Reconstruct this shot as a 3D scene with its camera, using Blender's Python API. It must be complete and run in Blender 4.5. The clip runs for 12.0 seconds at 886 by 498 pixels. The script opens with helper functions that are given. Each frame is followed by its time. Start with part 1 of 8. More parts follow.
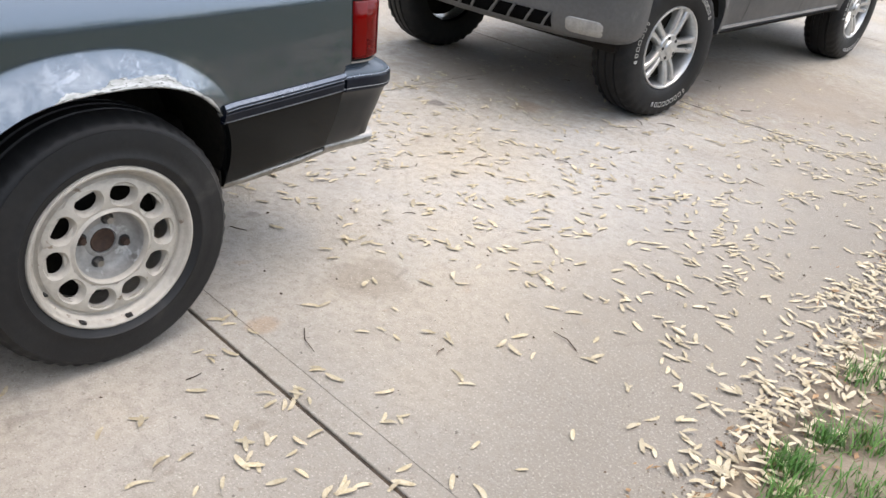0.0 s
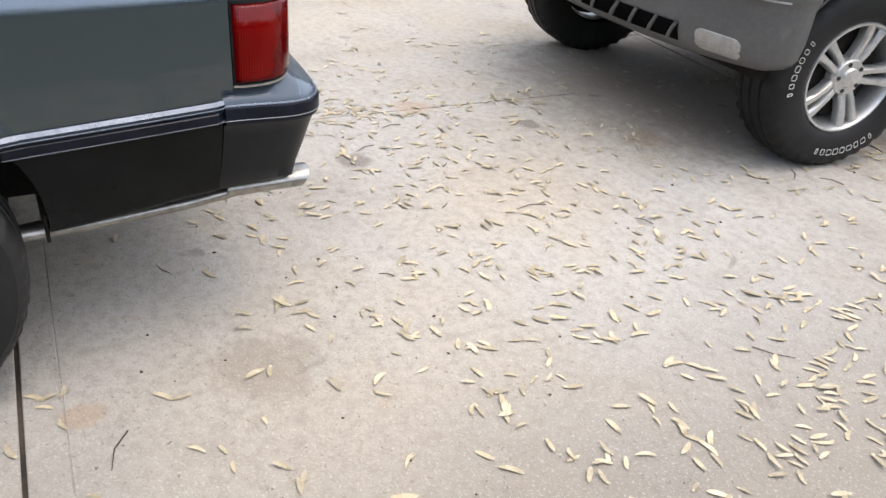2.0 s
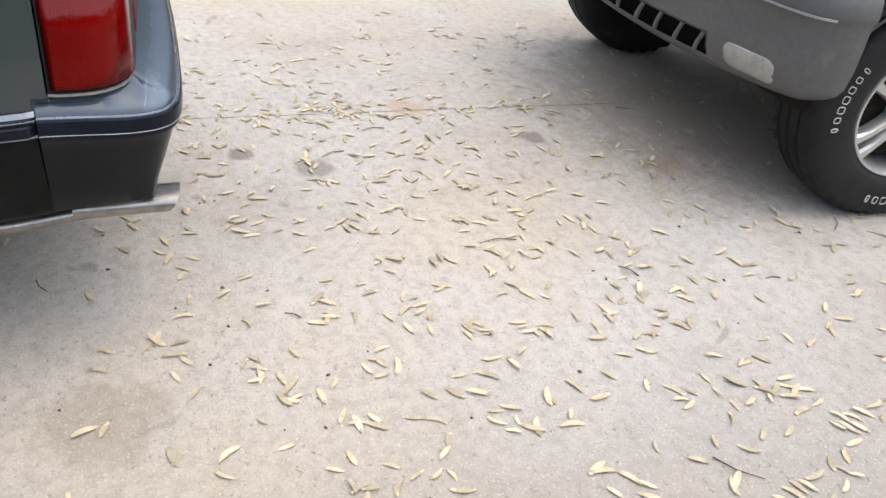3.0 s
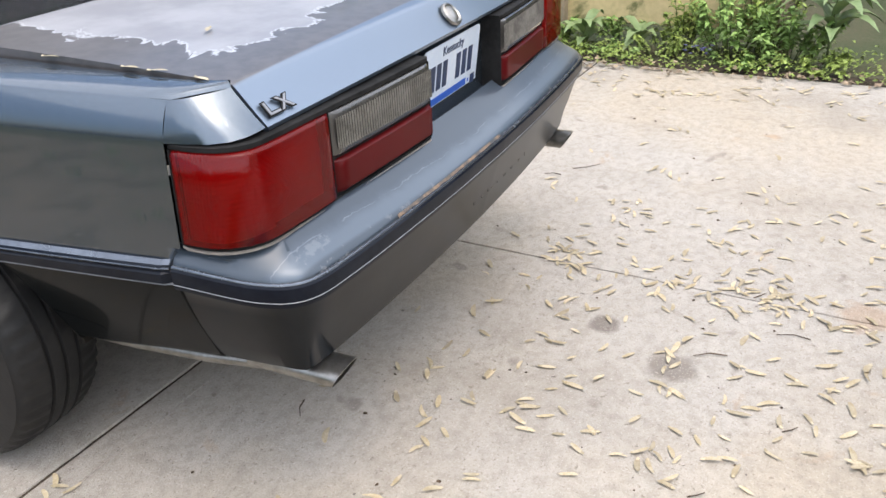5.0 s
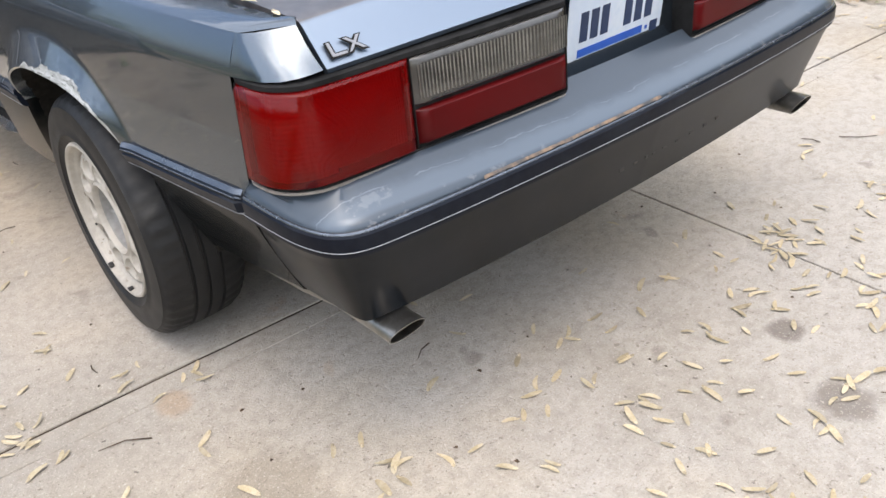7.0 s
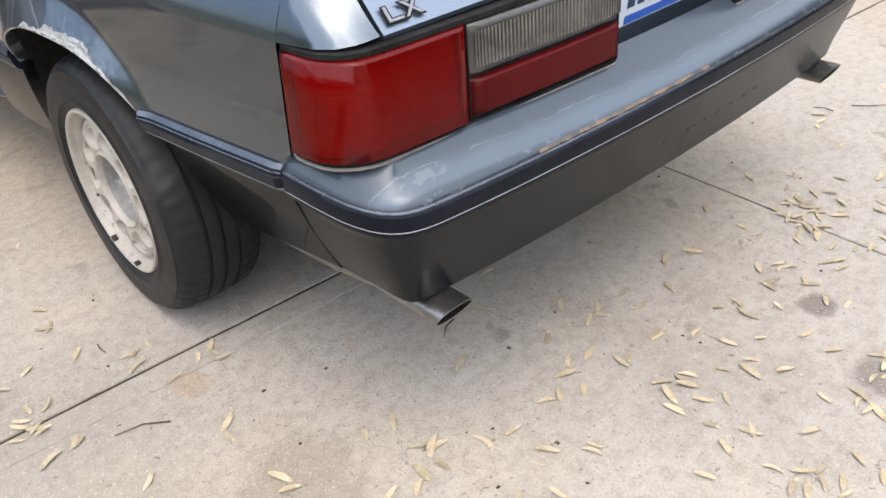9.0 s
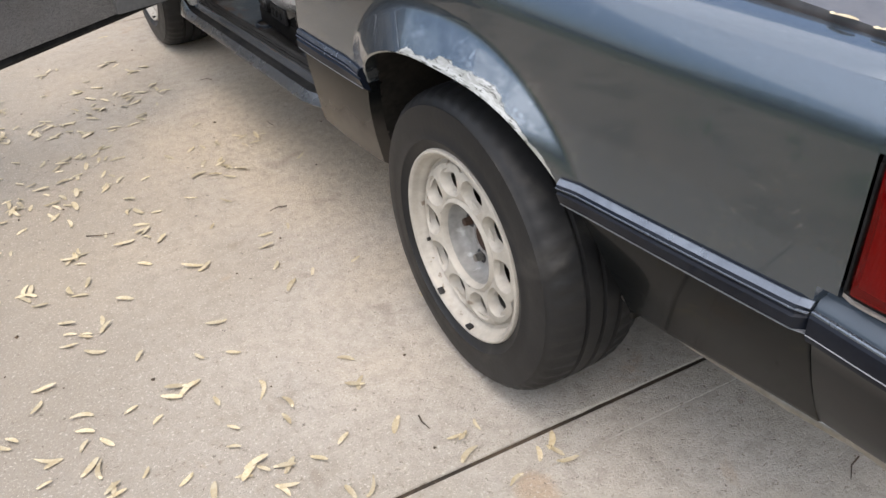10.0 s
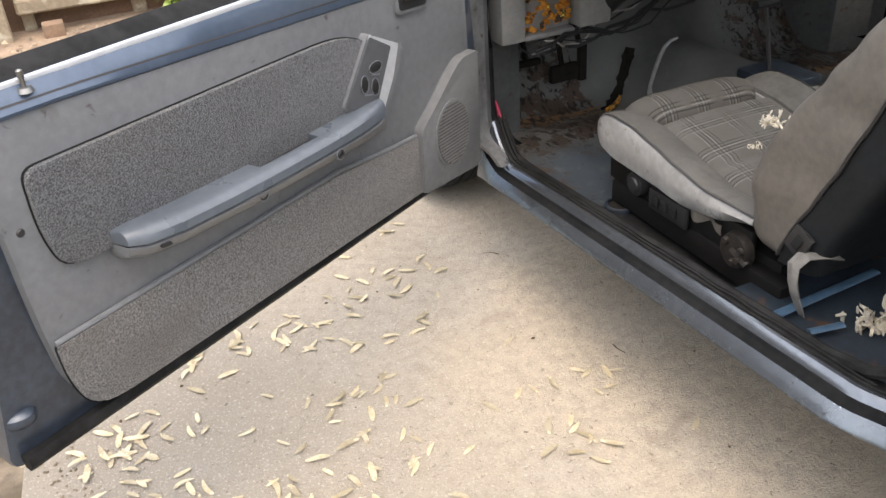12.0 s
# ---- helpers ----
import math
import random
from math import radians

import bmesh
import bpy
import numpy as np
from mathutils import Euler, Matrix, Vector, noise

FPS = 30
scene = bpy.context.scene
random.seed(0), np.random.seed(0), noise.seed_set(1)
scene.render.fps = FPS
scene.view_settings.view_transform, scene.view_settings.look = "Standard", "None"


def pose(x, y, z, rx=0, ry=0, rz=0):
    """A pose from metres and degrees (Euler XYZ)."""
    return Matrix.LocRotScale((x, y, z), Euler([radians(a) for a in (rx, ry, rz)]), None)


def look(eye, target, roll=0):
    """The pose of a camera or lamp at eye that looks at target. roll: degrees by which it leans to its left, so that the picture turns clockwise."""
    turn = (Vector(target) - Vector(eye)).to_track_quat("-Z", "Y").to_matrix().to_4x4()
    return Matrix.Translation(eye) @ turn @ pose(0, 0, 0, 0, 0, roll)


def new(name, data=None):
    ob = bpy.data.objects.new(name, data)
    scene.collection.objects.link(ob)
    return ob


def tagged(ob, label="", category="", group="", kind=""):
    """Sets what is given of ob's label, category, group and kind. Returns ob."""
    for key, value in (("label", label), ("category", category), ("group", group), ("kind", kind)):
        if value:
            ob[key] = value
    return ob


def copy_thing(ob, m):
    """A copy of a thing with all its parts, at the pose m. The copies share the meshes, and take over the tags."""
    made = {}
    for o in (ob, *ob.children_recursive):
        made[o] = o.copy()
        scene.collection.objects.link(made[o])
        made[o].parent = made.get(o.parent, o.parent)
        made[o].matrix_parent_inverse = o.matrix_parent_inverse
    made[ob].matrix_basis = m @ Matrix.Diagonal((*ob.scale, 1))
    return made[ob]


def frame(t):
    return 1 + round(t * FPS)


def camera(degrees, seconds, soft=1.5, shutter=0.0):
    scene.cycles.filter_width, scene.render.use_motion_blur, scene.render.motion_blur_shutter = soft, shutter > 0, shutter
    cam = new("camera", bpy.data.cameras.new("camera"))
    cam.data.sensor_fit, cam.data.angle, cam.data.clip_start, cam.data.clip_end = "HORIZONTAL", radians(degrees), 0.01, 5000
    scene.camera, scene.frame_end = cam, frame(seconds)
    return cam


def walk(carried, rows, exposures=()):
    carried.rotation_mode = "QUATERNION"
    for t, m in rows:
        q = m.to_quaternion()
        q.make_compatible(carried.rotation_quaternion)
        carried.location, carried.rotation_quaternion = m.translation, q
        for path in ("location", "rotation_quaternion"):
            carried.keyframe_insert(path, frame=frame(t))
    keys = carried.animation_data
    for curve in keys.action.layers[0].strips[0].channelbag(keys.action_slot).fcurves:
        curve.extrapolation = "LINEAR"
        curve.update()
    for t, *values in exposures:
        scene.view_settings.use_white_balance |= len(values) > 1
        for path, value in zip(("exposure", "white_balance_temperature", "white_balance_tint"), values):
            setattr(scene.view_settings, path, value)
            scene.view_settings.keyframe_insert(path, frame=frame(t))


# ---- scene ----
cam = camera(55.7, 12.0)
EXPOSURES = [(0, 0.99, 6370, 10), (3.5, 1.00, 6320, 10), (5.5, 1.10, 6480, 10), (9.5, 1.07, 6520, 10), (10.5, 1.02, 6720, 10), (11, 1.04, 6770, 10), (11.5, 1.44, 6770, 10), (12, 1.53, 6820, 10)]
PATH = [
    (0, (0.003, -0.03, 1.342), (-1.134, 1.333, 0.421), 6.7),
    (0.5, (0.092, 0.228, 1.369), (-1.084, 1.607, 0.522), 6.5),
    (1, (-0.017, 0.547, 1.344), (-1.205, 1.909, 0.486), 8.1),
    (1.5, (-0.044, 0.826, 1.317), (-1.435, 1.892, 0.354), 6.5),
    (2, (-0.067, 1.134, 1.314), (-1.55, 2.018, 0.305), 5.0),
    (2.5, (-0.188, 1.458, 1.315), (-1.705, 2.258, 0.286), 5.4),
    (3, (-0.266, 1.729, 1.297), (-1.816, 2.396, 0.222), 6.2),
    (3.5, (-0.397, 2.002, 1.301), (-2.054, 2.377, 0.246), 3.8),
    (3.7, (-0.459, 2.08, 1.304), (-2.169, 2.272, 0.284), 1.4),
    (5.3, (-0.963, 2.644, 1.301), (-2.475, 1.725, 0.369), -3.6),
    (5.5, (-1.048, 2.674, 1.302), (-2.511, 1.69, 0.356), -4.1),
    (6, (-1.183, 2.771, 1.284), (-2.317, 1.475, 0.267), -4.6),
    (6.5, (-1.22, 2.81, 1.284), (-2.25, 1.434, 0.262), -5.4),
    (7, (-1.241, 2.844, 1.277), (-2.276, 1.475, 0.251), -6.5),
    (7.2, (-1.238, 2.869, 1.28), (-2.288, 1.512, 0.253), -6.5),
    (8.8, (-1.225, 2.797, 1.275), (-2.305, 1.517, 0.182), -6.1),
    (9, (-1.179, 2.684, 1.274), (-2.243, 1.405, 0.164), -5.1),
    (9.5, (-1.039, 2.389, 1.325), (-2.024, 1.037, 0.228), -4.7),
    (10, (-1.013, 2.058, 1.295), (-1.797, 0.597, 0.176), -4.4),
    (10.5, (-0.972, 1.712, 1.344), (-1.574, 0.18, 0.207), -4.2),
    (11, (-0.852, 1.342, 1.378), (-1.486, -0.231, 0.317), -4.3),
    (11.5, (-0.875, 1.022, 1.375), (-1.544, -0.574, 0.372), -4.5),
    (12, (-0.786, 0.676, 1.347), (-1.447, -0.903, 0.313), -4.4),
]
walk(cam, [(t, look(eye, target, roll)) for t, eye, target, roll in PATH], EXPOSURES)

# ---- light: bright overcast daylight ----
SUN_ELEV, SUN_ROT = 72.8, 30.0
world = bpy.data.worlds.new("sky")
scene.world = world
world.use_nodes = True
wn = world.node_tree
sky = wn.nodes.new("ShaderNodeTexSky")
sky.sky_type = 'NISHITA'
sky.sun_disc = False
sky.sun_elevation, sky.sun_rotation = radians(SUN_ELEV), radians(SUN_ROT)
sky.air_density, sky.dust_density, sky.ozone_density = 1.0, 4.0, 1.0
wn.links.new(sky.outputs[0], wn.nodes["Background"].inputs[0])
wn.nodes["Background"].inputs[1].default_value = 0.13
sun = new("sun", bpy.data.lights.new("sun", 'SUN'))
sun.data.energy, sun.data.angle, sun.data.color = 1.75, radians(146), (1.0, 0.97, 0.92)
sun.matrix_world = look((1.4, 2.4, 9), (0, 0, 0))


# ---- materials ----
def math2(nt, op, a, b=None):
    n = nt.nodes.new("ShaderNodeMath")
    n.operation = op
    for i, v in enumerate((a, b)):
        if v is None:
            continue
        if isinstance(v, (int, float)):
            n.inputs[i].default_value = v
        else:
            nt.links.new(v, n.inputs[i])
    return n.outputs[0]


def noise_of(nt, vec, scale, detail=4.0, rough=0.55, distort=0.0):
    n = nt.nodes.new("ShaderNodeTexNoise")
    n.inputs["Scale"].default_value, n.inputs["Detail"].default_value = scale, detail
    n.inputs["Roughness"].default_value, n.inputs["Distortion"].default_value = rough, distort
    nt.links.new(vec, n.inputs["Vector"])
    return n.outputs["Fac"]


def ramp(nt, fac, lo, hi):
    n = nt.nodes.new("ShaderNodeMapRange")
    n.inputs["From Min"].default_value, n.inputs["From Max"].default_value = lo, hi
    n.interpolation_type = 'SMOOTHSTEP'
    nt.links.new(fac, n.inputs["Value"])
    return n.outputs["Result"]


def mixc(nt, fac, a, b, kind='MIX'):
    n = nt.nodes.new("ShaderNodeMix")
    n.data_type, n.blend_type = 'RGBA', kind
    for sock, v in ((n.inputs[0], fac), (n.inputs[6], a), (n.inputs[7], b)):
        if isinstance(v, (int, float)):
            sock.default_value = v
        elif isinstance(v, tuple):
            sock.default_value = (*v, 1.0)
        else:
            nt.links.new(v, sock)
    return n.outputs[2]


def start(name):
    m = bpy.data.materials.new(name)
    m.use_nodes = True
    nt = m.node_tree
    co = nt.nodes.new("ShaderNodeTexCoord").outputs["Object"]
    return m, nt, co, nt.nodes["Principled BSDF"]


def add_bump(nt, p, height, strength=0.3, dist=0.002):
    b = nt.nodes.new("ShaderNodeBump")
    b.inputs["Strength"].default_value, b.inputs["Distance"].default_value = strength, dist
    nt.links.new(height, b.inputs["Height"])
    nt.links.new(b.outputs[0], p.inputs["Normal"])


def mat(name, a, b=None, rough=0.5, metal=0.0, fine=60.0, coarse=5.0, bump=0.0, bsc=300.0, coat=0.0, coat_rough=0.08,
        spots=(), rvar=0.12, spec=0.5, dist=0.002, island=0.0):
    """Principled surface: two colours mixed by a coarse and a fine noise, spots on top, gloss that varies."""
    m, nt, co, p = start(name)
    b = b or tuple(v * 0.7 for v in a)
    fac = math2(nt, 'ADD', math2(nt, 'MULTIPLY', noise_of(nt, co, coarse), 0.6), math2(nt, 'MULTIPLY', noise_of(nt, co, fine), 0.4))
    col = mixc(nt, ramp(nt, fac, 0.36, 0.64), a, b)
    for c, sc, lo, hi in spots:
        col = mixc(nt, ramp(nt, noise_of(nt, co, sc, 5.0, 0.6, 0.4), lo, hi), col, c)
    if island:
        rnd = nt.nodes.new("ShaderNodeNewGeometry").outputs["Random Per Island"]
        hs = nt.nodes.new("ShaderNodeHueSaturation")
        nt.links.new(math2(nt, 'ADD', math2(nt, 'MULTIPLY', rnd, island), 1.0 - island / 2), hs.inputs["Value"])
        nt.links.new(col, hs.inputs["Color"])
        col = hs.outputs[0]
    nt.links.new(col, p.inputs["Base Color"])
    nt.links.new(math2(nt, 'ADD', math2(nt, 'MULTIPLY', noise_of(nt, co, coarse * 3), rvar * 2), rough - rvar), p.inputs["Roughness"])
    p.inputs["Metallic"].default_value = metal
    p.inputs["Coat Weight"].default_value, p.inputs["Coat Roughness"].default_value = coat, coat_rough
    p.inputs["Specular IOR Level"].default_value = spec
    if bump:
        add_bump(nt, p, noise_of(nt, co, bsc), bump, dist)
    return m


def concrete_mat():
    m, nt, co, p = start("concrete")
    tan, grey = (0.450, 0.398, 0.320), (0.432, 0.409, 0.370)
    col = mixc(nt, ramp(nt, noise_of(nt, co, 0.8, 4.0), 0.38, 0.60), tan, grey)
    # broad damp-looking stains and lighter worn areas
    col = mixc(nt, math2(nt, 'MULTIPLY', ramp(nt, noise_of(nt, co, 1.7, 6.0, 0.62), 0.45, 0.70), 0.5), col, (0.270, 0.240, 0.196))
    col = mixc(nt, math2(nt, 'MULTIPLY', ramp(nt, noise_of(nt, co, 3.3, 6.0, 0.62, 0.3), 0.48, 0.72), 0.5), col, (0.48, 0.452, 0.400))
    # small dark spots with soft edges, and rusty leaf stains
    col = mixc(nt, math2(nt, 'MULTIPLY', ramp(nt, noise_of(nt, co, 6.5, 3.0, 0.5, 0.5), 0.665, 0.74), 0.55), col, (0.185, 0.160, 0.135))
    col = mixc(nt, math2(nt, 'MULTIPLY', ramp(nt, noise_of(nt, co, 4.3, 5.0, 0.6, 0.8), 0.64, 0.78), 0.5), col, (0.40, 0.25, 0.12))
    # single stains: dark drips and two rusty marks
    sep = nt.nodes.new("ShaderNodeSeparateXYZ")
    nt.links.new(co, sep.inputs[0])
    wob = math2(nt, 'MULTIPLY', math2(nt, 'SUBTRACT', noise_of(nt, co, 13.0, 5.0, 0.6), 0.5), 1.5)
    # the last two mix brown soil stain with shade painted round the estate
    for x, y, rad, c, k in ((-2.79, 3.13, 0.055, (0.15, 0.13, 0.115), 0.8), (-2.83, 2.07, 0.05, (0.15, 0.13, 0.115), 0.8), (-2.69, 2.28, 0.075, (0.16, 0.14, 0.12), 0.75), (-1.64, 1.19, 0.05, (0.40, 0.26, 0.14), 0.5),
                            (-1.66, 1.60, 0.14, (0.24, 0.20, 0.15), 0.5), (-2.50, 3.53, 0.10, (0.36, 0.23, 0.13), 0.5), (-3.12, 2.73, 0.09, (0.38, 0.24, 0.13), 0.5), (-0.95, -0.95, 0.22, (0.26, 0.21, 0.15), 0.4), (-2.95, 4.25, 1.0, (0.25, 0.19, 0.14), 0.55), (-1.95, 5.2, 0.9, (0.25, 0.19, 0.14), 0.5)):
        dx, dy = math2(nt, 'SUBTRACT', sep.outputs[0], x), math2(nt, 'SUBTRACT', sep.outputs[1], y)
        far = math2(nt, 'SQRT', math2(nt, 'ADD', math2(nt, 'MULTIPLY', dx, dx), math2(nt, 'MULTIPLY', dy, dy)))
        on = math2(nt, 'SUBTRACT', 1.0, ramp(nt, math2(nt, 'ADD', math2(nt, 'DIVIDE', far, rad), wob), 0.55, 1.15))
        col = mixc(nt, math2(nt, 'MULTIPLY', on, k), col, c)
    # the older slab beside the cabin is browner
    old = math2(nt, 'MULTIPLY', ramp(nt, math2(nt, 'ADD', math2(nt, 'MULTIPLY', sep.outputs[1], -1.0), math2(nt, 'MULTIPLY', noise_of(nt, co, 0.9, 4.0), 0.9)), -0.9, 0.6), 0.3)
    col = mixc(nt, old, col, (0.475, 0.372, 0.255))
    # soil tracked next to the verge, with the shading there painted in
    side = math2(nt, 'MULTIPLY', ramp(nt, math2(nt, 'ADD', sep.outputs[0], math2(nt, 'MULTIPLY', noise_of(nt, co, 1.6, 5.0, 0.6), 0.7)), -1.60, -0.20), 0.85)
    col = mixc(nt, side, col, (0.205, 0.180, 0.145))
    mid = noise_of(nt, co, 28.0, 5.0, 0.7)
    col = mixc(nt, math2(nt, 'MULTIPLY', ramp(nt, mid, 0.40, 0.66), 0.38), col, (0.225, 0.196, 0.155))
    grit = noise_of(nt, co, 190.0, 3.0, 0.7)
    col = mixc(nt, math2(nt, 'MULTIPLY', ramp(nt, grit, 0.54, 0.66), 0.42), col, (0.175, 0.152, 0.120))
    grit2 = noise_of(nt, co, 140.0, 3.0, 0.7, 0.3)
    col = mixc(nt, math2(nt, 'MULTIPLY', ramp(nt, grit2, 0.55, 0.68), 0.45), col, (0.60, 0.56, 0.49))
    col = mixc(nt, math2(nt, 'MULTIPLY', ramp(nt, noise_of(nt, co, 46.0, 3.0), 0.69, 0.74), 0.8), col, (0.10, 0.085, 0.07))
    pits = ramp(nt, noise_of(nt, co, 75.0, 3.0, 0.6, 0.4), 0.62, 0.69)
    col = mixc(nt, math2(nt, 'MULTIPLY', pits, 0.55), col, (0.20, 0.165, 0.125))
    nt.links.new(col, p.inputs["Base Color"])
    p.inputs["Roughness"].default_value = 0.82
    add_bump(nt, p, math2(nt, 'ADD', grit, math2(nt, 'SUBTRACT', math2(nt, 'MULTIPLY', mid, 1.6), pits)), 0.65, 0.0048)
    return m


def power(nt, v, e):
    return math2(nt, 'POWER', v, e)


def paint_mat(name, col, dust=(0.14, 0.135, 0.125), dust_amount=0.12, scraped=None, shade_below=False, coat=1.0):
    """Metallic paint under clear coat; scraped gives the wheel arch whose lip is rubbed to bare metal."""
    m, nt, co, p = start(name)
    c = mixc(nt, ramp(nt, noise_of(nt, co, 900.0, 1.0), 0.35, 0.75), tuple(v * 1.2 for v in col), tuple(min(1, v * 1.6) for v in col))
    c = mixc(nt, math2(nt, 'MULTIPLY', ramp(nt, noise_of(nt, co, 4.0, 8.0, 0.7), 0.40, 0.75), dust_amount), c, dust)
    c = mixc(nt, math2(nt, 'MULTIPLY', ramp(nt, noise_of(nt, co, 70.0, 2.0, 0.5, 1.0), 0.71, 0.74), 0.14), c, (0.45, 0.46, 0.48))
    p.inputs["Roughness"].default_value = 0.27
    p.inputs["Specular IOR Level"].default_value = 0.03
    p.inputs["Coat Weight"].default_value, p.inputs["Coat IOR"].default_value = 1.0, 1.7
    nt.links.new(math2(nt, 'ADD', math2(nt, 'MULTIPLY', ramp(nt, noise_of(nt, co, 6.0, 6.0, 0.65), 0.35, 0.8), 0.09), 0.02), p.inputs["Coat Roughness"])
    # satin charcoal below the moulding: the darker reflections there, put into the colour
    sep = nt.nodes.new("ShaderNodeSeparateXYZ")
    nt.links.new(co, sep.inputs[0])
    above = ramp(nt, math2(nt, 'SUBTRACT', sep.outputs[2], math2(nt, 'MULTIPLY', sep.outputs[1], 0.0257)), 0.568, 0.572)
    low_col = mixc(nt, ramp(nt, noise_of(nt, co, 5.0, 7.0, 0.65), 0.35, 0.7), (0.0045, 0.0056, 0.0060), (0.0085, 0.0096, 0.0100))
    c = mixc(nt, above, low_col, c) if shade_below else c
    if scraped:
        # mottled tan ahead of the rear wheel, strongest along the bottom edge
        tan_low = math2(nt, 'ADD', math2(nt, 'MULTIPLY', sep.outputs[2], -1.0), math2(nt, 'MULTIPLY', noise_of(nt, co, 9.0, 6.0, 0.6), 0.16))
        tan_low = math2(nt, 'MULTIPLY', ramp(nt, tan_low, -0.47, -0.28), math2(nt, 'SUBTRACT', 1.0, ramp(nt, sep.outputs[1], 0.44, 0.60)))
        c = mixc(nt, math2(nt, 'MULTIPLY', math2(nt, 'MULTIPLY', tan_low, math2(nt, 'SUBTRACT', 1.0, above)), 0.55), c, (0.155, 0.134, 0.110))
    gloss = math2(nt, 'ADD', math2(nt, 'MULTIPLY', above, 0.76), 0.24) if shade_below else math2(nt, 'ADD', coat, 0.0)
    flake = math2(nt, 'ADD', math2(nt, 'MULTIPLY', above, 0.80), 0.10) if shade_below else math2(nt, 'ADD', 0.9, 0.0)
    nt.links.new(gloss, p.inputs["Coat Weight"])
    if shade_below:
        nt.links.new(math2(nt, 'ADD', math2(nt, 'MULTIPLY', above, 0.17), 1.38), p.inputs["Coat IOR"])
    nt.links.new(flake, p.inputs["Metallic"])
    if scraped:
        ay, az, front, rear, high, e = scraped
        dy = math2(nt, 'SUBTRACT', sep.outputs[1], ay)
        dy = math2(nt, 'MAXIMUM', math2(nt, 'DIVIDE', dy, rear), math2(nt, 'DIVIDE', dy, -front))
        dz = math2(nt, 'MAXIMUM', math2(nt, 'DIVIDE', math2(nt, 'SUBTRACT', sep.outputs[2], az), high), 0.0)
        d = power(nt, math2(nt, 'ADD', power(nt, dy, e), power(nt, dz, e)), 1 / e)
        d = math2(nt, 'MULTIPLY', math2(nt, 'SUBTRACT', d, 1.0), 0.37)
        along = math2(nt, 'MULTIPLY', ramp(nt, sep.outputs[1], 0.64, 0.74), math2(nt, 'SUBTRACT', 1.0, ramp(nt, sep.outputs[1], 1.00, 1.17)))
        wide = math2(nt, 'MULTIPLY', along, math2(nt, 'ADD', math2(nt, 'MULTIPLY', noise_of(nt, co, 9.0, 3.0), 0.070), -0.016))
        rag = math2(nt, 'MULTIPLY', math2(nt, 'SUBTRACT', noise_of(nt, co, 12.0, 3.0, 0.45, 0.4), 0.5), 0.034)
        rag = math2(nt, 'ADD', rag, math2(nt, 'MULTIPLY', math2(nt, 'SUBTRACT', noise_of(nt, co, 70.0, 3.0), 0.5), 0.006))
        bare = ramp(nt, math2(nt, 'SUBTRACT', math2(nt, 'ADD', wide, rag), d), 0.0, 0.004)
        bare = math2(nt, 'MULTIPLY', bare, ramp(nt, along, 0.02, 0.10))
        # rubbed in streaks that follow the lip
        lay = nt.nodes.new("ShaderNodeCombineXYZ")
        nt.links.new(math2(nt, 'MULTIPLY', math2(nt, 'ARCTAN2', math2(nt, 'SUBTRACT', sep.outputs[2], az), math2(nt, 'SUBTRACT', sep.outputs[1], ay)), 0.4), lay.inputs[0])
        nt.links.new(math2(nt, 'MULTIPLY', d, 4.5), lay.inputs[1])
        streak = noise_of(nt, lay.outputs[0], 24.0, 6.0, 0.65, 0.6)
        metal = mixc(nt, ramp(nt, streak, 0.40, 0.60), (0.50, 0.505, 0.49), (0.33, 0.335, 0.315))
        metal = mixc(nt, math2(nt, 'MULTIPLY', ramp(nt, noise_of(nt, lay.outputs[0], 31.0, 5.0, 0.65, 0.8), 0.55, 0.62), 0.85), metal, (0.075, 0.075, 0.066))
        # scuffs that spread past the bare metal
        haze = math2(nt, 'MULTIPLY', math2(nt, 'MULTIPLY', ramp(nt, d, 0.10, 0.04), along), ramp(nt, noise_of(nt, co, 14.0, 7.0, 0.7, 1.0), 0.52, 0.60))
        # the clear coat has gone chalky all over the flare
        chalk = math2(nt, 'MULTIPLY', ramp(nt, math2(nt, 'SUBTRACT', 0.10, math2(nt, 'ADD', d, rag)), 0.015, 0.06), math2(nt, 'MULTIPLY', ramp(nt, sep.outputs[2], 0.60, 0.68), math2(nt, 'SUBTRACT', 1.0, ramp(nt, sep.outputs[1], 1.05, 1.22))))
        c = mixc(nt, math2(nt, 'MULTIPLY', math2(nt, 'MULTIPLY', chalk, ramp(nt, noise_of(nt, co, 11.0, 6.0, 0.65, 0.8), 0.36, 0.62)), 0.45), c, (0.33, 0.345, 0.355))
        c = mixc(nt, math2(nt, 'MULTIPLY', haze, 0.5), c, (0.36, 0.38, 0.41))
        c = mixc(nt, bare, c, metal)
        nt.links.new(math2(nt, 'MULTIPLY', gloss, math2(nt, 'SUBTRACT', 1.0, bare)), p.inputs["Coat Weight"])
        nt.links.new(math2(nt, 'SUBTRACT', flake, math2(nt, 'MULTIPLY', bare, 0.60)), p.inputs["Metallic"])
        add_bump(nt, p, math2(nt, 'ADD', math2(nt, 'MULTIPLY', bare, -1.0), math2(nt, 'MULTIPLY', bare, streak)), 0.12, 0.0012)
    nt.links.new(c, p.inputs["Base Color"])
    return m


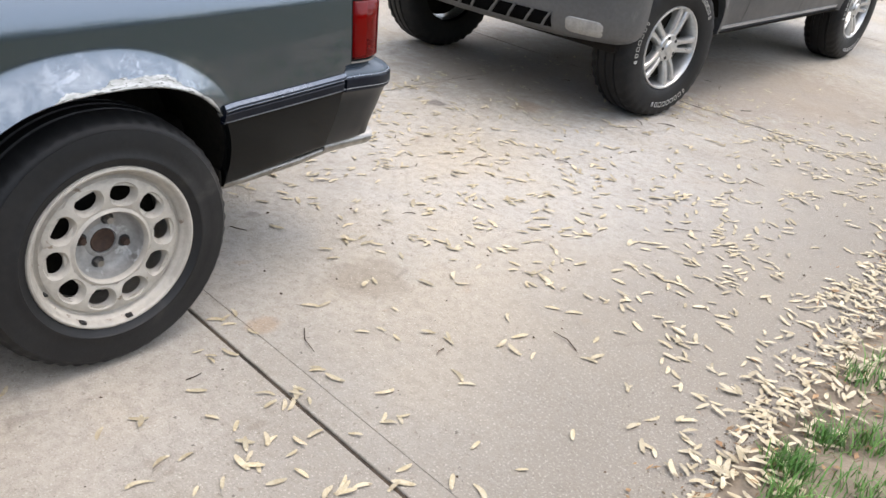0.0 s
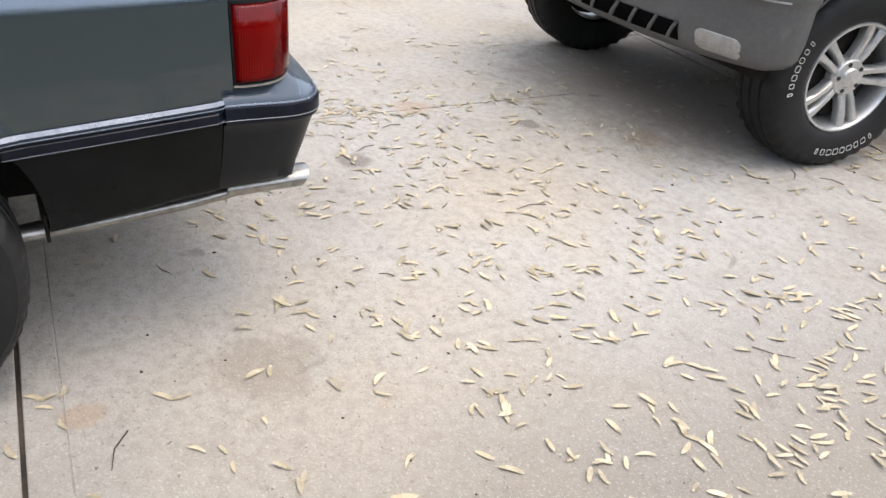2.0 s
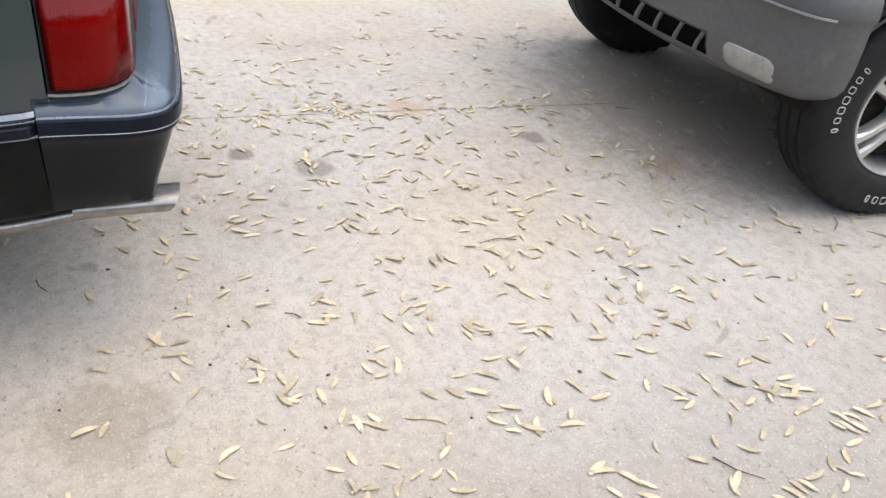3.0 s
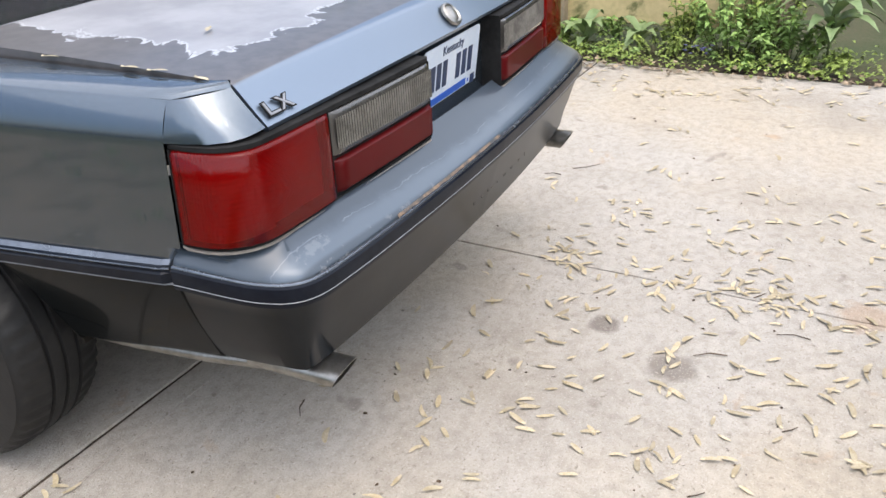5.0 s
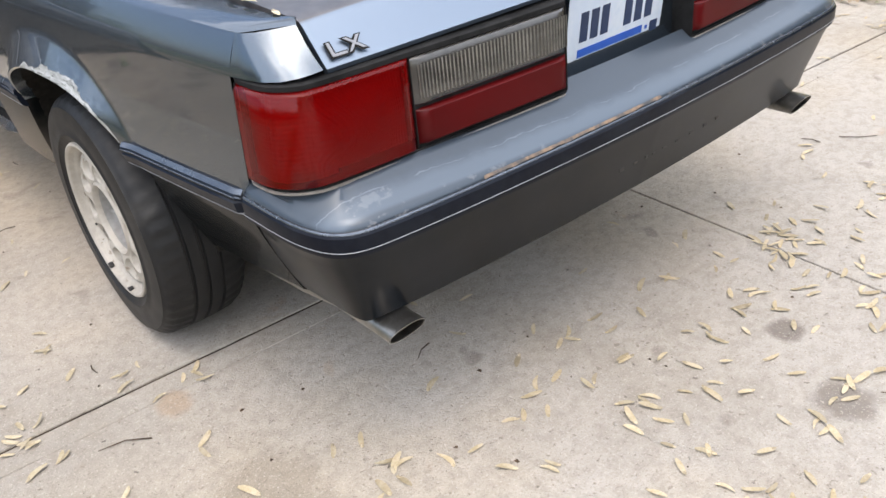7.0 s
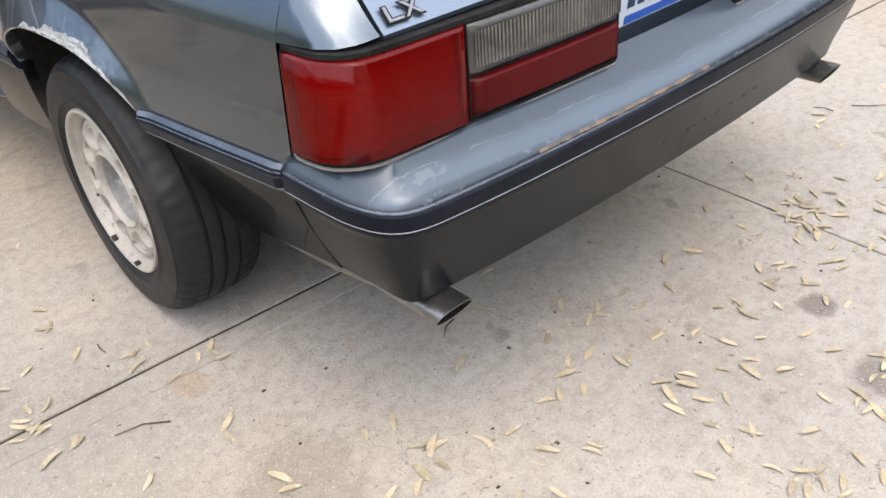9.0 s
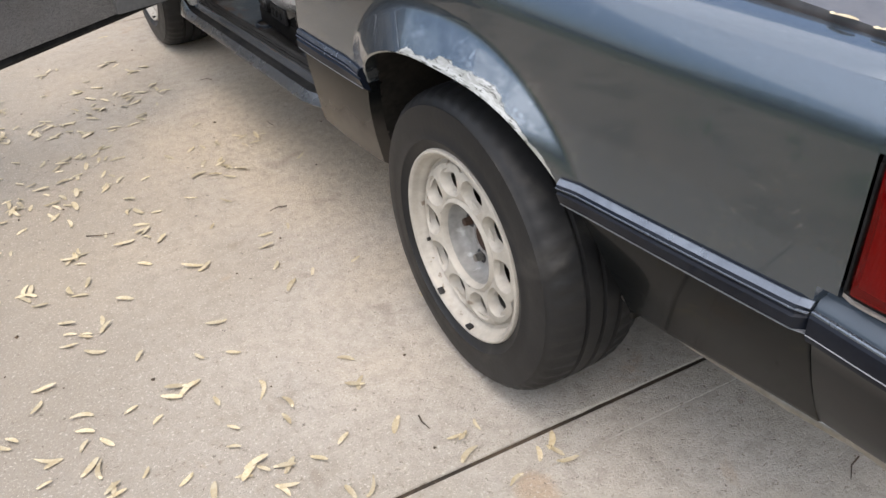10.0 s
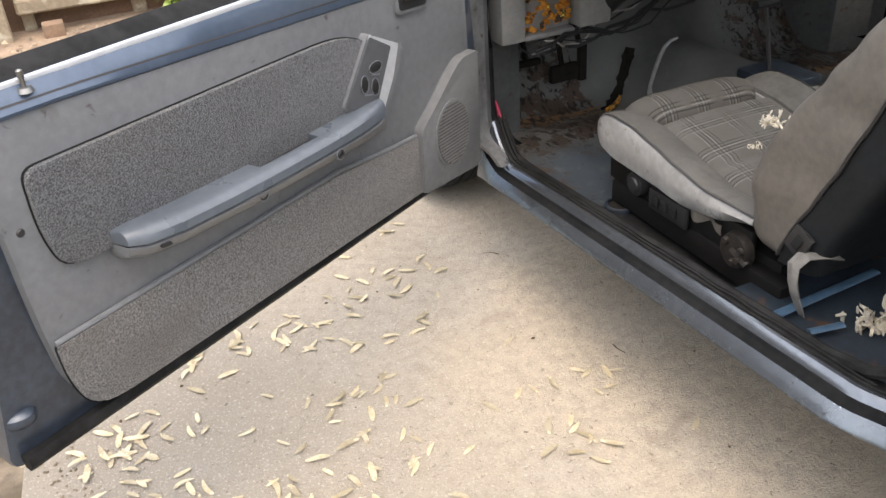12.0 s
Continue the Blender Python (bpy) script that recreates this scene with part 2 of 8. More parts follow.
def peeled_mat():
    """Boot lid: the clear coat has flaked off all the middle, with a pale ragged edge."""
    m, nt, co, p = start("peeled_paint")
    sep = nt.nodes.new("ShaderNodeSeparateXYZ")
    nt.links.new(co, sep.inputs[0])
    side = math2(nt, 'SUBTRACT', 0.76, math2(nt, 'ABSOLUTE', sep.outputs[0]))
    back = math2(nt, 'SUBTRACT', 1.655, sep.outputs[1])
    back = math2(nt, 'ADD', math2(nt, 'MULTIPLY', back, 1.6), 0.04)
    d = math2(nt, 'MINIMUM', side, back)
    d = math2(nt, 'ADD', d, math2(nt, 'MULTIPLY', math2(nt, 'SUBTRACT', noise_of(nt, co, 8.0, 8.0, 0.66, 0.8), 0.5), 0.36))
    inside = ramp(nt, d, 0.185, 0.190)
    edge = math2(nt, 'MULTIPLY', ramp(nt, d, 0.177, 0.181), math2(nt, 'SUBTRACT', 1.0, ramp(nt, d, 0.187, 0.195)))
    outer = mixc(nt, ramp(nt, noise_of(nt, co, 30.0), 0.3, 0.7), (0.085, 0.080, 0.080), (0.12, 0.112, 0.11))
    inner = mixc(nt, ramp(nt, noise_of(nt, co, 5.0, 6.0, 0.6), 0.35, 0.68), (0.36, 0.365, 0.385), (0.25, 0.255, 0.275))
    col = mixc(nt, edge, mixc(nt, inside, outer, inner), (0.56, 0.575, 0.60))
    # sky reflected in the rear face, put into its pale blue colour
    back_face = ramp(nt, sep.outputs[1], 1.668, 1.676)
    col = mixc(nt, back_face, col, (0.185, 0.235, 0.30))
    nt.links.new(col, p.inputs["Base Color"])
    keep = math2(nt, 'MAXIMUM', back_face, math2(nt, 'SUBTRACT', 0.55, math2(nt, 'MULTIPLY', inside, 0.45)))
    nt.links.new(keep, p.inputs["Coat Weight"])
    p.inputs["Coat Roughness"].default_value = 0.14
    p.inputs["Roughness"].default_value = 0.42
    nt.links.new(math2(nt, 'ADD', math2(nt, 'MULTIPLY', back_face, 0.6), 0.3), p.inputs["Metallic"])
    add_bump(nt, p, inside, 0.25, 0.001)
    return m


def bumper_mat():
    """Painted bumper cover, the coat flaking along a ragged line on the top ledge."""
    m, nt, co, p = start("bumper_paint")
    sep = nt.nodes.new("ShaderNodeSeparateXYZ")
    nt.links.new(co, sep.inputs[0])
    w = math2(nt, 'ADD', sep.outputs[1], math2(nt, 'MULTIPLY', math2(nt, 'MULTIPLY', sep.outputs[0], sep.outputs[0]), 0.085))
    w_even = w
    w = math2(nt, 'ADD', w, math2(nt, 'MULTIPLY', math2(nt, 'SUBTRACT', noise_of(nt, co, 15.0, 5.0, 0.6), 0.5), 0.026))
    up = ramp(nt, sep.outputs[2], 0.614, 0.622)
    edge = math2(nt, 'MULTIPLY', ramp(nt, w, 1.8130, 1.8140), math2(nt, 'SUBTRACT', 1.0, ramp(nt, w, 1.8146, 1.8160)))
    edge = math2(nt, 'MULTIPLY', math2(nt, 'MULTIPLY', edge, up), ramp(nt, noise_of(nt, co, 9.0), 0.44, 0.58))
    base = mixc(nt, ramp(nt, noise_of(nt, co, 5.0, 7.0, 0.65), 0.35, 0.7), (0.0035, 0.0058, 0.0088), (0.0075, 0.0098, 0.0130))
    rub = math2(nt, 'MULTIPLY', ramp(nt, noise_of(nt, co, 40.0, 4.0), 0.58, 0.66), ramp(nt, w, 1.845, 1.856))
    col = mixc(nt, math2(nt, 'MULTIPLY', rub, up), base, (0.40, 0.38, 0.36))
    # the ledge's pale blue sky sheen is put into its colour
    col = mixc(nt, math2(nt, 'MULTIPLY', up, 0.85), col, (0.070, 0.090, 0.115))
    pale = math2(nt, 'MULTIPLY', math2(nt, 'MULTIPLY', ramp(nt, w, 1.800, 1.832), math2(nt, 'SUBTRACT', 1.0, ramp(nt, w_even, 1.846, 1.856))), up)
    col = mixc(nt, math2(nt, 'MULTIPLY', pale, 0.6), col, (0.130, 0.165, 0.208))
    col = mixc(nt, math2(nt, 'MULTIPLY', edge, 0.45), col, (0.21, 0.245, 0.29))
    # one flaked patch near the corner
    dx, dy = math2(nt, 'SUBTRACT', sep.outputs[0], 0.697), math2(nt, 'SUBTRACT', sep.outputs[1], 1.787)
    far = math2(nt, 'SQRT', math2(nt, 'ADD', math2(nt, 'MULTIPLY', dx, dx), math2(nt, 'MULTIPLY', math2(nt, 'MULTIPLY', dy, dy), 7.0)))
    far = math2(nt, 'ADD', math2(nt, 'DIVIDE', far, 0.042), math2(nt, 'MULTIPLY', math2(nt, 'SUBTRACT', noise_of(nt, co, 60.0, 5.0, 0.7), 0.5), 4.0))
    col = mixc(nt, math2(nt, 'MULTIPLY', math2(nt, 'SUBTRACT', 1.0, ramp(nt, far, 0.40, 0.75)), math2(nt, 'MULTIPLY', up, 0.6)), col, (0.17, 0.195, 0.225))
    nt.links.new(col, p.inputs["Base Color"])
    p.inputs["Roughness"].default_value, p.inputs["Metallic"].default_value = 0.40, 0.30
    p.inputs["Specular IOR Level"].default_value = 0.05
    nt.links.new(math2(nt, 'ADD', math2(nt, 'MULTIPLY', ramp(nt, sep.outputs[2], 0.555, 0.60), 0.42), 0.38), p.inputs["Coat Weight"])
    p.inputs["Coat IOR"].default_value = 1.45
    nt.links.new(math2(nt, 'ADD', math2(nt, 'MULTIPLY', noise_of(nt, co, 8.0, 6.0), 0.20), 0.04), p.inputs["Coat Roughness"])
    return m


def glass_mat(name, tint, rough=0.0, ior=1.45):
    m, nt, co, p = start(name)
    # thin pane: tinted see-through with a mirror gloss by angle
    clear = nt.nodes.new("ShaderNodeBsdfTransparent")
    clear.inputs[0].default_value = (*tint, 1)
    gloss = nt.nodes.new("ShaderNodeBsdfGlossy")
    gloss.inputs["Roughness"].default_value = rough
    fres = nt.nodes.new("ShaderNodeFresnel")
    fres.inputs["IOR"].default_value = ior
    both = nt.nodes.new("ShaderNodeMixShader")
    nt.links.new(fres.outputs[0], both.inputs[0])
    nt.links.new(clear.outputs[0], both.inputs[1])
    nt.links.new(gloss.outputs[0], both.inputs[2])
    nt.links.new(both.outputs[0], nt.nodes["Material Output"].inputs[0])
    nt.nodes.remove(p)
    return m


def lens_mat(name, a, b):
    m, nt, co, p = start(name)
    nt.links.new(mixc(nt, ramp(nt, noise_of(nt, co, 5.0, 1.5), 0.30, 0.75), a, b), p.inputs["Base Color"])
    p.inputs["Roughness"].default_value, p.inputs["Coat Weight"].default_value = 0.5, 0.22
    p.inputs["Specular IOR Level"].default_value = 0.1
    p.inputs["Coat Roughness"].default_value = 0.05
    return m


def red_lens_mat():
    """Red plastic, half see-through and half clouded, under a gloss."""
    m = glass_mat("red_lens", (0.66, 0.010, 0.009), rough=0.04, ior=1.38)
    nt = m.node_tree
    both = [n for n in nt.nodes if n.type == 'MIX_SHADER'][0]
    clear = [n for n in nt.nodes if n.type == 'BSDF_TRANSPARENT'][0]
    cloud = nt.nodes.new("ShaderNodeBsdfDiffuse")
    cloud.inputs[0].default_value = (0.15, 0.002, 0.0022, 1)
    half = nt.nodes.new("ShaderNodeMixShader")
    half.inputs[0].default_value = 0.52
    nt.links.new(clear.outputs[0], half.inputs[1])
    nt.links.new(cloud.outputs[0], half.inputs[2])
    nt.links.new(half.outputs[0], both.inputs[1])
    return m


def reflector_mat():
    """Pale inner wall of a lamp, moulded in fine upright ribs and rows."""
    m, nt, co, p = start("lamp_reflector")
    nt.links.new(mixc(nt, noise_of(nt, co, 9.0, 2.0), (0.86, 0.84, 0.82), (0.74, 0.72, 0.70)), p.inputs["Base Color"])
    p.inputs["Roughness"].default_value = 0.55
    sep = nt.nodes.new("ShaderNodeSeparateXYZ")
    nt.links.new(co, sep.inputs[0])
    ribs = math2(nt, 'SINE', math2(nt, 'MULTIPLY', math2(nt, 'ADD', sep.outputs[0], sep.outputs[1]), 1100.0))
    rows_ = math2(nt, 'SINE', math2(nt, 'MULTIPLY', sep.outputs[2], 700.0))
    add_bump(nt, p, math2(nt, 'ADD', ribs, math2(nt, 'MULTIPLY', rows_, 0.5)), 0.6, 0.0012)
    return m


def carpet_mat(name, a, b, sc=420.0, dirt=0.3):
    m, nt, co, p = start(name)
    n1 = noise_of(nt, co, sc, 3.0, 0.7)
    col = mixc(nt, ramp(nt, n1, 0.42, 0.61), a, b)
    col = mixc(nt, math2(nt, 'MULTIPLY', ramp(nt, noise_of(nt, co, 5.0, 5.0), 0.42, 0.72), dirt), col, (0.085, 0.070, 0.056))
    nt.links.new(col, p.inputs["Base Color"])
    p.inputs["Roughness"].default_value = 0.95
    p.inputs["Sheen Weight"].default_value = 0.3
    add_bump(nt, p, n1, 1.0, 0.008)
    return m


def plaid_mat():
    """Seat cloth: grey with thin pale and dark lines both ways."""
    m, nt, co, p = start("plaid_cloth")
    sep = nt.nodes.new("ShaderNodeSeparateXYZ")
    nt.links.new(co, sep.inputs[0])
    col = mixc(nt, noise_of(nt, co, 400.0), (0.070, 0.066, 0.060), (0.105, 0.099, 0.090))
    col = mixc(nt, math2(nt, 'MULTIPLY', ramp(nt, noise_of(nt, co, 7.0, 5.0), 0.4, 0.7), 0.5), col, (0.060, 0.053, 0.046))
    # thin dark lines in fours, pale ones between, worn in places
    worn = ramp(nt, noise_of(nt, co, 16.0, 4.0, 0.6), 0.34, 0.58)
    for ax, period in ((0, 0.098), (1, 0.092)):
        f = math2(nt, 'FRACT', math2(nt, 'DIVIDE', math2(nt, 'ADD', sep.outputs[ax], 5.03), period))
        for at, c in ((0.26, (0.02, 0.019, 0.018)), (0.36, (0.02, 0.019, 0.018)), (0.41, (0.17, 0.163, 0.15)), (0.46, (0.02, 0.019, 0.018)), (0.56, (0.02, 0.019, 0.018)), (0.61, (0.15, 0.143, 0.132))):
            line = math2(nt, 'LESS_THAN', math2(nt, 'ABSOLUTE', math2(nt, 'SUBTRACT', f, at)), 0.013)
            col = mixc(nt, math2(nt, 'MULTIPLY', math2(nt, 'MULTIPLY', line, worn), 0.85), col, c)
    nt.links.new(col, p.inputs["Base Color"])
    p.inputs["Roughness"].default_value = 0.95
    add_bump(nt, p, noise_of(nt, co, 500.0), 0.5, 0.002)
    return m


def floorpan_mat():
    """Bare painted steel floor with brown rust and rotted carpet."""
    m, nt, co, p = start("floor_steel")
    sep = nt.nodes.new("ShaderNodeSeparateXYZ")
    nt.links.new(co, sep.inputs[0])
    toe = ramp(nt, math2(nt, 'MULTIPLY', sep.outputs[1], -1.0), 1.14, 1.36)
    hump = math2(nt, 'SUBTRACT', 1.0, ramp(nt, math2(nt, 'ABSOLUTE', sep.outputs[0]), 0.27, 0.36))
    flat = mixc(nt, ramp(nt, noise_of(nt, co, 5.0, 6.0), 0.4, 0.65), (0.052, 0.066, 0.080), (0.034, 0.042, 0.050))
    bare = mixc(nt, ramp(nt, noise_of(nt, co, 4.0, 6.0), 0.4, 0.65), (0.150, 0.152, 0.142), (0.105, 0.107, 0.100))
    col = mixc(nt, math2(nt, 'MAXIMUM', toe, hump), flat, bare)
    col = mixc(nt, math2(nt, 'MULTIPLY', ramp(nt, noise_of(nt, co, 18.0, 6.0, 0.7), 0.55, 0.7), 0.35), col, (0.20, 0.21, 0.21))
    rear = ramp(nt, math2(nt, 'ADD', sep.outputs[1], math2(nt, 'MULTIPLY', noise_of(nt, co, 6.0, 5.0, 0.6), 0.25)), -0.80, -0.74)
    # rust lies thick where the feet went, with a band of orange scale at its edge
    feet = math2(nt, 'SUBTRACT', 1.0, ramp(nt, math2(nt, 'ABSOLUTE', math2(nt, 'ADD', sep.outputs[1], 1.48)), 0.12, 0.34))
    feet = math2(nt, 'SUBTRACT', math2(nt, 'MULTIPLY', feet, math2(nt, 'SUBTRACT', 1.0, hump)), math2(nt, 'MULTIPLY', hump, 0.9))
    lim = math2(nt, 'ADD', noise_of(nt, co, 15.0, 6.0, 0.68, 0.3), math2(nt, 'MULTIPLY', feet, 0.11))
    col = mixc(nt, math2(nt, 'MULTIPLY', ramp(nt, lim, 0.57, 0.63), 0.9), col, (0.062, 0.040, 0.027))
    band = math2(nt, 'SUBTRACT', 1.0, ramp(nt, math2(nt, 'ABSOLUTE', math2(nt, 'ADD', math2(nt, 'ADD', sep.outputs[1], math2(nt, 'MULTIPLY', sep.outputs[0], 0.16)), 1.40)), 0.02, 0.065))
    lim2 = math2(nt, 'ADD', noise_of(nt, co, 34.0, 5.0, 0.65, 0.4), math2(nt, 'MULTIPLY', math2(nt, 'MULTIPLY', band, math2(nt, 'SUBTRACT', 1.0, hump)), 0.20))
    col = mixc(nt, ramp(nt, lim2, 0.66, 0.71), col, (0.24, 0.135, 0.060))
    stretch = nt.nodes.new("ShaderNodeMapping")
    stretch.inputs["Scale"].default_value = (1.0, 0.45, 0.7)
    stretch.inputs["Rotation"].default_value = (0.0, 0.0, 0.5)
    nt.links.new(co, stretch.inputs["Vector"])
    flakes = math2(nt, 'ADD', noise_of(nt, stretch.outputs[0], 62.0, 3.0, 0.5, 0.3), math2(nt, 'MULTIPLY', feet, 0.10))
    col = mixc(nt, ramp(nt, flakes, 0.655, 0.675), col, (0.016, 0.012, 0.010))
    # shade under the seats, painted near black into the floor colour
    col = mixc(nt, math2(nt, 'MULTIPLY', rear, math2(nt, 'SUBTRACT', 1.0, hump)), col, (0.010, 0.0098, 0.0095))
    nt.links.new(col, p.inputs["Base Color"])
    p.inputs["Roughness"].default_value = 0.48
    add_bump(nt, p, noise_of(nt, co, 30.0, 6.0, 0.7), 0.6, 0.006)
    return m


CONCRETE = concrete_mat()
PAINT = paint_mat("grey_blue_paint", (0.079, 0.100, 0.123), shade_below=True)
QUARTER = paint_mat("scraped_grey_blue_paint", (0.079, 0.100, 0.123), shade_below=True, scraped=(0.80, 0.355, 0.375, 0.398, 0.376, 2.5))
PEELED = peeled_mat()
BUMPER = bumper_mat()
NAVY = mat("navy_molding", (0.005, 0.007, 0.013), (0.009, 0.012, 0.019), rough=0.35, coat=0.26, coat_rough=0.04, coarse=8, spec=0.03)
# sky highlights on the moulding bevels, drawn as pale metallic strips
BEVEL_GLINT = mat("pale_molding_edge", (0.19, 0.21, 0.24), (0.13, 0.145, 0.17), rough=0.25, metal=0.8, coarse=9)
SILVER_LINE = mat("silver_line", (0.24, 0.25, 0.27), (0.17, 0.18, 0.195), rough=0.4, metal=0.25)
RED_LENS = red_lens_mat()
REFLECTOR = reflector_mat()
RED_BAR = lens_mat("dull_red_lens", (0.060, 0.0015, 0.002), (0.085, 0.002, 0.003))
SMOKE_LENS = mat("smoke_lens", (0.050, 0.047, 0.042), (0.034, 0.032, 0.029), rough=0.20, coat=0.8, coarse=12)
LENS_RIB = mat("pale_lens_rib", (0.20, 0.19, 0.17), (0.10, 0.095, 0.085), rough=0.25, coat=0.6, coarse=20)
BLACK = mat("black_plastic", (0.014, 0.014, 0.015), (0.022, 0.021, 0.021), rough=0.5)
RUBBER = mat("tyre_rubber", (0.0085, 0.0088, 0.0094), (0.0145, 0.0146, 0.0150), rough=0.52, spec=0.34, bump=0.25, bsc=90, spots=(((0.045, 0.042, 0.038), 6.0, 0.60, 0.80),))
RIM = mat("dull_alloy", (0.455, 0.422, 0.365), (0.355, 0.328, 0.283), rough=0.5, metal=0.05, coarse=12, spots=(((0.20, 0.16, 0.12), 30.0, 0.64, 0.70),), bump=0.1)
RIM_BARE = mat("worn_hub_alloy", (0.31, 0.305, 0.29), (0.225, 0.22, 0.21), rough=0.5, metal=0.1, coarse=15, spots=(((0.50, 0.50, 0.49), 14.0, 0.55, 0.66), ((0.17, 0.16, 0.145), 16.0, 0.58, 0.70)))
RUST = mat("rust", (0.060, 0.034, 0.022), (0.030, 0.019, 0.014), rough=0.9, bump=0.5, bsc=80)
CHROME = mat("tarnished_chrome", (0.37, 0.36, 0.34), (0.24, 0.23, 0.21), rough=0.36, metal=0.95, coarse=9, spots=(((0.22, 0.17, 0.12), 25.0, 0.62, 0.72),))
VOID = mat("deep_black", (0.004, 0.004, 0.004), (0.006, 0.006, 0.006), rough=0.95, spec=0.0)
WELL = mat("wheel_well_black", (0.012, 0.011, 0.010), (0.026, 0.023, 0.019), rough=0.95, spec=0.1, bump=0.4, bsc=40)
UNDER = mat("underbody", (0.010, 0.0095, 0.009), (0.020, 0.017, 0.014), rough=0.9, spec=0.15)
SEAL = mat("weatherstrip", (0.006, 0.006, 0.006), (0.017, 0.017, 0.017), rough=0.75, spec=0.2, bump=0.4, bsc=60, coarse=14)
TRIM = mat("belt_trim", (0.014, 0.014, 0.014), (0.024, 0.024, 0.024), spec=0.05, rough=0.6, coarse=6)
CLEAR = glass_mat("clear_glass", (0.94, 0.96, 0.95), ior=1.4)
GLASS = glass_mat("tinted_glass", (0.30, 0.33, 0.32), ior=1.48)
PLATE = mat("plate_white", (0.62, 0.68, 0.74), (0.52, 0.60, 0.70), rough=0.35, coat=0.3)
PLATE_BLUE = mat("plate_blue", (0.02, 0.09, 0.42), (0.03, 0.12, 0.5), rough=0.4)
PLATE_DARK = mat("plate_ink", (0.02, 0.04, 0.10), rough=0.45)


# ---- building helpers ----
def grid(bm, rows, wrap=False):
    """Quads through rows of points."""
    vs = [[bm.verts.new(p) for p in r] for r in rows]
    for a, b in zip(vs, vs[1:]):
        n = len(a)
        for i in range(n if wrap else n - 1):
            j = (i + 1) % n
            bm.faces.new((a[i], a[j], b[j], b[i]))
    return vs


def thick(bm, t):
    bmesh.ops.recalc_face_normals(bm, faces=bm.faces[:])
    bmesh.ops.solidify(bm, geom=bm.faces[:], thickness=t)
    return bm


def box(bm, x0, y0, z0, x1, y1, z1, bevel=0.0, seg=2, m=None):
    r = bmesh.ops.create_cube(bm, size=1.0)
    vs = r["verts"]
    for v in vs:
        v.co = Vector((x0 + (v.co.x + 0.5) * (x1 - x0), y0 + (v.co.y + 0.5) * (y1 - y0), z0 + (v.co.z + 0.5) * (z1 - z0)))
    if bevel:
        es = list({e for v in vs for e in v.link_edges})
        got = bmesh.ops.bevel(bm, geom=es, offset=bevel, segments=seg, affect='EDGES', profile=0.6)
        vs = list({v for f in got["faces"] for v in f.verts} | {v for v in vs if v.is_valid})
    if m is not None:
        for v in vs:
            v.co = m @ v.co
    return bm


def tube(bm, pts, r, n=10, cap=True, squash=1.0):
    """A tube along points; r is one radius or one for each point."""
    pts = [Vector(p) for p in pts]
    rs = r if isinstance(r, (list, tuple)) else [r] * len(pts)
    rings, up = [], Vector((0, 0, 1))
    for i, p in enumerate(pts):
        d = (pts[min(i + 1, len(pts) - 1)] - pts[max(i - 1, 0)]).normalized()
        side = d.cross(up)
        if side.length < 1e-3:
            side = d.cross(Vector((1, 0, 0)))
        side.normalize()
        top = side.cross(d).normalized()
        rings.append([p + (side * math.cos(a) + top * math.sin(a) * squash) * rs[i] for a in (2 * math.pi * k / n for k in range(n))])
    vs = grid(bm, rings, wrap=True)
    if cap:
        bm.faces.new(vs[0][::-1])
        bm.faces.new(vs[-1])
    return bm


def revolve(bm, prof, n=48, axis='X', centre=(0, 0, 0)):
    """Turn a profile of (along the axis, radius) round the axis."""
    c, rings = Vector(centre), []
    for h, r in prof:
        ring = []
        for k in range(n):
            a = 2 * math.pi * k / n
            ring.append(c + (Vector((h, r * math.cos(a), r * math.sin(a))) if axis == 'X' else Vector((r * math.cos(a), r * math.sin(a), h))))
        rings.append(ring)
    grid(bm, rings, wrap=True)
    return bm


def prism(bm, poly, to3, depth, bevel=0.0):
    """A flat outline, set in space by to3(u, v, w), with thickness from w=0 to w=depth."""
    a = [bm.verts.new(to3(u, v, 0)) for u, v in poly]
    b = [bm.verts.new(to3(u, v, depth)) for u, v in poly]
    n = len(poly)
    bm.faces.new(a[::-1])
    top = bm.faces.new(b)
    for i in range(n):
        bm.faces.new((a[i], a[(i + 1) % n], b[(i + 1) % n], b[i]))
    if bevel:
        bmesh.ops.bevel(bm, geom=list(top.edges), offset=bevel, segments=2, affect='EDGES', profile=0.6)
    return bm


def rounded(poly, r, n=4):
    """Round the corners of a flat outline."""
    out, k = [], len(poly)
    for i in range(k):
        p, a, b = Vector(poly[i]), Vector(poly[i - 1]), Vector(poly[(i + 1) % k])
        rr = r[i] if isinstance(r, (list, tuple)) else r
        p0 = p + (a - p).normalized() * min(rr, (a - p).length * 0.45)
        p1 = p + (b - p).normalized() * min(rr, (b - p).length * 0.45)
        for j in range(n + 1):
            t = j / n
            out.append(tuple(p0 * (1 - t) ** 2 + p * 2 * t * (1 - t) + p1 * t * t))
    return out


def finish(bm, sharp=35.0):
    bmesh.ops.recalc_face_normals(bm, faces=bm.faces[:])
    lim = radians(sharp)
    for f in bm.faces:
        f.smooth = True
    for e in bm.edges:
        if len(e.link_faces) == 2 and e.calc_face_angle(0.0) > lim:
            e.smooth = False
    return bm


def part(name, bm, material, parent=None, label="", sharp=35.0):
    """One mesh object, under a thing or a part when a parent is given."""
    finish(bm, sharp)
    me = bpy.data.meshes.new(name)
    bm.to_mesh(me)
    bm.free()
    me.materials.append(material)
    ob = new(name, me)
    if parent is not None:
        ob.parent = parent
    if label:
        tagged(ob, label)
    return ob


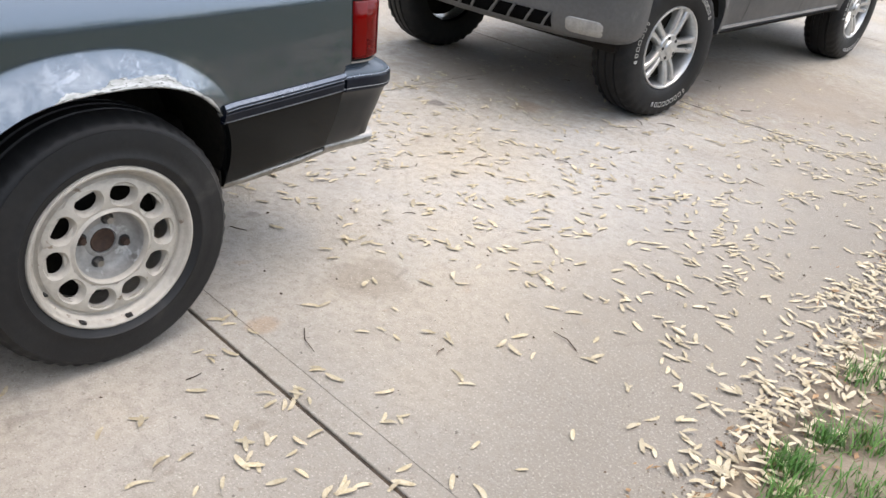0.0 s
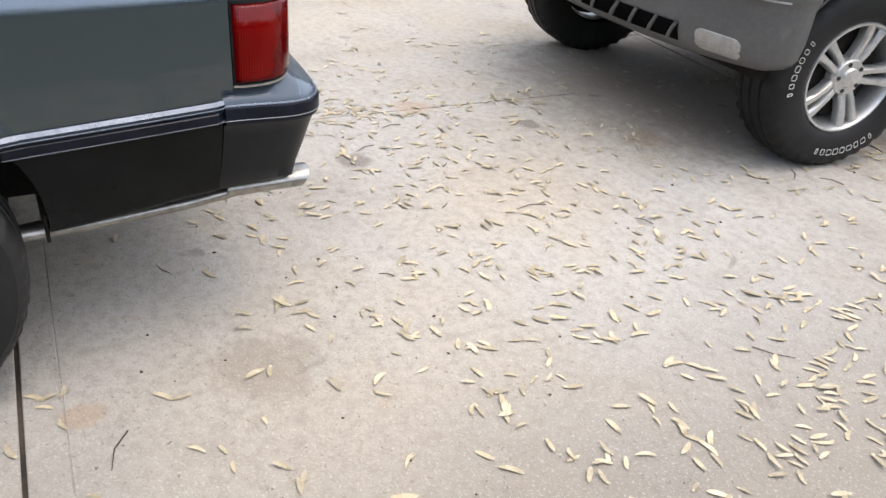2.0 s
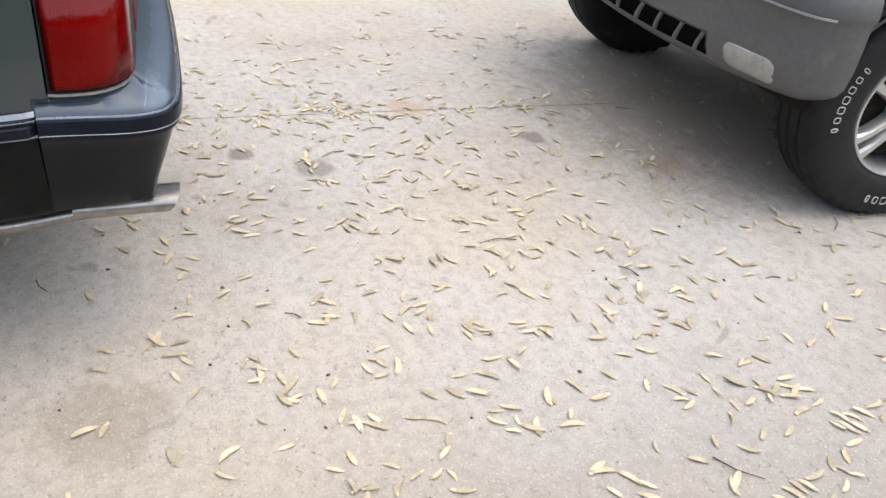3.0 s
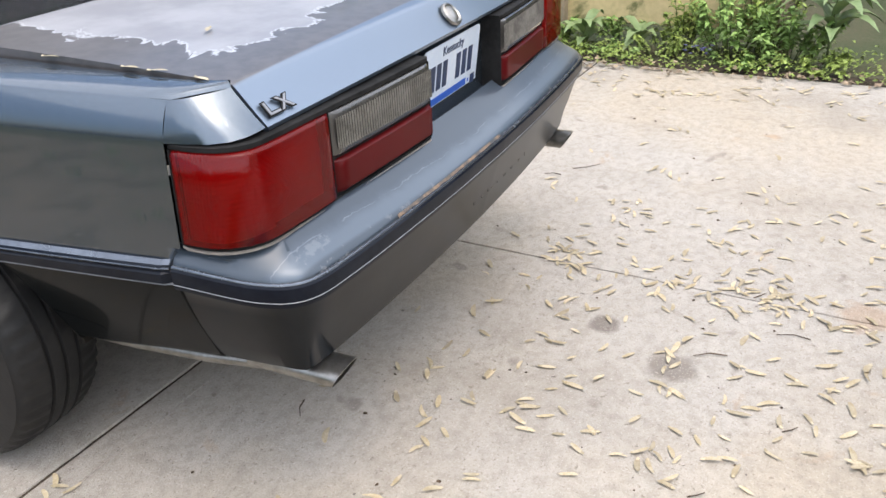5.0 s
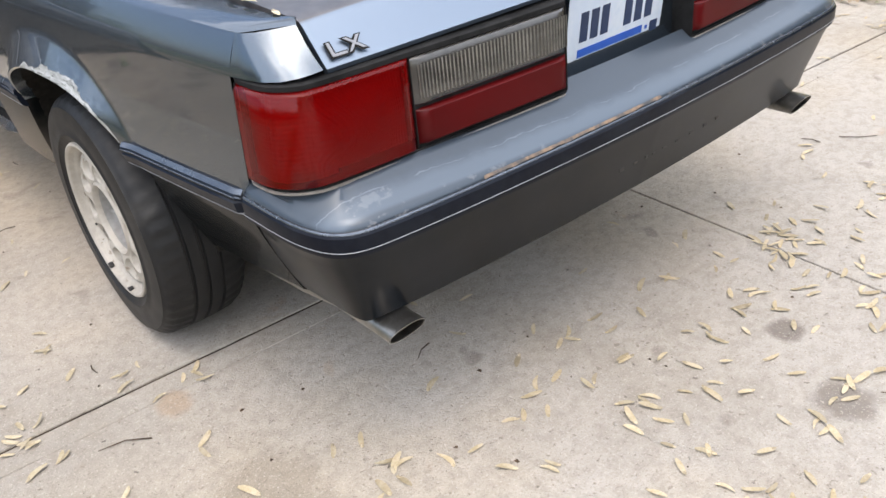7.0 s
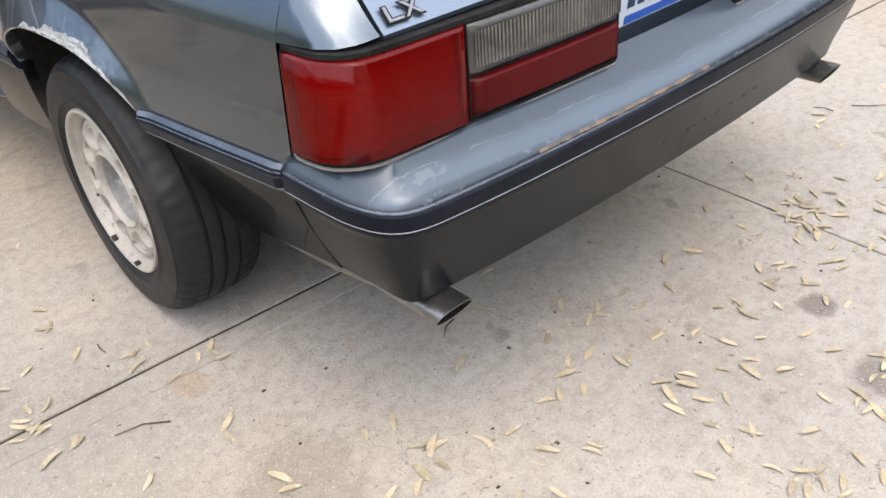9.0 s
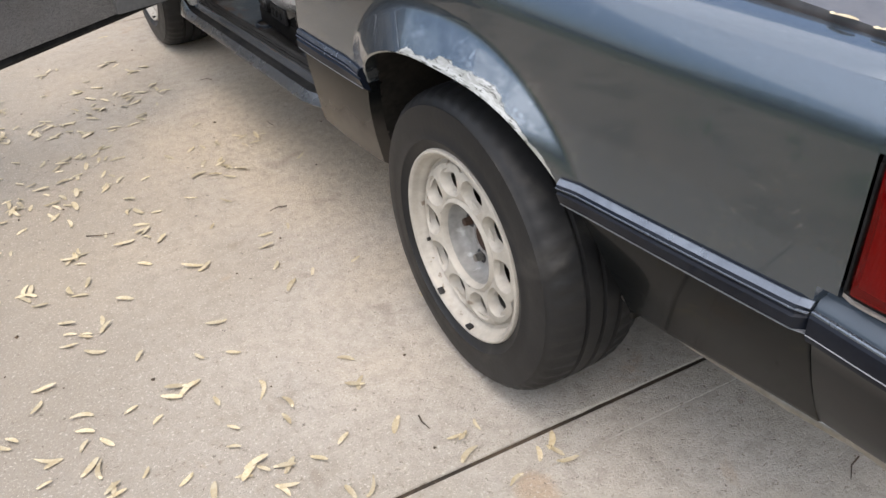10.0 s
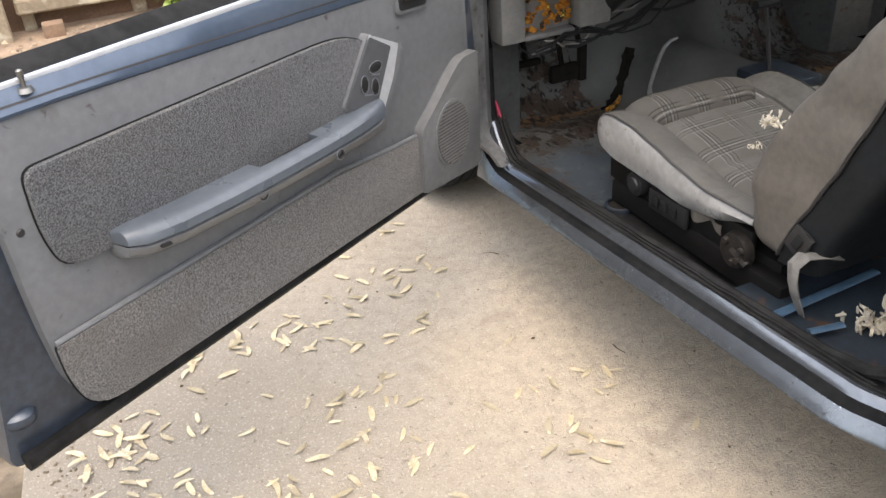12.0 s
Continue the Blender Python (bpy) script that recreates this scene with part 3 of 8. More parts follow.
def thing(name, m, label, category, group=""):
    ob = new(name)
    ob.matrix_world = m
    ob.empty_display_size = 0.1
    return tagged(ob, label, category, group)


def smooth01(t):
    t = max(0.0, min(1.0, t))
    return t * t * (3 - 2 * t)


def lerp(a, b, t):
    return a + (b - a) * t


# ---- ground and driveway ----
GRID_TURN = radians(-3.0)


def drive(u, v, z=0.0):
    """Driveway axes to the world: u across, v along, origin on the joint under the rear axle."""
    return Vector((-0.45 + u * math.cos(GRID_TURN) - v * math.sin(GRID_TURN), 1.0 + u * math.sin(GRID_TURN) + v * math.cos(GRID_TURN), z))


SOIL = mat("soil", (0.17, 0.135, 0.097), (0.25, 0.205, 0.15), rough=0.95, coarse=2.0, fine=40, bump=0.8, bsc=35, dist=0.01, spots=(((0.095, 0.075, 0.050), 3.0, 0.5, 0.62),))
bm = bmesh.new()
rows = []
for yy in (-900, -60, -25, -12, -8, -6, -5, -4, -3, -2, -1, 0, 1, 2, 3, 4, 5, 7, 9, 12, 20, 40, 900):
    rows.append([(xx, yy, -0.035 + 0.012 * noise.noise((xx * 1.3, yy * 1.3, 0)) - (0.10 if -5.4 < xx < -0.75 and -4.5 < yy < 30 else 0.0))
                 for xx in (-900, -40, -20, -12, -9, -7.5, -6.5, -6, -5.7, -5.4, -5.0, -4, -3, -2, -1.2, -0.8, -0.55, -0.3, -0.1, 0.2, 0.6, 1, 1.5, 2, 3, 5, 9, 20, 40, 900)])
grid(bm, rows)
LAWN = mat("lawn_ground", (0.045, 0.065, 0.024), (0.085, 0.082, 0.045), rough=0.95, coarse=1.5, fine=50, bump=0.8, bsc=45, dist=0.01)
tagged(part("ground", bm, LAWN), "dark patchy lawn and soil round the concrete driveway", "ground", kind="structure")

driveway = tagged(new("driveway"), "stained tan concrete driveway cast in large slabs with open joints", "driveway", kind="structure")
US, VS = (-5.05, -2.73, 0.14), (-9.0, -5.6, -3.37, 0.0, 3.37, 6.74, 10.1)
for i in range(len(US) - 1):
    for j in range(len(VS) - 1):
        u0, u1, v0, v1 = US[i] + 0.003, US[i + 1] - 0.003, VS[j] + 0.0055, VS[j + 1] - 0.0055
        vp = [(v0, -0.12), (v0, -0.003), (v0 + 0.0015, -0.0008), (v0 + 0.004, 0.0)]
        if j == 3:
            vp += [(v0 + 0.080, 0.0), (v0 + 0.0815, -0.0022), (v0 + 0.0835, -0.0022), (v0 + 0.0850, 0.0)]
        n = 8
        vp += [(lerp(v0 + 0.2, v1 - 0.2, k / n), 0.0) for k in range(n + 1)]
        vp += [(v1 - 0.004, 0.0), (v1 - 0.0015, -0.0008), (v1, -0.003), (v1, -0.12)]
        up = [(u0, -0.12), (u0, -0.003), (u0 + 0.0015, -0.0008), (u0 + 0.004, 0.0)] + [(lerp(u0 + 0.2, u1 - 0.2, k / n), 0.0) for k in range(n + 1)]
        up += [(u1 - 0.004, 0.0), (u1 - 0.0015, -0.0008), (u1, -0.003), (u1, -0.12)]
        bm = bmesh.new()
        grid(bm, [[drive(u + (0.02 * noise.noise((v * 2.0, 3, 0)) if u > -0.1 else 0), v, min(zu, zv)) for u, zu in up] for v, zv in vp])
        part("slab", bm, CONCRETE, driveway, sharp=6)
bm = bmesh.new()
grid(bm, [[drive(u, v, -0.0055 + 0.0025 * noise.noise((u * 22, v * 22, 3))) for u in np.linspace(-5.2, 0.0, 120)] for v in np.linspace(-9.2, 10.3, 260)])
tagged(part("joint_dirt", bm, mat("joint_dirt", (0.020, 0.015, 0.010), (0.07, 0.05, 0.032), rough=0.95, bump=0.5, bsc=60), driveway), "dark grit and dead leaves packed in the joints")


# ---- car with the open door ----
# local axes: x to its left side, y to its rear, z up
CX = -2.60
car = thing("coupe", pose(CX, 0, 0), "dark grey-blue two-door coupe with flaking paint, driver's door open", "car")
AY, AZ, A_FRONT, A_REAR, A_HIGH, A_EXP = 0.80, 0.355, 0.375, 0.398, 0.376, 2.5


def half_width(y, z):
    if y > 0.1:
        b = 0.897 - 0.074 * ((y - 0.1) / 1.48) ** 2
    else:
        b = 0.897 - 0.007 * ((0.1 - y) / 1.35) ** 2
        if y < -1.3:
            b -= 0.075 * ((-1.3 - y) / 1.4) ** 2
    s = smooth01((y - 0.1) / 1.5)
    if z > 0.62:
        b -= lerp(0.038, 0.054, s) * (0.36 * (z - 0.62) / 0.318 + 0.64 * (max(0.0, z - 0.850) / 0.088) ** 1.6)
    else:
        k = lerp(0.030, 0.088, smooth01((y - 0.2) / 0.9))
        b -= k * ((0.62 - z) / 0.25) ** 1.3
    # steps in behind the end of the bumper cover
    b -= 0.020 * smooth01((y - 1.5715) / 0.008) * smooth01((0.664 - z) / 0.012)
    return b


def arch_dist(y, z, ay=AY):
    a = A_FRONT if y < ay else A_REAR
    dy, dz = abs(y - ay) / a, max(0.0, z - AZ) / A_HIGH
    return ((dy ** A_EXP + dz ** A_EXP) ** (1 / A_EXP) - 1) * 0.37


def skin(y, z, ay=AY):
    d = arch_dist(y, z, ay)
    wide = 0.086 - 0.046 * smooth01((y - ay) / A_REAR)
    if d >= wide:
        return half_width(y, z)
    t = 1 - max(0.0, d) / wide
    f = 2.2 * t * t if t < 0.22 else t - 0.113
    return half_width(y, z) + 0.046 * wide / 0.086 * f * smooth01((z - 0.565) / 0.13)


def arch_curve(n, ay=AY):
    out = []
    for k in range(n + 1):
        th = math.pi * k / n
        c, s = math.cos(th), math.sin(th)
        out.append((ay - (A_FRONT if c > 0 else A_REAR) * math.copysign(abs(c) ** (2 / A_EXP), c), AZ + A_HIGH * abs(s) ** (2 / A_EXP)))
    return out


def belt(y):
    return 0.938 - 0.021 * max(0.0, min(1.0, (y - 0.1) / 1.5))


def side_panel(name, y0, y1, ay, side, label, ztop=belt, zlow=lambda y: 0.365):
    """A body side from y0 to y1 with a wheel arch about ay, its lower edge rolled under."""
    bm = bmesh.new()
    cols = [(y, zlow(y), True) for y in np.linspace(y0, ay - A_FRONT, 8)]
    cols += [(y, z, False) for y, z in arch_curve(64, ay)]
    cols += [(y, zlow(y), True) for y in (*np.linspace(ay + A_REAR, y1 - 0.045, 9), *np.linspace(y1 - 0.036, y1, 5))]
    rows = []
    for y, zb, low in cols:
        zt = ztop(y)
        if low:
            col = [(side * (half_width(y, zb) - 0.13), y, zb - (0.02 if y > ay else 0.06)), (side * (half_width(y, zb) - 0.012), y, zb - 0.008)]
        else:
            col = [(side * (skin(y, zb, ay) - 0.035), y, zb), (side * (skin(y, zb, ay) - 0.004), y, zb - 0.004)]
        for k in range(47):
            z = lerp(zb, zt - 0.09, (k / 30) ** 1.15) if k <= 30 else lerp(zt - 0.09, zt, (k - 30) / 16)
            col.append((side * skin(y, z, ay), y, z))
        rows.append(col)
    grid(bm, rows)
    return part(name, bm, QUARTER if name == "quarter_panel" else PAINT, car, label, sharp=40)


def shoulder(y):
    """Where the side folds over to the top."""
    return half_width(y, belt(y))


GAP_X = 0.708
side_panel("quarter_panel", 0.105, 1.598, AY, 1, "dented grey-blue rear quarter panel with a flared wheel arch", zlow=lambda y: 0.352 + 0.013 * smooth01((y - 0.5) / 0.4) + 0.03 * smooth01((y - 1.2) / 0.4))
side_panel("quarter_panel", 0.105, 1.598, AY, -1, "", zlow=lambda y: 0.352 + 0.013 * smooth01((y - 0.5) / 0.4) + 0.03 * smooth01((y - 1.2) / 0.4))

for side in (1, -1):
    # top of the quarter between the shoulder and the boot lid
    bm = bmesh.new()
    rows = []
    for y in np.linspace(0.80, 1.674, 14):
        yb = min(y, 1.598)
        xs, zs = shoulder(yb), belt(yb)
        if y > 1.598:
            t = (y - 1.598) / 0.076
            xs, zs = lerp(xs, GAP_X + 0.004, t ** 2.6), lerp(zs, 0.924, t)
        rows.append([(side * xs, y, zs), (side * lerp(xs, GAP_X, 0.12), y, zs + 0.007), (side * lerp(xs, GAP_X, 0.6), y, zs + 0.012), (side * (GAP_X + 0.004), y, zs + 0.012), (side * (GAP_X + 0.002), y, zs - 0.03)])
    grid(bm, rows)
    part("quarter_top", bm, PAINT, car, sharp=40)
    # end cap over the lamp
    bm = bmesh.new()
    xs0, zs0 = shoulder(1.598), belt(1.598)
    lowp = [(0.797, 1.597), (0.795, 1.64), (0.789, 1.68), (0.774, 1.709), (0.750, 1.724), (0.73, 1.729), (GAP_X + 0.003, 1.731)]
    low, high = [], []
    for k in range(19):
        f = k / 18 * 6
        i = min(5, int(f))
        a, b = lowp[i], lowp[i + 1]
        low.append((lerp(a[0], b[0], f - i), lerp(a[1], b[1], f - i), lerp(0.852, 0.861, k / 18)))
        t = (k / 18)
        high.append((lerp(xs0, GAP_X + 0.004, t ** 2.6), lerp(1.597, 1.674, t), lerp(zs0, 0.924, t)))
    rows = []
    for k in range(9):
        t = k / 8
        b_ = math.sin(math.pi * t)
        fit_x = half_width(1.598, lerp(low[0][2], high[0][2], t)) - lerp(low[0][0], high[0][0], t) - 0.004 * b_
        rows.append([(side * (lerp(a[0], b[0], t) + 0.004 * b_ + fit_x * (1 - c / 18) ** 2), lerp(a[1], b[1], t) + 0.003 * b_, lerp(a[2], b[2], t)) for c, (a, b) in enumerate(zip(low, high))])
    rows.insert(0, [(side * (a[0] - 0.03), a[1] - 0.02, a[2]) for a in low])
    grid(bm, rows)
    part("quarter_end", bm, PAINT, car, sharp=40)
    # wheel wells
    for ay in (AY, AY - 2.650):
        bm = bmesh.new()
        pts = arch_curve(24, ay)
        inner = 0.50 if ay > 0 else 0.79
        rows = [[(side * min(x, skin(y, z, ay) - 0.030), y, max(0.375, z)) for y, z in pts] for x in (0.93, 0.80, inner)]
        rows.append([(side * inner, ay, 0.375)] * len(pts))
        grid(bm, rows)
        bmesh.ops.remove_doubles(bm, verts=bm.verts[:], dist=1e-4)
        part("wheel_well", bm, WELL, car)
        if ay > 0:
            for y in (ay - A_FRONT + 0.006, ay + A_REAR - 0.006):
                bm = bmesh.new()
                box(bm, min(side * 0.30, side * 0.755), y - 0.004, 0.332, max(side * 0.30, side * 0.755), y + 0.004, 0.40, 0.002, 1)
                part("splash_guard", bm, WELL, car)


def side_strip(name, y0, y1, section, material, side=1, n=24, parent=car, top=None):
    """A moulding along the body side; section is (proud, below the top line)."""
    bm = bmesh.new()
    rows = []
    for y in np.linspace(y0, y1, n):
        zt = (0.598 + 0.038 * (y - 0.1) / 1.48) if top is None else top(y)
        rows.append([(side * (skin(y, zt - dz) + dx), y, zt - dz) for dx, dz in section])
    vs = grid(bm, rows)
    bm.faces.new(vs[0])
    bm.faces.new(vs[-1][::-1])
    return part(name, bm, material, parent, sharp=28)


MOLD = [(-0.003, -0.010), (0.004, -0.008), (0.010, 0.000), (0.013, 0.006), (0.010, 0.010), (0.010, 0.014), (0.014, 0.017), (0.014, 0.036), (0.008, 0.044), (-0.003, 0.046)]
LINE = [(-0.002, 0.0378), (0.0143, 0.0378), (0.0148, 0.0387), (0.0140, 0.0396), (-0.002, 0.0396)]
EDGES = [[(0.003, -0.0084), (0.0046, -0.0082), (0.0108, -0.0002), (0.0100, 0.0010)], [(0.0110, 0.0042), (0.0134, 0.0050), (0.0139, 0.0062), (0.0128, 0.0080), (0.0105, 0.0080)]]
for side in (1, -1):
    for y0, y1 in ((0.108, 0.470), (1.132, 1.578)):
        ob = side_strip("side_molding", y0, y1, MOLD, NAVY, side)
        side_strip("silver_line", y0, y1 - 0.004, LINE, SILVER_LINE, side, parent=ob)
        for edge in EDGES:
            side_strip("pale_edge", y0, y1 - 0.004, edge, BEVEL_GLINT, side, parent=ob)

# boot lid
bm = bmesh.new()
LID = []
for y in np.linspace(0.90, 1.640, 12):
    LID.append((y, 0.958 - 0.030 * ((y - 0.9) / 0.77) ** 1.5))
LID += [(1.662, 0.9275), (1.671, 0.9255), (1.677, 0.920), (1.690, 0.905), (1.712, 0.880), (1.731, 0.860), (1.728, 0.852), (1.705, 0.850)]
rows = []
for y, z in LID:
    row = []
    for u in np.linspace(-1, 1, 29):
        x = u * (GAP_X - 0.004)
        crown = 0.010 * (1 - u * u)
        bow = 0.022 * (1 - u * u) * smooth01((y - 1.3) / 0.3)
        row.append((x, y + bow, z + crown * (1 if y < 1.66 else 0.6) + 0.0))
    first, last = row[0], row[-1]
    rows.append([(first[0], first[1], first[2] - 0.02)] + row + [(last[0], last[1], last[2] - 0.02)])
grid(bm, rows)
lid = part("boot_lid", bm, PEELED, car, "boot lid with clear coat flaked off in a large pale patch", sharp=40)
bm = bmesh.new()
box(bm, -0.712, 0.85, 0.80, 0.712, 1.64, 0.890)
part("boot_channel", bm, BLACK, car)

# lock cover on the lid
bm = bmesh.new()
revolve(bm, [(0.0, 0.030), (0.006, 0.029), (0.009, 0.024), (0.006, 0.020), (0.010, 0.012), (0.011, 0.0005)], 24, axis='Z')
for v in bm.verts:
    v.co = Vector((0, 1.733, 0.894)) + Matrix.Rotation(radians(-49), 3, 'X') @ v.co
part("lock_cover", bm, CHROME, lid, "round chromed lock cover")

# trim badge: two plain letter-like shapes in black and silver
BADGE_N = Vector((0.04, 0.743, 0.669)).normalized()
for shapes, h, off, material in (((((0.0, 0.0), (0.052, 0.0), (0.052, 0.013), (0.018, 0.013), (0.018, 0.045), (0.0, 0.045)),
                                   ((0.046, 0.0), (0.066, 0.0), (0.112, 0.045), (0.090, 0.045)), ((0.046, 0.045), (0.068, 0.045), (0.114, 0.0), (0.092, 0.0))), 0.0018, 0.0015, SEAL),
                                 ((((0.004, 0.0035), (0.049, 0.0035), (0.049, 0.0095), (0.0125, 0.0095), (0.0125, 0.0415), (0.004, 0.0415)),
                                   ((0.054, 0.0035), (0.063, 0.0035), (0.104, 0.0415), (0.094, 0.0415)), ((0.054, 0.0415), (0.064, 0.0415), (0.106, 0.0035), (0.096, 0.0035))), 0.0012, 0.0035, SILVER_LINE)):
    for k, shp in enumerate(shapes):
        bm = bmesh.new()
        o = Vector((0.690, 1.7265, 0.8700)) + BADGE_N * off
        prism(bm, shp, lambda u, v, w: o + Vector((-1, 0.057, 0.006)) * u * 0.62 + Vector((0, -0.669, 0.743)) * v * 0.66 + BADGE_N * (w + 0.0004 * k), h)
        part("badge_stroke", bm, material, lid)


def curve_at(pts, ls, s):
    """A smooth plan curve through points: place at s and the way outward."""
    k = 0
    while k < len(ls) - 2 and s > ls[k + 1]:
        k += 1
    p = [Vector(pts[max(0, min(len(pts) - 1, k + d))]) for d in (-1, 0, 1, 2)]
    t = (s - ls[k]) / (ls[k + 1] - ls[k])
    q = 0.5 * ((2 * p[1]) + (p[2] - p[0]) * t + (2 * p[0] - 5 * p[1] + 4 * p[2] - p[3]) * t * t + (3 * p[1] - p[0] - 3 * p[2] + p[3]) * t ** 3)
    d = ((p[2] - p[0]).normalized() * (1 - t) + (p[3] - p[1]).normalized() * t).normalized()
    return q.x, q.y, Vector((d.y, -d.x))


# rear lamps, plan path from the side round the corner to the middle
def lamp_path(s, side, out=0.0):
    """s 0 at the front edge on the side, 1 at the inner end by the plate."""
    pts = [(0.791, 1.600), (0.790, 1.65), (0.782, 1.698), (0.764, 1.727), (0.735, 1.738), (0.65, 1.745), (0.56, 1.750), (0.38, 1.762), (0.20, 1.770)]
    ls = [0.0, 0.07, 0.14, 0.20, 0.26, 0.38, 0.50, 0.75, 1.0]
    x, y, nv = curve_at(pts, ls, s)
    return side * (x + nv.x * out), y + nv.y * out


def lamp_piece(name, s0, s1, z0, z1, out, material, side, parent, label="", n=20, depth=0.03, rim=0.006):
    bm = bmesh.new()
    rows = []
    ss = np.linspace(s0, s1, n)
    secs = [(-depth, z0), (-0.001, z0), (out * 0.7, z0 + rim * 0.5), (out, z0 + rim), (out, lerp(z0, z1, 0.33)), (out, lerp(z0, z1, 0.66)), (out, z1 - rim), (out * 0.7, z1 - rim * 0.5), (-0.001, z1), (-depth, z1)]
    for i, s in enumerate(ss):
        k = 0.0 if i in (0, n - 1) else 1.0
        turn = 1 - smooth01((s - 0.08) / 0.14)
        rows.append([(*lamp_path(s, side, (o if o < 0 else o * k) + turn * (half_width(1.598, z) - 0.796)), z) for o, z in secs])
    vs = grid(bm, rows)
    bm.faces.new(vs[0])
    bm.faces.new(vs[-1][::-1])
    return part(name, bm, material, parent, label, sharp=50)


def lamp_point(s, side, o, z):
    turn = 1 - smooth01((s - 0.08) / 0.14)
    return (*lamp_path(s, side, o + turn * (half_width(1.598, z) - 0.796)), z)


for side in (1, -1):
    # a deep black tray, its frame bars, and the lenses set into it
    lamp = lamp_piece("tail_lamp", 0.0, 1.0, 0.668, 0.851, -0.050, SEAL, side, car, "wraparound rear lamp cluster in a black surround", n=40, depth=0.055)
    for s0, s1, z0, z1 in ((0.0, 1.0, 0.8415, 0.8515), (0.0, 1.0, 0.6675, 0.6765), (0.0, 0.011, 0.676, 0.842), (0.499, 0.5025, 0.676, 0.842), (0.993, 1.0, 0.676, 0.842)):
        lamp_piece("frame_bar", s0, s1, z0, z1, 0.003, SEAL, side, lamp, n=40 if s1 - s0 > 0.1 else 6, depth=0.05, rim=0.001)
    lamp_piece("lamp_backing", 0.503, 0.993, 0.677, 0.8415, 0.0015, SEAL, side, lamp, n=12, depth=0.02)
    lamp_piece("red_lens", 0.012, 0.4985, 0.6755, 0.8425, 0.012, RED_LENS, side, lamp, "clear red tail lens, glossy and slightly faded", n=40, depth=0.012)
    bm = bmesh.new()
    rows = []
    for s_ in np.linspace(0.018, 0.496, 56):
        row = []
        for z in np.linspace(0.678, 0.840, 24):
            e = math.hypot((s_ - 0.355) / 0.150, (z - 0.752) / 0.080)
            o = lerp(0.008, -0.024, smooth01((e - 0.05) / 1.0))
            if s_ < 0.17:
                o = max(o, lerp(-0.012, -0.024, smooth01((s_ - 0.08) / 0.09)))
            row.append(lamp_point(s_, side, o, z))
        rows.append(row)
    grid(bm, rows)
    part("reflector", bm, REFLECTOR, lamp, "pale ribbed reflector behind the red lens")
    lamp_piece("red_bar_lens", 0.503, 0.992, 0.683, 0.750, 0.013, RED_BAR, side, lamp, "dull dark red lower lens", n=20)
    smoke = lamp_piece("reverse_lens", 0.501, 0.990, 0.754, 0.841, 0.010, SMOKE_LENS, side, lamp, "smoky clear ribbed reversing lens", n=20)
    lamp_piece("lamp_gasket", 0.0, 1.0, 0.6655, 0.6715, 0.006, mat("pale_gasket", (0.30, 0.27, 0.24), (0.20, 0.18, 0.16), rough=0.7), side, lamp, "pale dried sealant under the lamp", n=40, rim=0.001)
    for k in range(44):
        s = lerp(0.52, 0.98, k / 43)
        (xa, ya), (xb, yb), (xc, yc) = lamp_path(s - 0.0022, side, 0.0100), lamp_path(s + 0.0022, side, 0.0100), lamp_path(s, side, 0.0124)
        bm = bmesh.new()
        grid(bm, [[(xa, ya, 0.768), (xa, ya, 0.828)], [(xc, yc, 0.768), (xc, yc, 0.828)], [(xb, yb, 0.768), (xb, yb, 0.828)]])
        part("lens_rib", bm, LENS_RIB, smoke)

# plate recess and plate
bm = bmesh.new()
box(bm, -0.235, 1.60, 0.66, 0.235, 1.721, 0.86)
part("plate_recess", bm, PAINT, car)
bm = bmesh.new()
PL = Vector((0.0, 1.728, 0.768))
TILT_P = Matrix.Rotation(radians(-8), 3, 'X')


def on_plate(u, v, w):
    return PL + TILT_P @ Vector((-u, w, v))


prism(bm, rounded([(-0.152, -0.076), (0.152, -0.076), (0.152, 0.076), (-0.152, 0.076)], 0.014), on_plate, 0.002)
plate = part("number_plate", bm, PLATE, car, "pale blue and white number plate, characters as plain bars")
for u0, u1, v0, v1, m_ in ((-0.118, 0.088, -0.062, -0.045, PLATE_BLUE), (-0.115, -0.092, -0.030, 0.032, PLATE_DARK), (-0.083, -0.060, -0.030, 0.032, PLATE_DARK),
                           (-0.051, -0.028, -0.030, 0.032, PLATE_DARK), (0.022, 0.046, -0.030, 0.032, PLATE_DARK), (0.056, 0.080, -0.030, 0.032, PLATE_DARK), (0.090, 0.114, -0.030, 0.032, PLATE_DARK),
                           (0.098, 0.106, -0.058, -0.050, PLATE_BLUE), (0.115, 0.140, -0.068, -0.044, PLATE_DARK)):
    bm = bmesh.new()
    prism(bm, [(u0, v0), (u1, v0), (u1, v1), (u0, v1)], lambda u, v, w: on_plate(u, v, w + 0.0022), 0.0008)
    part("plate_bar", bm, m_, plate)
cu = bpy.data.curves.new("plate_word", 'FONT')
cu.body, cu.size, cu.align_x, cu.extrude = "Kentucky", 0.030, 'CENTER', 0.0005
cu.materials.append(PLATE_DARK)
word = new("plate_word", cu)
word.parent = plate
word.matrix_basis = Matrix.Translation(on_plate(0, 0.046, 0.0030)) @ (TILT_P.to_4x4() @ Matrix.Rotation(radians(180), 4, 'Z') @ Matrix.Rotation(radians(90), 4, 'X'))
tagged(word, "dark state name across the top")


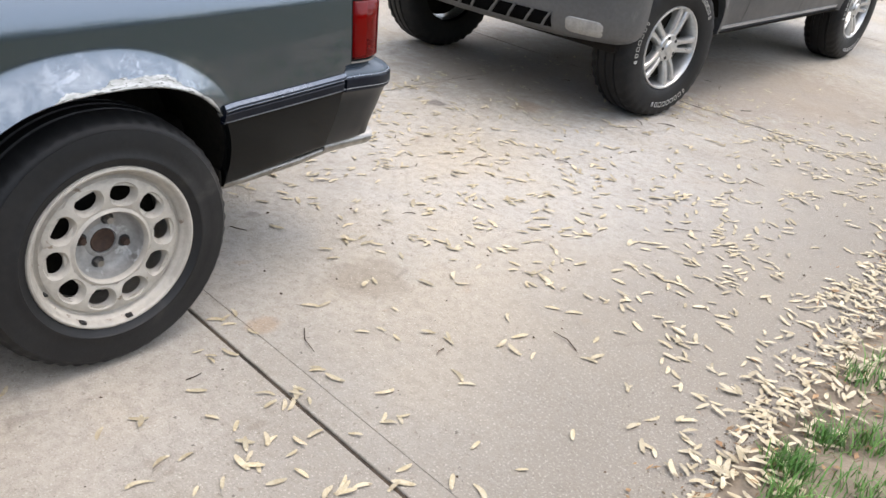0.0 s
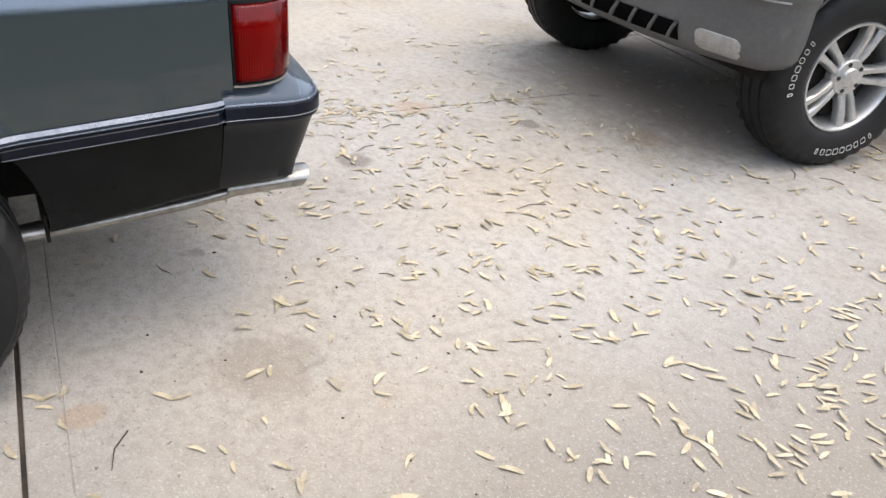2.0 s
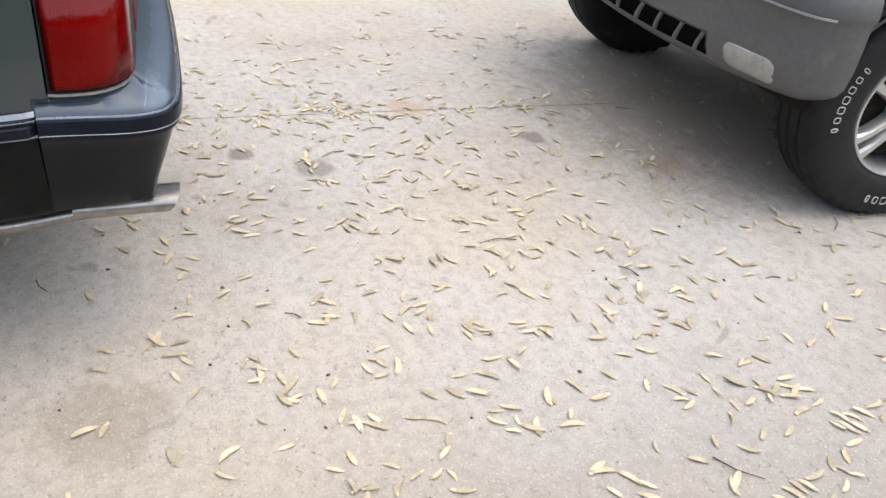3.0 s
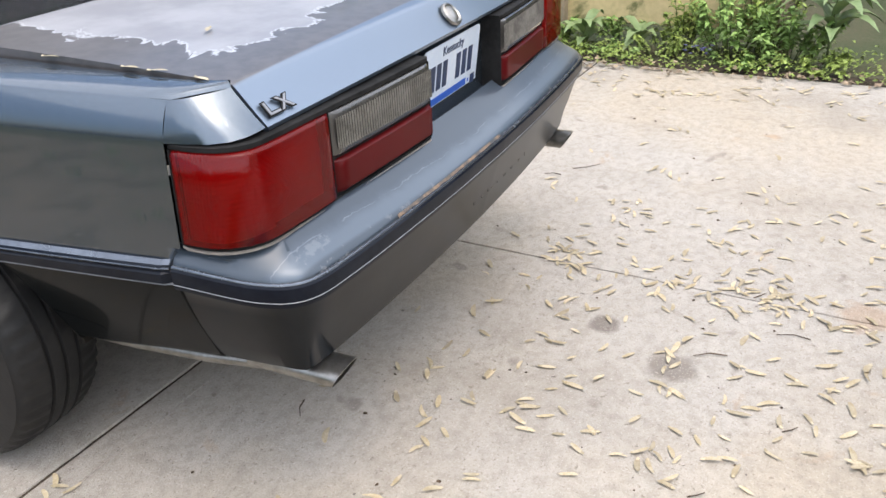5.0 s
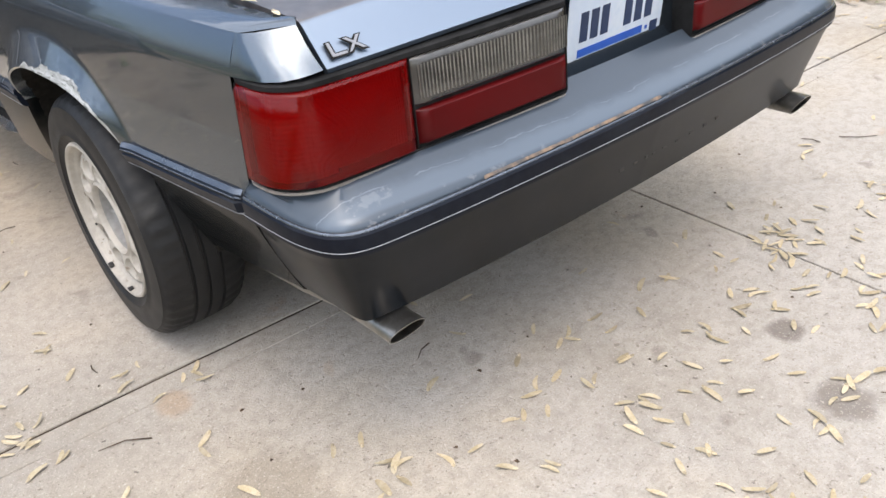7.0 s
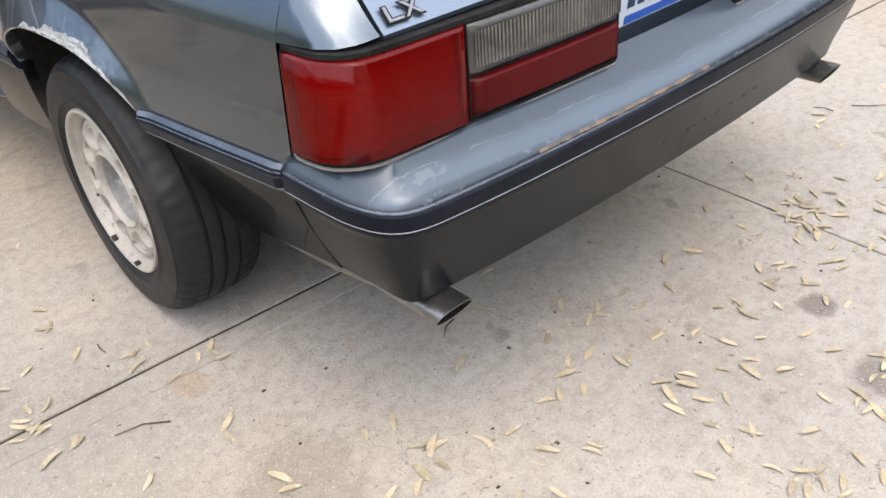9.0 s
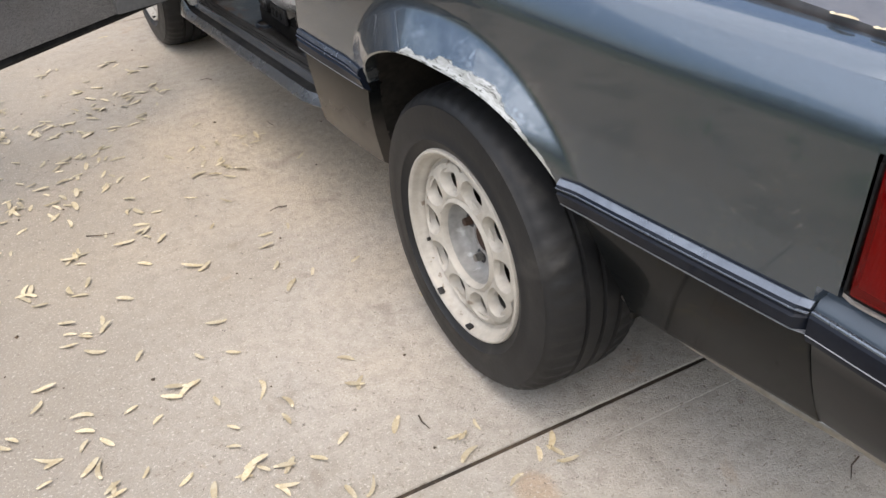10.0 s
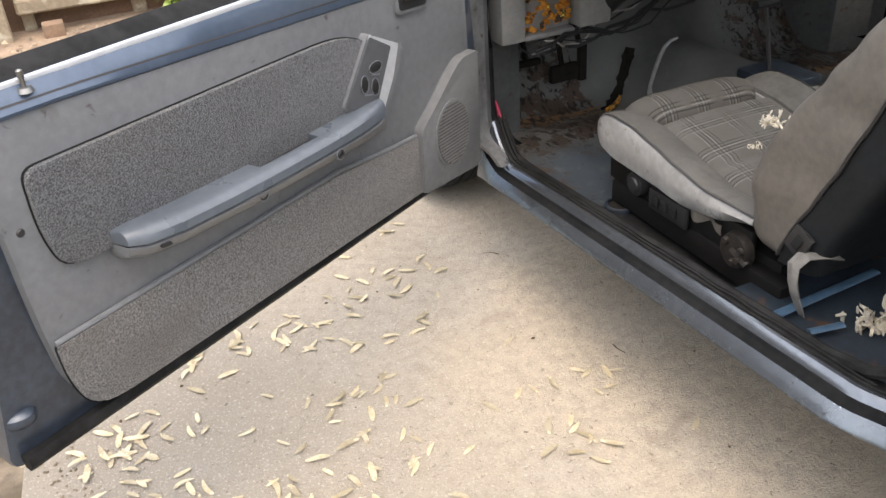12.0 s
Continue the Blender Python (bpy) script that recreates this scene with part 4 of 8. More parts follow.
# rear bumper cover
def bump_path(s):
    """s 0 at the left seam, 1 in the middle; returns x, y and the outward way."""
    pts = [(0.823, 1.5755), (0.818, 1.66), (0.806, 1.73), (0.782, 1.785), (0.742, 1.815), (0.66, 1.828), (0.50, 1.840), (0.25, 1.851), (0.0, 1.855)]
    ls = [0.0, 0.08, 0.155, 0.22, 0.27, 0.36, 0.53, 0.77, 1.0]
    return curve_at(pts, ls, s)


def bump_section(s):
    w = smooth01((s - 0.06) / 0.22)
    ledge = lerp(0.026, 0.105, w)
    zt = lerp(0.664, 0.688, w)
    low = lerp(0.405, 0.398, w)
    return [(-ledge - 0.03, zt - 0.02), (-ledge, zt), (-ledge * 0.5, lerp(0.650, 0.652, w)), (-0.018, lerp(0.640, 0.634, w)), (-0.007, 0.627), (-0.001, 0.618), (0.0, 0.608),
            (-0.003, 0.605), (-0.003, 0.580), (0.0, 0.577), (lerp(-0.010, -0.004, w), 0.566), (lerp(-0.020, -0.014, w), 0.54), (lerp(-0.0376, -0.030, w), 0.49), (lerp(-0.058, -0.048, w), 0.44), (lerp(-0.074, -0.058, w), low), (-0.082, low - 0.012), (-0.13, low - 0.005)]


def bump_point(u, off, z):
    s = 1 - abs(u)
    z += 0.0155 * (1 - smooth01(s / 0.24)) * smooth01((z - 0.53) / 0.03) * smooth01((0.66 - z) / 0.03)
    x, y, nv = bump_path(s)
    sg = 1 if u >= 0 else -1
    return (sg * (x + nv.x * off), y + nv.y * off, z)


US_B = [1 - k / 70 for k in range(141)]
bm = bmesh.new()
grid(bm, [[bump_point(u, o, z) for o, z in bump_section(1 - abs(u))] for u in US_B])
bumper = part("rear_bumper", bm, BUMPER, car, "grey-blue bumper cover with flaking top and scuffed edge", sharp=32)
for nm, sec, m_ in (("bumper_molding", [(-0.006, 0.6165), (0.003, 0.616), (0.0075, 0.609), (0.0075, 0.580), (0.004, 0.5705), (-0.006, 0.570)], NAVY),
                    ("silver_line", [(-0.006, 0.5830), (0.0076, 0.5830), (0.0086, 0.5820), (0.0076, 0.5810), (-0.006, 0.5810)], SILVER_LINE),
                    ("pale_edge", [(-0.006, 0.6178), (0.0030, 0.6174), (0.0046, 0.6150), (0.0050, 0.6132), (-0.006, 0.6130)], BEVEL_GLINT)):
    bm = bmesh.new()
    vs = grid(bm, [[bump_point(u, o, z) for o, z in sec] for u in US_B])
    bm.faces.new(vs[0])
    bm.faces.new(vs[-1][::-1])
    part(nm, bm, m_, bumper, sharp=30)
# worn orange-brown edge and a row of small slots
bm = bmesh.new()
grid(bm, [[bump_point(u, o, z) for o, z in ((-0.0025, 0.6242), (0.0012, 0.6195 + 0.003 * noise.noise((u * 40, 0, 0))))] for u in np.linspace(0.46, 0.02, 60)])
part("worn_edge", bm, mat("worn_primer", (0.25, 0.17, 0.11), (0.05, 0.055, 0.06), rough=0.6, coarse=26, fine=120), bumper, "primer showing through on the worn edge")
for k in range(9):
    u = 0.10 - 0.042 * k
    bm = bmesh.new()
    grid(bm, [[bump_point(u + d, -0.036 + 0.0012, 0.482 + dz) for d in (-0.006, 0.006)] for dz in (-0.011, 0.011)])
    thick(bm, 0.001)
    part("bumper_slot", bm, BLACK, bumper)

# tailpipes with slash-cut oval tips
for side in (1, -1):
    bm = bmesh.new()
    pts = [(side * 0.70, 1.12, 0.338), (side * 0.70, 1.3, 0.342), (side * 0.69, 1.5, 0.350), (side * 0.675, 1.66, 0.362)]
    tube(bm, pts, [0.030] * 4, 20, squash=0.62, cap=False)
    pipe = part("tailpipe", bm, CHROME, car, "stained chromed tailpipe with a slash-cut tip")
    bm = bmesh.new()
    rings = []
    for inner in (0, 1):
        r = 0.036 - 0.002 * inner
        for y in ((1.60, 1.64, 1.74, 1.80) if not inner else (1.80, 1.70)):
            ring = []
            for a in (2 * math.pi * k / 24 for k in range(24)):
                cut = 0.016 * math.sin(a) if y == 1.80 else 0
                ring.append((side * 0.672 + r * 1.15 * math.cos(a), y + cut, 0.366 + r * 0.74 * math.sin(a)))
            rings.append(ring)
    grid(bm, rings, wrap=True)
    part("tip", bm, CHROME, pipe)

# rest of the shell: floor underside, roof, glass, nose
bm = bmesh.new()
box(bm, -0.66, -2.4, 0.225, 0.66, 0.42, 0.262, 0.01)
part("underbody", bm, UNDER, car)
bm = bmesh.new()
box(bm, -0.58, 1.10, 0.36, 0.58, 1.68, 0.50, 0.03)
part("boot_floor", bm, UNDER, car)


# wheels: built at the hub, x outward, then set at the four corners
def polar(r, a, x):
    return Vector((x, r * math.cos(a), r * math.sin(a)))


def holed_disc(bm, n_holes, r0, r1, rc, ra, rb, x_of, depth, seg=20):
    """A ring from r0 to r1 with oval holes round radius rc, their walls sunk by depth."""
    half = math.pi / n_holes
    for h in range(n_holes):
        a0 = 2 * half * h
        rings = [[], [], [], []]
        for k in range(seg):
            ph = 2 * math.pi * k / seg
            hr, ht = rc + ra * math.sin(ph), rb / rc * math.cos(ph)
            ur, ut = math.sin(ph), math.cos(ph)
            t = 1e9
            if ur > 1e-6:
                t = min(t, (r1 - rc) / ur)
            if ur < -1e-6:
                t = min(t, (r0 - rc) / ur)
            if abs(ut) > 1e-6:
                t = min(t, half * rc / abs(ut))
            br, bt = rc + ur * t, ut * t / rc
            for ring, (r, a, x) in zip(rings, ((br, bt, x_of(br)), (lerp(br, hr, 0.8), lerp(bt, ht, 0.8), x_of(lerp(br, hr, 0.8))),
                                               (hr, ht, x_of(hr) - 0.004), (rc + (hr - rc) * 0.80, ht * 0.82, x_of(rc) - depth))):
                ring.append(polar(r, a0 + a, x))
        grid(bm, rings, wrap=True)
    bmesh.ops.remove_doubles(bm, verts=bm.verts[:], dist=2e-4)


def tyre_mesh(prof, n, notch=None, flat=None, cut=0.009):
    bm = bmesh.new()
    rings = []
    for i, (x, r) in enumerate(prof):
        ring = []
        for k in range(n):
            rr = r
            if notch and i in notch and (k + i) % 4 < 2:
                rr -= cut
            p = polar(rr, 2 * math.pi * k / n, x)
            if flat and p.z < -flat:
                p.z = -flat
            ring.append(p)
        rings.append(ring)
    grid(bm, rings, wrap=True)
    return bm


def car_wheel(parent):
    bm = bmesh.new()
    revolve(bm, [(-0.20, 0.195), (-0.19, 0.188), (-0.075, 0.186), (-0.046, 0.183), (-0.034, 0.184), (-0.024, 0.186), (-0.017, 0.1885), (-0.013, 0.193), (-0.008, 0.1965), (0.000, 0.1985), (0.005, 0.2015), (0.007, 0.2055), (0.0055, 0.210), (0.0, 0.2125), (-0.012, 0.2125)], 72)
    rim = part("wheel", bm, RIM, parent, "cast alloy wheel with ten oval holes, dull and chalky")
    bm = bmesh.new()
    holed_disc(bm, 10, 0.098, 0.1760, 0.1370, 0.0290, 0.0345, lambda r: -0.022 + 0.014 * math.sin(math.pi * min(1, max(0, (r - 0.092) / 0.088))) ** 0.6, 0.024)
    part("holed_face", bm, RIM, rim)
    bm = bmesh.new()
    revolve(bm, [(-0.0165, 0.158), (-0.0185, 0.168), (-0.0200, 0.1755), (-0.0255, 0.179), (-0.0275, 0.182), (-0.0255, 0.1862)], 72)
    part("rim_groove", bm, RIM, rim)
    bm = bmesh.new()
    revolve(bm, [(-0.0215, 0.116), (-0.018, 0.106), (-0.012, 0.0985), (-0.009, 0.0945), (-0.013, 0.091), (-0.024, 0.0888)], 48)
    part("hub_collar", bm, RIM, rim)
    bm = bmesh.new()
    revolve(bm, [(-0.024, 0.0888), (-0.040, 0.0865), (-0.052, 0.083), (-0.059, 0.077), (-0.062, 0.068), (-0.062, 0.045), (-0.058, 0.040), (-0.056, 0.034), (-0.066, 0.031)], 48)
    part("hub_bowl", bm, RIM_BARE, rim, "bare scratched hub recess")
    bm = bmesh.new()
    revolve(bm, [(-0.11, 0.034), (-0.064, 0.033), (-0.058, 0.030), (-0.064, 0.020), (-0.068, 0.001)], 24)
    part("axle_end", bm, RUST, rim, "rusty axle end")
    for k in range(4):
        a = radians(35 + 90 * k)
        bm = bmesh.new()
        tube(bm, [polar(0.057, a, -0.080), polar(0.057, a, -0.0605)], 0.0160, 16)
        part("lug_recess", bm, BLACK, rim)
        bm = bmesh.new()
        tube(bm, [polar(0.057, a, -0.0605), polar(0.057, a, -0.044)], [0.0110, 0.0090], 6)
        part("lug_nut", bm, RUST if k % 2 else CHROME, rim)
    bm = bmesh.new()
    revolve(bm, [(-0.15, 0.178), (-0.115, 0.175), (-0.112, 0.12), (-0.112, 0.03)], 32)
    part("brake_drum", bm, WELL, rim)
    for a_ in (200, 236):
        bm = bmesh.new()
        box(bm, -0.004, 0, 0, 0.010, 0.016, 0.007, 0.002, m=Matrix.Translation(polar(0.199, radians(a_), -0.002)) @ Matrix.Rotation(radians(a_ + 90), 4, 'X'))
        part("balance_weight", bm, BLACK, rim)
    bm = bmesh.new()
    tube(bm, [polar(0.186, radians(166), -0.03), polar(0.184, radians(166), -0.012)], 0.0040, 8)
    part("valve", bm, BLACK, rim)
    prof = [(-0.215, 0.200), (-0.224, 0.225), (-0.226, 0.262), (-0.221, 0.297), (-0.207, 0.317), (-0.185, 0.327), (-0.150, 0.330), (-0.147, 0.323), (-0.141, 0.323), (-0.138, 0.330), (-0.112, 0.331), (-0.109, 0.324), (-0.103, 0.324), (-0.100, 0.331),
            (-0.074, 0.330), (-0.071, 0.323), (-0.065, 0.323), (-0.062, 0.330), (-0.030, 0.327), (-0.012, 0.320), (-0.002, 0.310), (0.003, 0.302), (0.0055, 0.3015), (0.008, 0.285), (0.011, 0.262), (0.0095, 0.240), (0.012, 0.237), (0.0115, 0.232), (0.008, 0.230), (0.003, 0.216), (-0.004, 0.208)]
    part("tyre", tyre_mesh(prof, 208, notch=(4, 5, 18, 19), flat=0.3275, cut=0.0045), RUBBER, rim, "worn black tyre", sharp=50)
    return rim


HUB_Z = 0.328
w0 = car_wheel(car)
w0.matrix_basis = pose(0.878, 0.812, HUB_Z, 38, 0, 0)
for kid in [k for k in w0.children if k.name.startswith("tyre")]:
    kid.matrix_basis = pose(0, 0, 0, -38, 0, 0)


def copy_part(ob, parent, m):
    """The same meshes again under the same thing."""
    dup = new(ob.name.split(".")[0], ob.data)
    dup.parent, dup.matrix_basis = parent, m
    for k in ob.children:
        d2 = new(k.name.split(".")[0], k.data)
        d2.parent, d2.matrix_basis = dup, k.matrix_basis.copy()
    return dup


for x, y, spin, turn in ((0.878, -1.850, 38, 0), (-0.878, 0.812, -38, 180), (-0.878, -1.850, -38, 180)):
    copy_part(w0, car, pose(x, y, HUB_Z, spin, 0, turn))
bm = bmesh.new()
tube(bm, [(-0.7, 0.795, HUB_Z), (-0.12, 0.795, HUB_Z), (0.12, 0.795, HUB_Z), (0.7, 0.795, HUB_Z)], [0.04, 0.05, 0.05, 0.04], 12)
part("rear_axle", bm, UNDER, car)

# fenders, far door, nose
for side in (1, -1):
    side_panel("front_fender", -2.62, -1.262, AY - 2.650, side, "", ztop=lambda y: 0.90 + 0.03 * smooth01((y + 2.6) / 1.3))
    for y0, y1 in ((-2.55, -2.15), (-1.32, -1.27)):
        side_strip("side_molding", y0, y1, MOLD, NAVY, side, 8)
bm = bmesh.new()
grid(bm, [[(-half_width(y, z), y, z) for z in np.linspace(0.40, 0.938, 14)] for y in np.linspace(-1.256, 0.100, 12)])
thick(bm, 0.02)
fardoor = part("passenger_door", bm, PAINT, car, "closed grey-blue passenger door")
side_strip("side_molding", -1.25, 0.095, MOLD, NAVY, -1, 16, parent=fardoor)
bm = bmesh.new()
rows = []
for y in np.linspace(-2.70, -1.20, 14):
    rows.append([(u * (half_width(max(y, -2.6), 0.88) - 0.01), y, 0.905 + 0.03 * smooth01((y + 2.6) / 1.3) + 0.035 * (1 - u * u) - 0.06 * smooth01((-2.5 - y) / 0.25)) for u in np.linspace(-1, 1, 15)])
grid(bm, rows)
thick(bm, 0.02)
part("bonnet", bm, PAINT, car)
bm = bmesh.new()
grid(bm, [[(u * 0.80, -2.66 - o + 0.10 * u * u, z) for u in np.linspace(-1, 1, 15)] for o, z in ((0.0, 0.84), (0.04, 0.70), (0.07, 0.60), (0.07, 0.50), (0.02, 0.36), (-0.15, 0.28))])
thick(bm, 0.03)
part("front_bumper", bm, BUMPER, car)


# cabin top
STICK = (0.447, 0.0195, 0.987, 0.0080)


def strut(name, a, b, w, d, m_, parent=car):
    bm = bmesh.new()
    a, b = Vector(a), Vector(b)
    pts = []
    for p in (a, (a + b) / 2 + Vector((math.copysign(0.012, a.x), 0, 0)), b):
        pts.append([p + Vector((0, -w, 0)), p + Vector((0, w, 0)), p + Vector((-math.copysign(d, a.x), w, 0)), p + Vector((-math.copysign(d, a.x), -w, 0))])
    vs = grid(bm, pts, wrap=True)
    bm.faces.new(vs[0][::-1])
    bm.faces.new(vs[-1])
    return part(name, bm, m_, parent)


for sg in (1, -1):
    strut("front_pillar", (sg * 0.80, -1.10, 0.93), (sg * 0.60, -0.42, 1.29), 0.035, 0.05, PAINT)
    strut("door_pillar", (sg * 0.846, 0.088, 0.94), (sg * 0.665, -0.05, 1.30), 0.012, 0.04, TRIM)
    bm = bmesh.new()
    # the quarter sweeps up into the rear pillar
    rows = []
    for k in range(15):
        t = k / 14
        z = lerp(0.934, 1.31, t)
        ya, yb = 0.722 - 0.165 * t ** 0.8, lerp(1.12, 0.63, t ** 0.8)
        row = []
        for u in np.linspace(0, 1, 9):
            y = lerp(ya, yb, u)
            x = half_width(y, belt(y)) - 0.50 * (z - 0.934) - 0.02 * u * t
            row.append((sg * (x - 0.018 * max(0.0, u - 0.6) ** 2 / 0.16), y, z - 0.021 * max(0.0, min(1.0, (y - 0.1) / 1.5)) * (1 - t) + 0.004))
        rows.append([(row[0][0] - sg * 0.02, row[0][1] + 0.002, row[0][2])] + row + [(row[-1][0] - sg * 0.09, row[-1][1] + 0.015, row[-1][2])])
    grid(bm, rows)
    part("rear_pillar", bm, PAINT, car, sharp=60)
    bm = bmesh.new()
    grid(bm, [[(sg * lerp(0.842, 0.660, t), lerp(lerp(0.092, -0.045, t), lerp(0.705, 0.550, t), u), lerp(0.950, 1.30, t)) for u in np.linspace(0, 1, 8)] for t in np.linspace(0, 1, 8)])
    thick(bm, 0.004)
    win = part("quarter_window", bm, GLASS, car, "dark quarter window with a grey belt trim")
    win.visible_shadow = False
    bm = bmesh.new()
    rows = []
    for y in np.linspace(0.100, 0.724, 18):
        b = belt(y)
        x = half_width(y, b)
        rows.append([(sg * (x - 0.002), y, b - 0.001), (sg * (x + 0.003), y, b + 0.003), (sg * (x + 0.001), y, b + 0.011), (sg * (x - 0.005), y, b + 0.018), (sg * (x - 0.020), y, b + 0.020)])
    grid(bm, rows)
    thick(bm, 0.004)
    part("belt_trim", bm, TRIM, win, "grey rubber belt trim")
    bm = bmesh.new()
    rows = []
    for k in range(9):
        t = k / 8
        z, y = lerp(0.940, 1.30, t), 0.724 - 0.165 * t ** 0.8
        x = lerp(0.848, 0.664, t)
        rows.append([(sg * (x - 0.01), y + 0.001, z), (sg * (x + 0.002), y, z), (sg * (x + 0.001), y - 0.018, z), (sg * (x - 0.006), y - 0.030, z), (sg * (x - 0.012), y - 0.030, z)])
    grid(bm, rows)
    part("window_frame", bm, TRIM, win)
    if sg == 1:
        # white sticker, its writing as plain bars
        for k in range(7):
            bm = bmesh.new()
            y0 = STICK[0] + STICK[1] * k
            z0 = STICK[2]
            wd, ht = STICK[1] * 0.80, STICK[3]
            q = [(y0 + wd * u + 0.25 * ht * v, z0 + ht * v) for u, v in ((0, 0), (1, 0), (1, 1), (0, 1))]
            prism(bm, q, lambda u, v, w: Vector((lerp(0.842, 0.660, (v - 0.955) / 0.345) + 0.0015 + w, u, v)), 0.0006)
            part("sticker_bar", bm, mat("sticker_white", (0.75, 0.76, 0.76), rough=0.5) if k == 0 else bpy.data.materials["sticker_white"], win)
bm = bmesh.new()
grid(bm, [[(u * lerp(0.60, 0.655, smooth01((y + 0.5) / 0.5)), y, 1.30 + 0.035 * (1 - u * u) - 0.02 * abs(y) ** 2) for u in np.linspace(-1, 1, 13)] for y in np.linspace(-0.46, 0.58, 12)])
thick(bm, 0.03)
part("roof", bm, PAINT, car)
for nm, a, b in (("windscreen", (-1.12, 0.93, 0.74), (-0.46, 1.30, 0.58)), ("rear_window", (1.00, 0.945, 0.70), (0.58, 1.305, 0.62))):
    bm = bmesh.new()
    grid(bm, [[(u * lerp(a[2], b[2], t), lerp(a[0], b[0], t) + (0.05 if a[0] > 0 else -0.08) * (1 - u * u) * (1 - t), lerp(a[1], b[1], t)) for u in np.linspace(-1, 1, 13)] for t in np.linspace(0, 1, 8)])
    thick(bm, 0.005)
    part(nm, bm, CLEAR, car).visible_shadow = False
# rear parcel shelf and cowl close the cabin
for y0, y1, z, nm in ((0.55, 1.02, 0.925, "parcel_shelf"), (-1.25, -0.92, 0.915, "dash_top")):
    bm = bmesh.new()
    box(bm, -0.76, y0, z - 0.02, 0.76, y1, z, 0.006)
    part(nm, bm, BLACK, car)

# ---- door sill and opening ----
SILL_PAINT = mat("sill_paint", (0.190, 0.207, 0.230), (0.130, 0.142, 0.158), rough=0.22, metal=0.8, coarse=2, coat=0.5, spots=(((0.50, 0.52, 0.55), 60.0, 0.70, 0.74), ((0.05, 0.042, 0.036), 40.0, 0.66, 0.70)))
ROCKER = mat("rocker_paint", (0.142, 0.158, 0.176), (0.100, 0.111, 0.125), rough=0.26, metal=0.7, coarse=3, coat=0.5, spots=(((0.42, 0.44, 0.47), 55.0, 0.68, 0.73), ((0.055, 0.045, 0.038), 26.0, 0.64, 0.70)))
PILLAR = mat("dirty_pillar", (0.195, 0.200, 0.203), (0.110, 0.113, 0.115), rough=0.45, metal=0.2, coarse=9, spots=(((0.05, 0.042, 0.035), 30.0, 0.60, 0.68),))
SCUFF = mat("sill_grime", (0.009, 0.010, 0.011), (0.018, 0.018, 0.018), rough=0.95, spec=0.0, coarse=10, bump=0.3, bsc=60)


def sill_z(y):
    """Lower edge of the rocker, rising to the rear."""
    return 0.296 + 0.076 * (y + 1.1) / 1.2


def sill_loft(name, sec, m_, y0=-1.262, y1=0.1045, sharp=30, wob=0.0, seed=0.0):
    bm = bmesh.new()
    rows = []
    for y in np.linspace(y0, y1, 60):
        dz = wob * noise.noise((y * 17, seed, 0))
        dx = wob * noise.noise((y * 13, seed + 4, 0)) - 0.026 * smooth01((y + 0.02) / 0.12)
        # the front end sweeps up into the hinge pillar
        rise = 1.9 * max(0.0, (-1.15 - y) / 0.112) ** 2
        rows.append([(x + dx, y, sill_z(y) + h + dz + rise * max(0.0, h)) for x, h in sec])
    grid(bm, rows)
    return part(name, bm, m_, car, sharp=sharp)


sill_loft("rocker", [(0.740, -0.008), (0.862, -0.008), (0.876, -0.005), (0.8805, 0.000), (0.8790, 0.004), (0.8700, 0.0155), (0.8605, 0.0265)], ROCKER)
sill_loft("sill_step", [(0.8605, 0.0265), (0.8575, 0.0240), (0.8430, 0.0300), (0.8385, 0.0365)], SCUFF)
sill_loft("sill_top", [(0.8385, 0.0365), (0.834, 0.0440), (0.826, 0.0510), (0.819, 0.0520), (0.812, 0.047), (0.795, 0.045), (0.786, 0.025), (0.784, -0.02)], SILL_PAINT)
sill_loft("sill_trim", [(0.815, 0.049), (0.808, 0.0525), (0.796, 0.0510), (0.785, 0.052), (0.778, 0.045), (0.774, 0.012), (0.772, -0.02)], SEAL, y1=0.06, wob=0.001)
for x0, h0 in ((0.8145, 0.0530), (0.8040, 0.0540), (0.7930, 0.0535), (0.7825, 0.0515)):
    sill_loft("seal_rib", [(x0 + 0.0036, h0 - 0.004), (x0 + 0.0026, h0 + 0.0025), (x0 - 0.0020, h0 + 0.0030), (x0 - 0.0036, h0 - 0.004)], SEAL, y1=0.06 - 5 * (0.8145 - x0), wob=0.0030, seed=x0 * 90)


def door_edge():
    """The line of the door opening: up the hinge pillar, along the sill, up the lock pillar."""
    pts = [(0.800, -1.335, 0.95), (0.800, -1.345, 0.80), (0.798, -1.345, 0.62), (0.800, -1.335, 0.46), (0.800, -1.300, 0.378), (0.799, -1.22, 0.349)]
    pts += [(0.798, y, sill_z(y) + 0.050) for y in np.linspace(-1.1, -0.10, 9)]
    pts += [(0.798, -0.02, 0.427), (0.802, 0.04, 0.465), (0.808, 0.075, 0.54), (0.815, 0.085, 0.70), (0.812, 0.090, 0.85), (0.80, 0.10, 0.95)]
    return pts


bm = bmesh.new()
tube(bm, [(x - 0.010, y, z - 0.004 + 0.004 * noise.noise((y * 14, z * 9, 0))) for x, y, z in door_edge()], [0.0125 + 0.003 * noise.noise((y * 30, z * 20, 5)) for x, y, z in door_edge()], 8)
part("door_seal", bm, SEAL, car, "perished black rubber seal round the door opening")

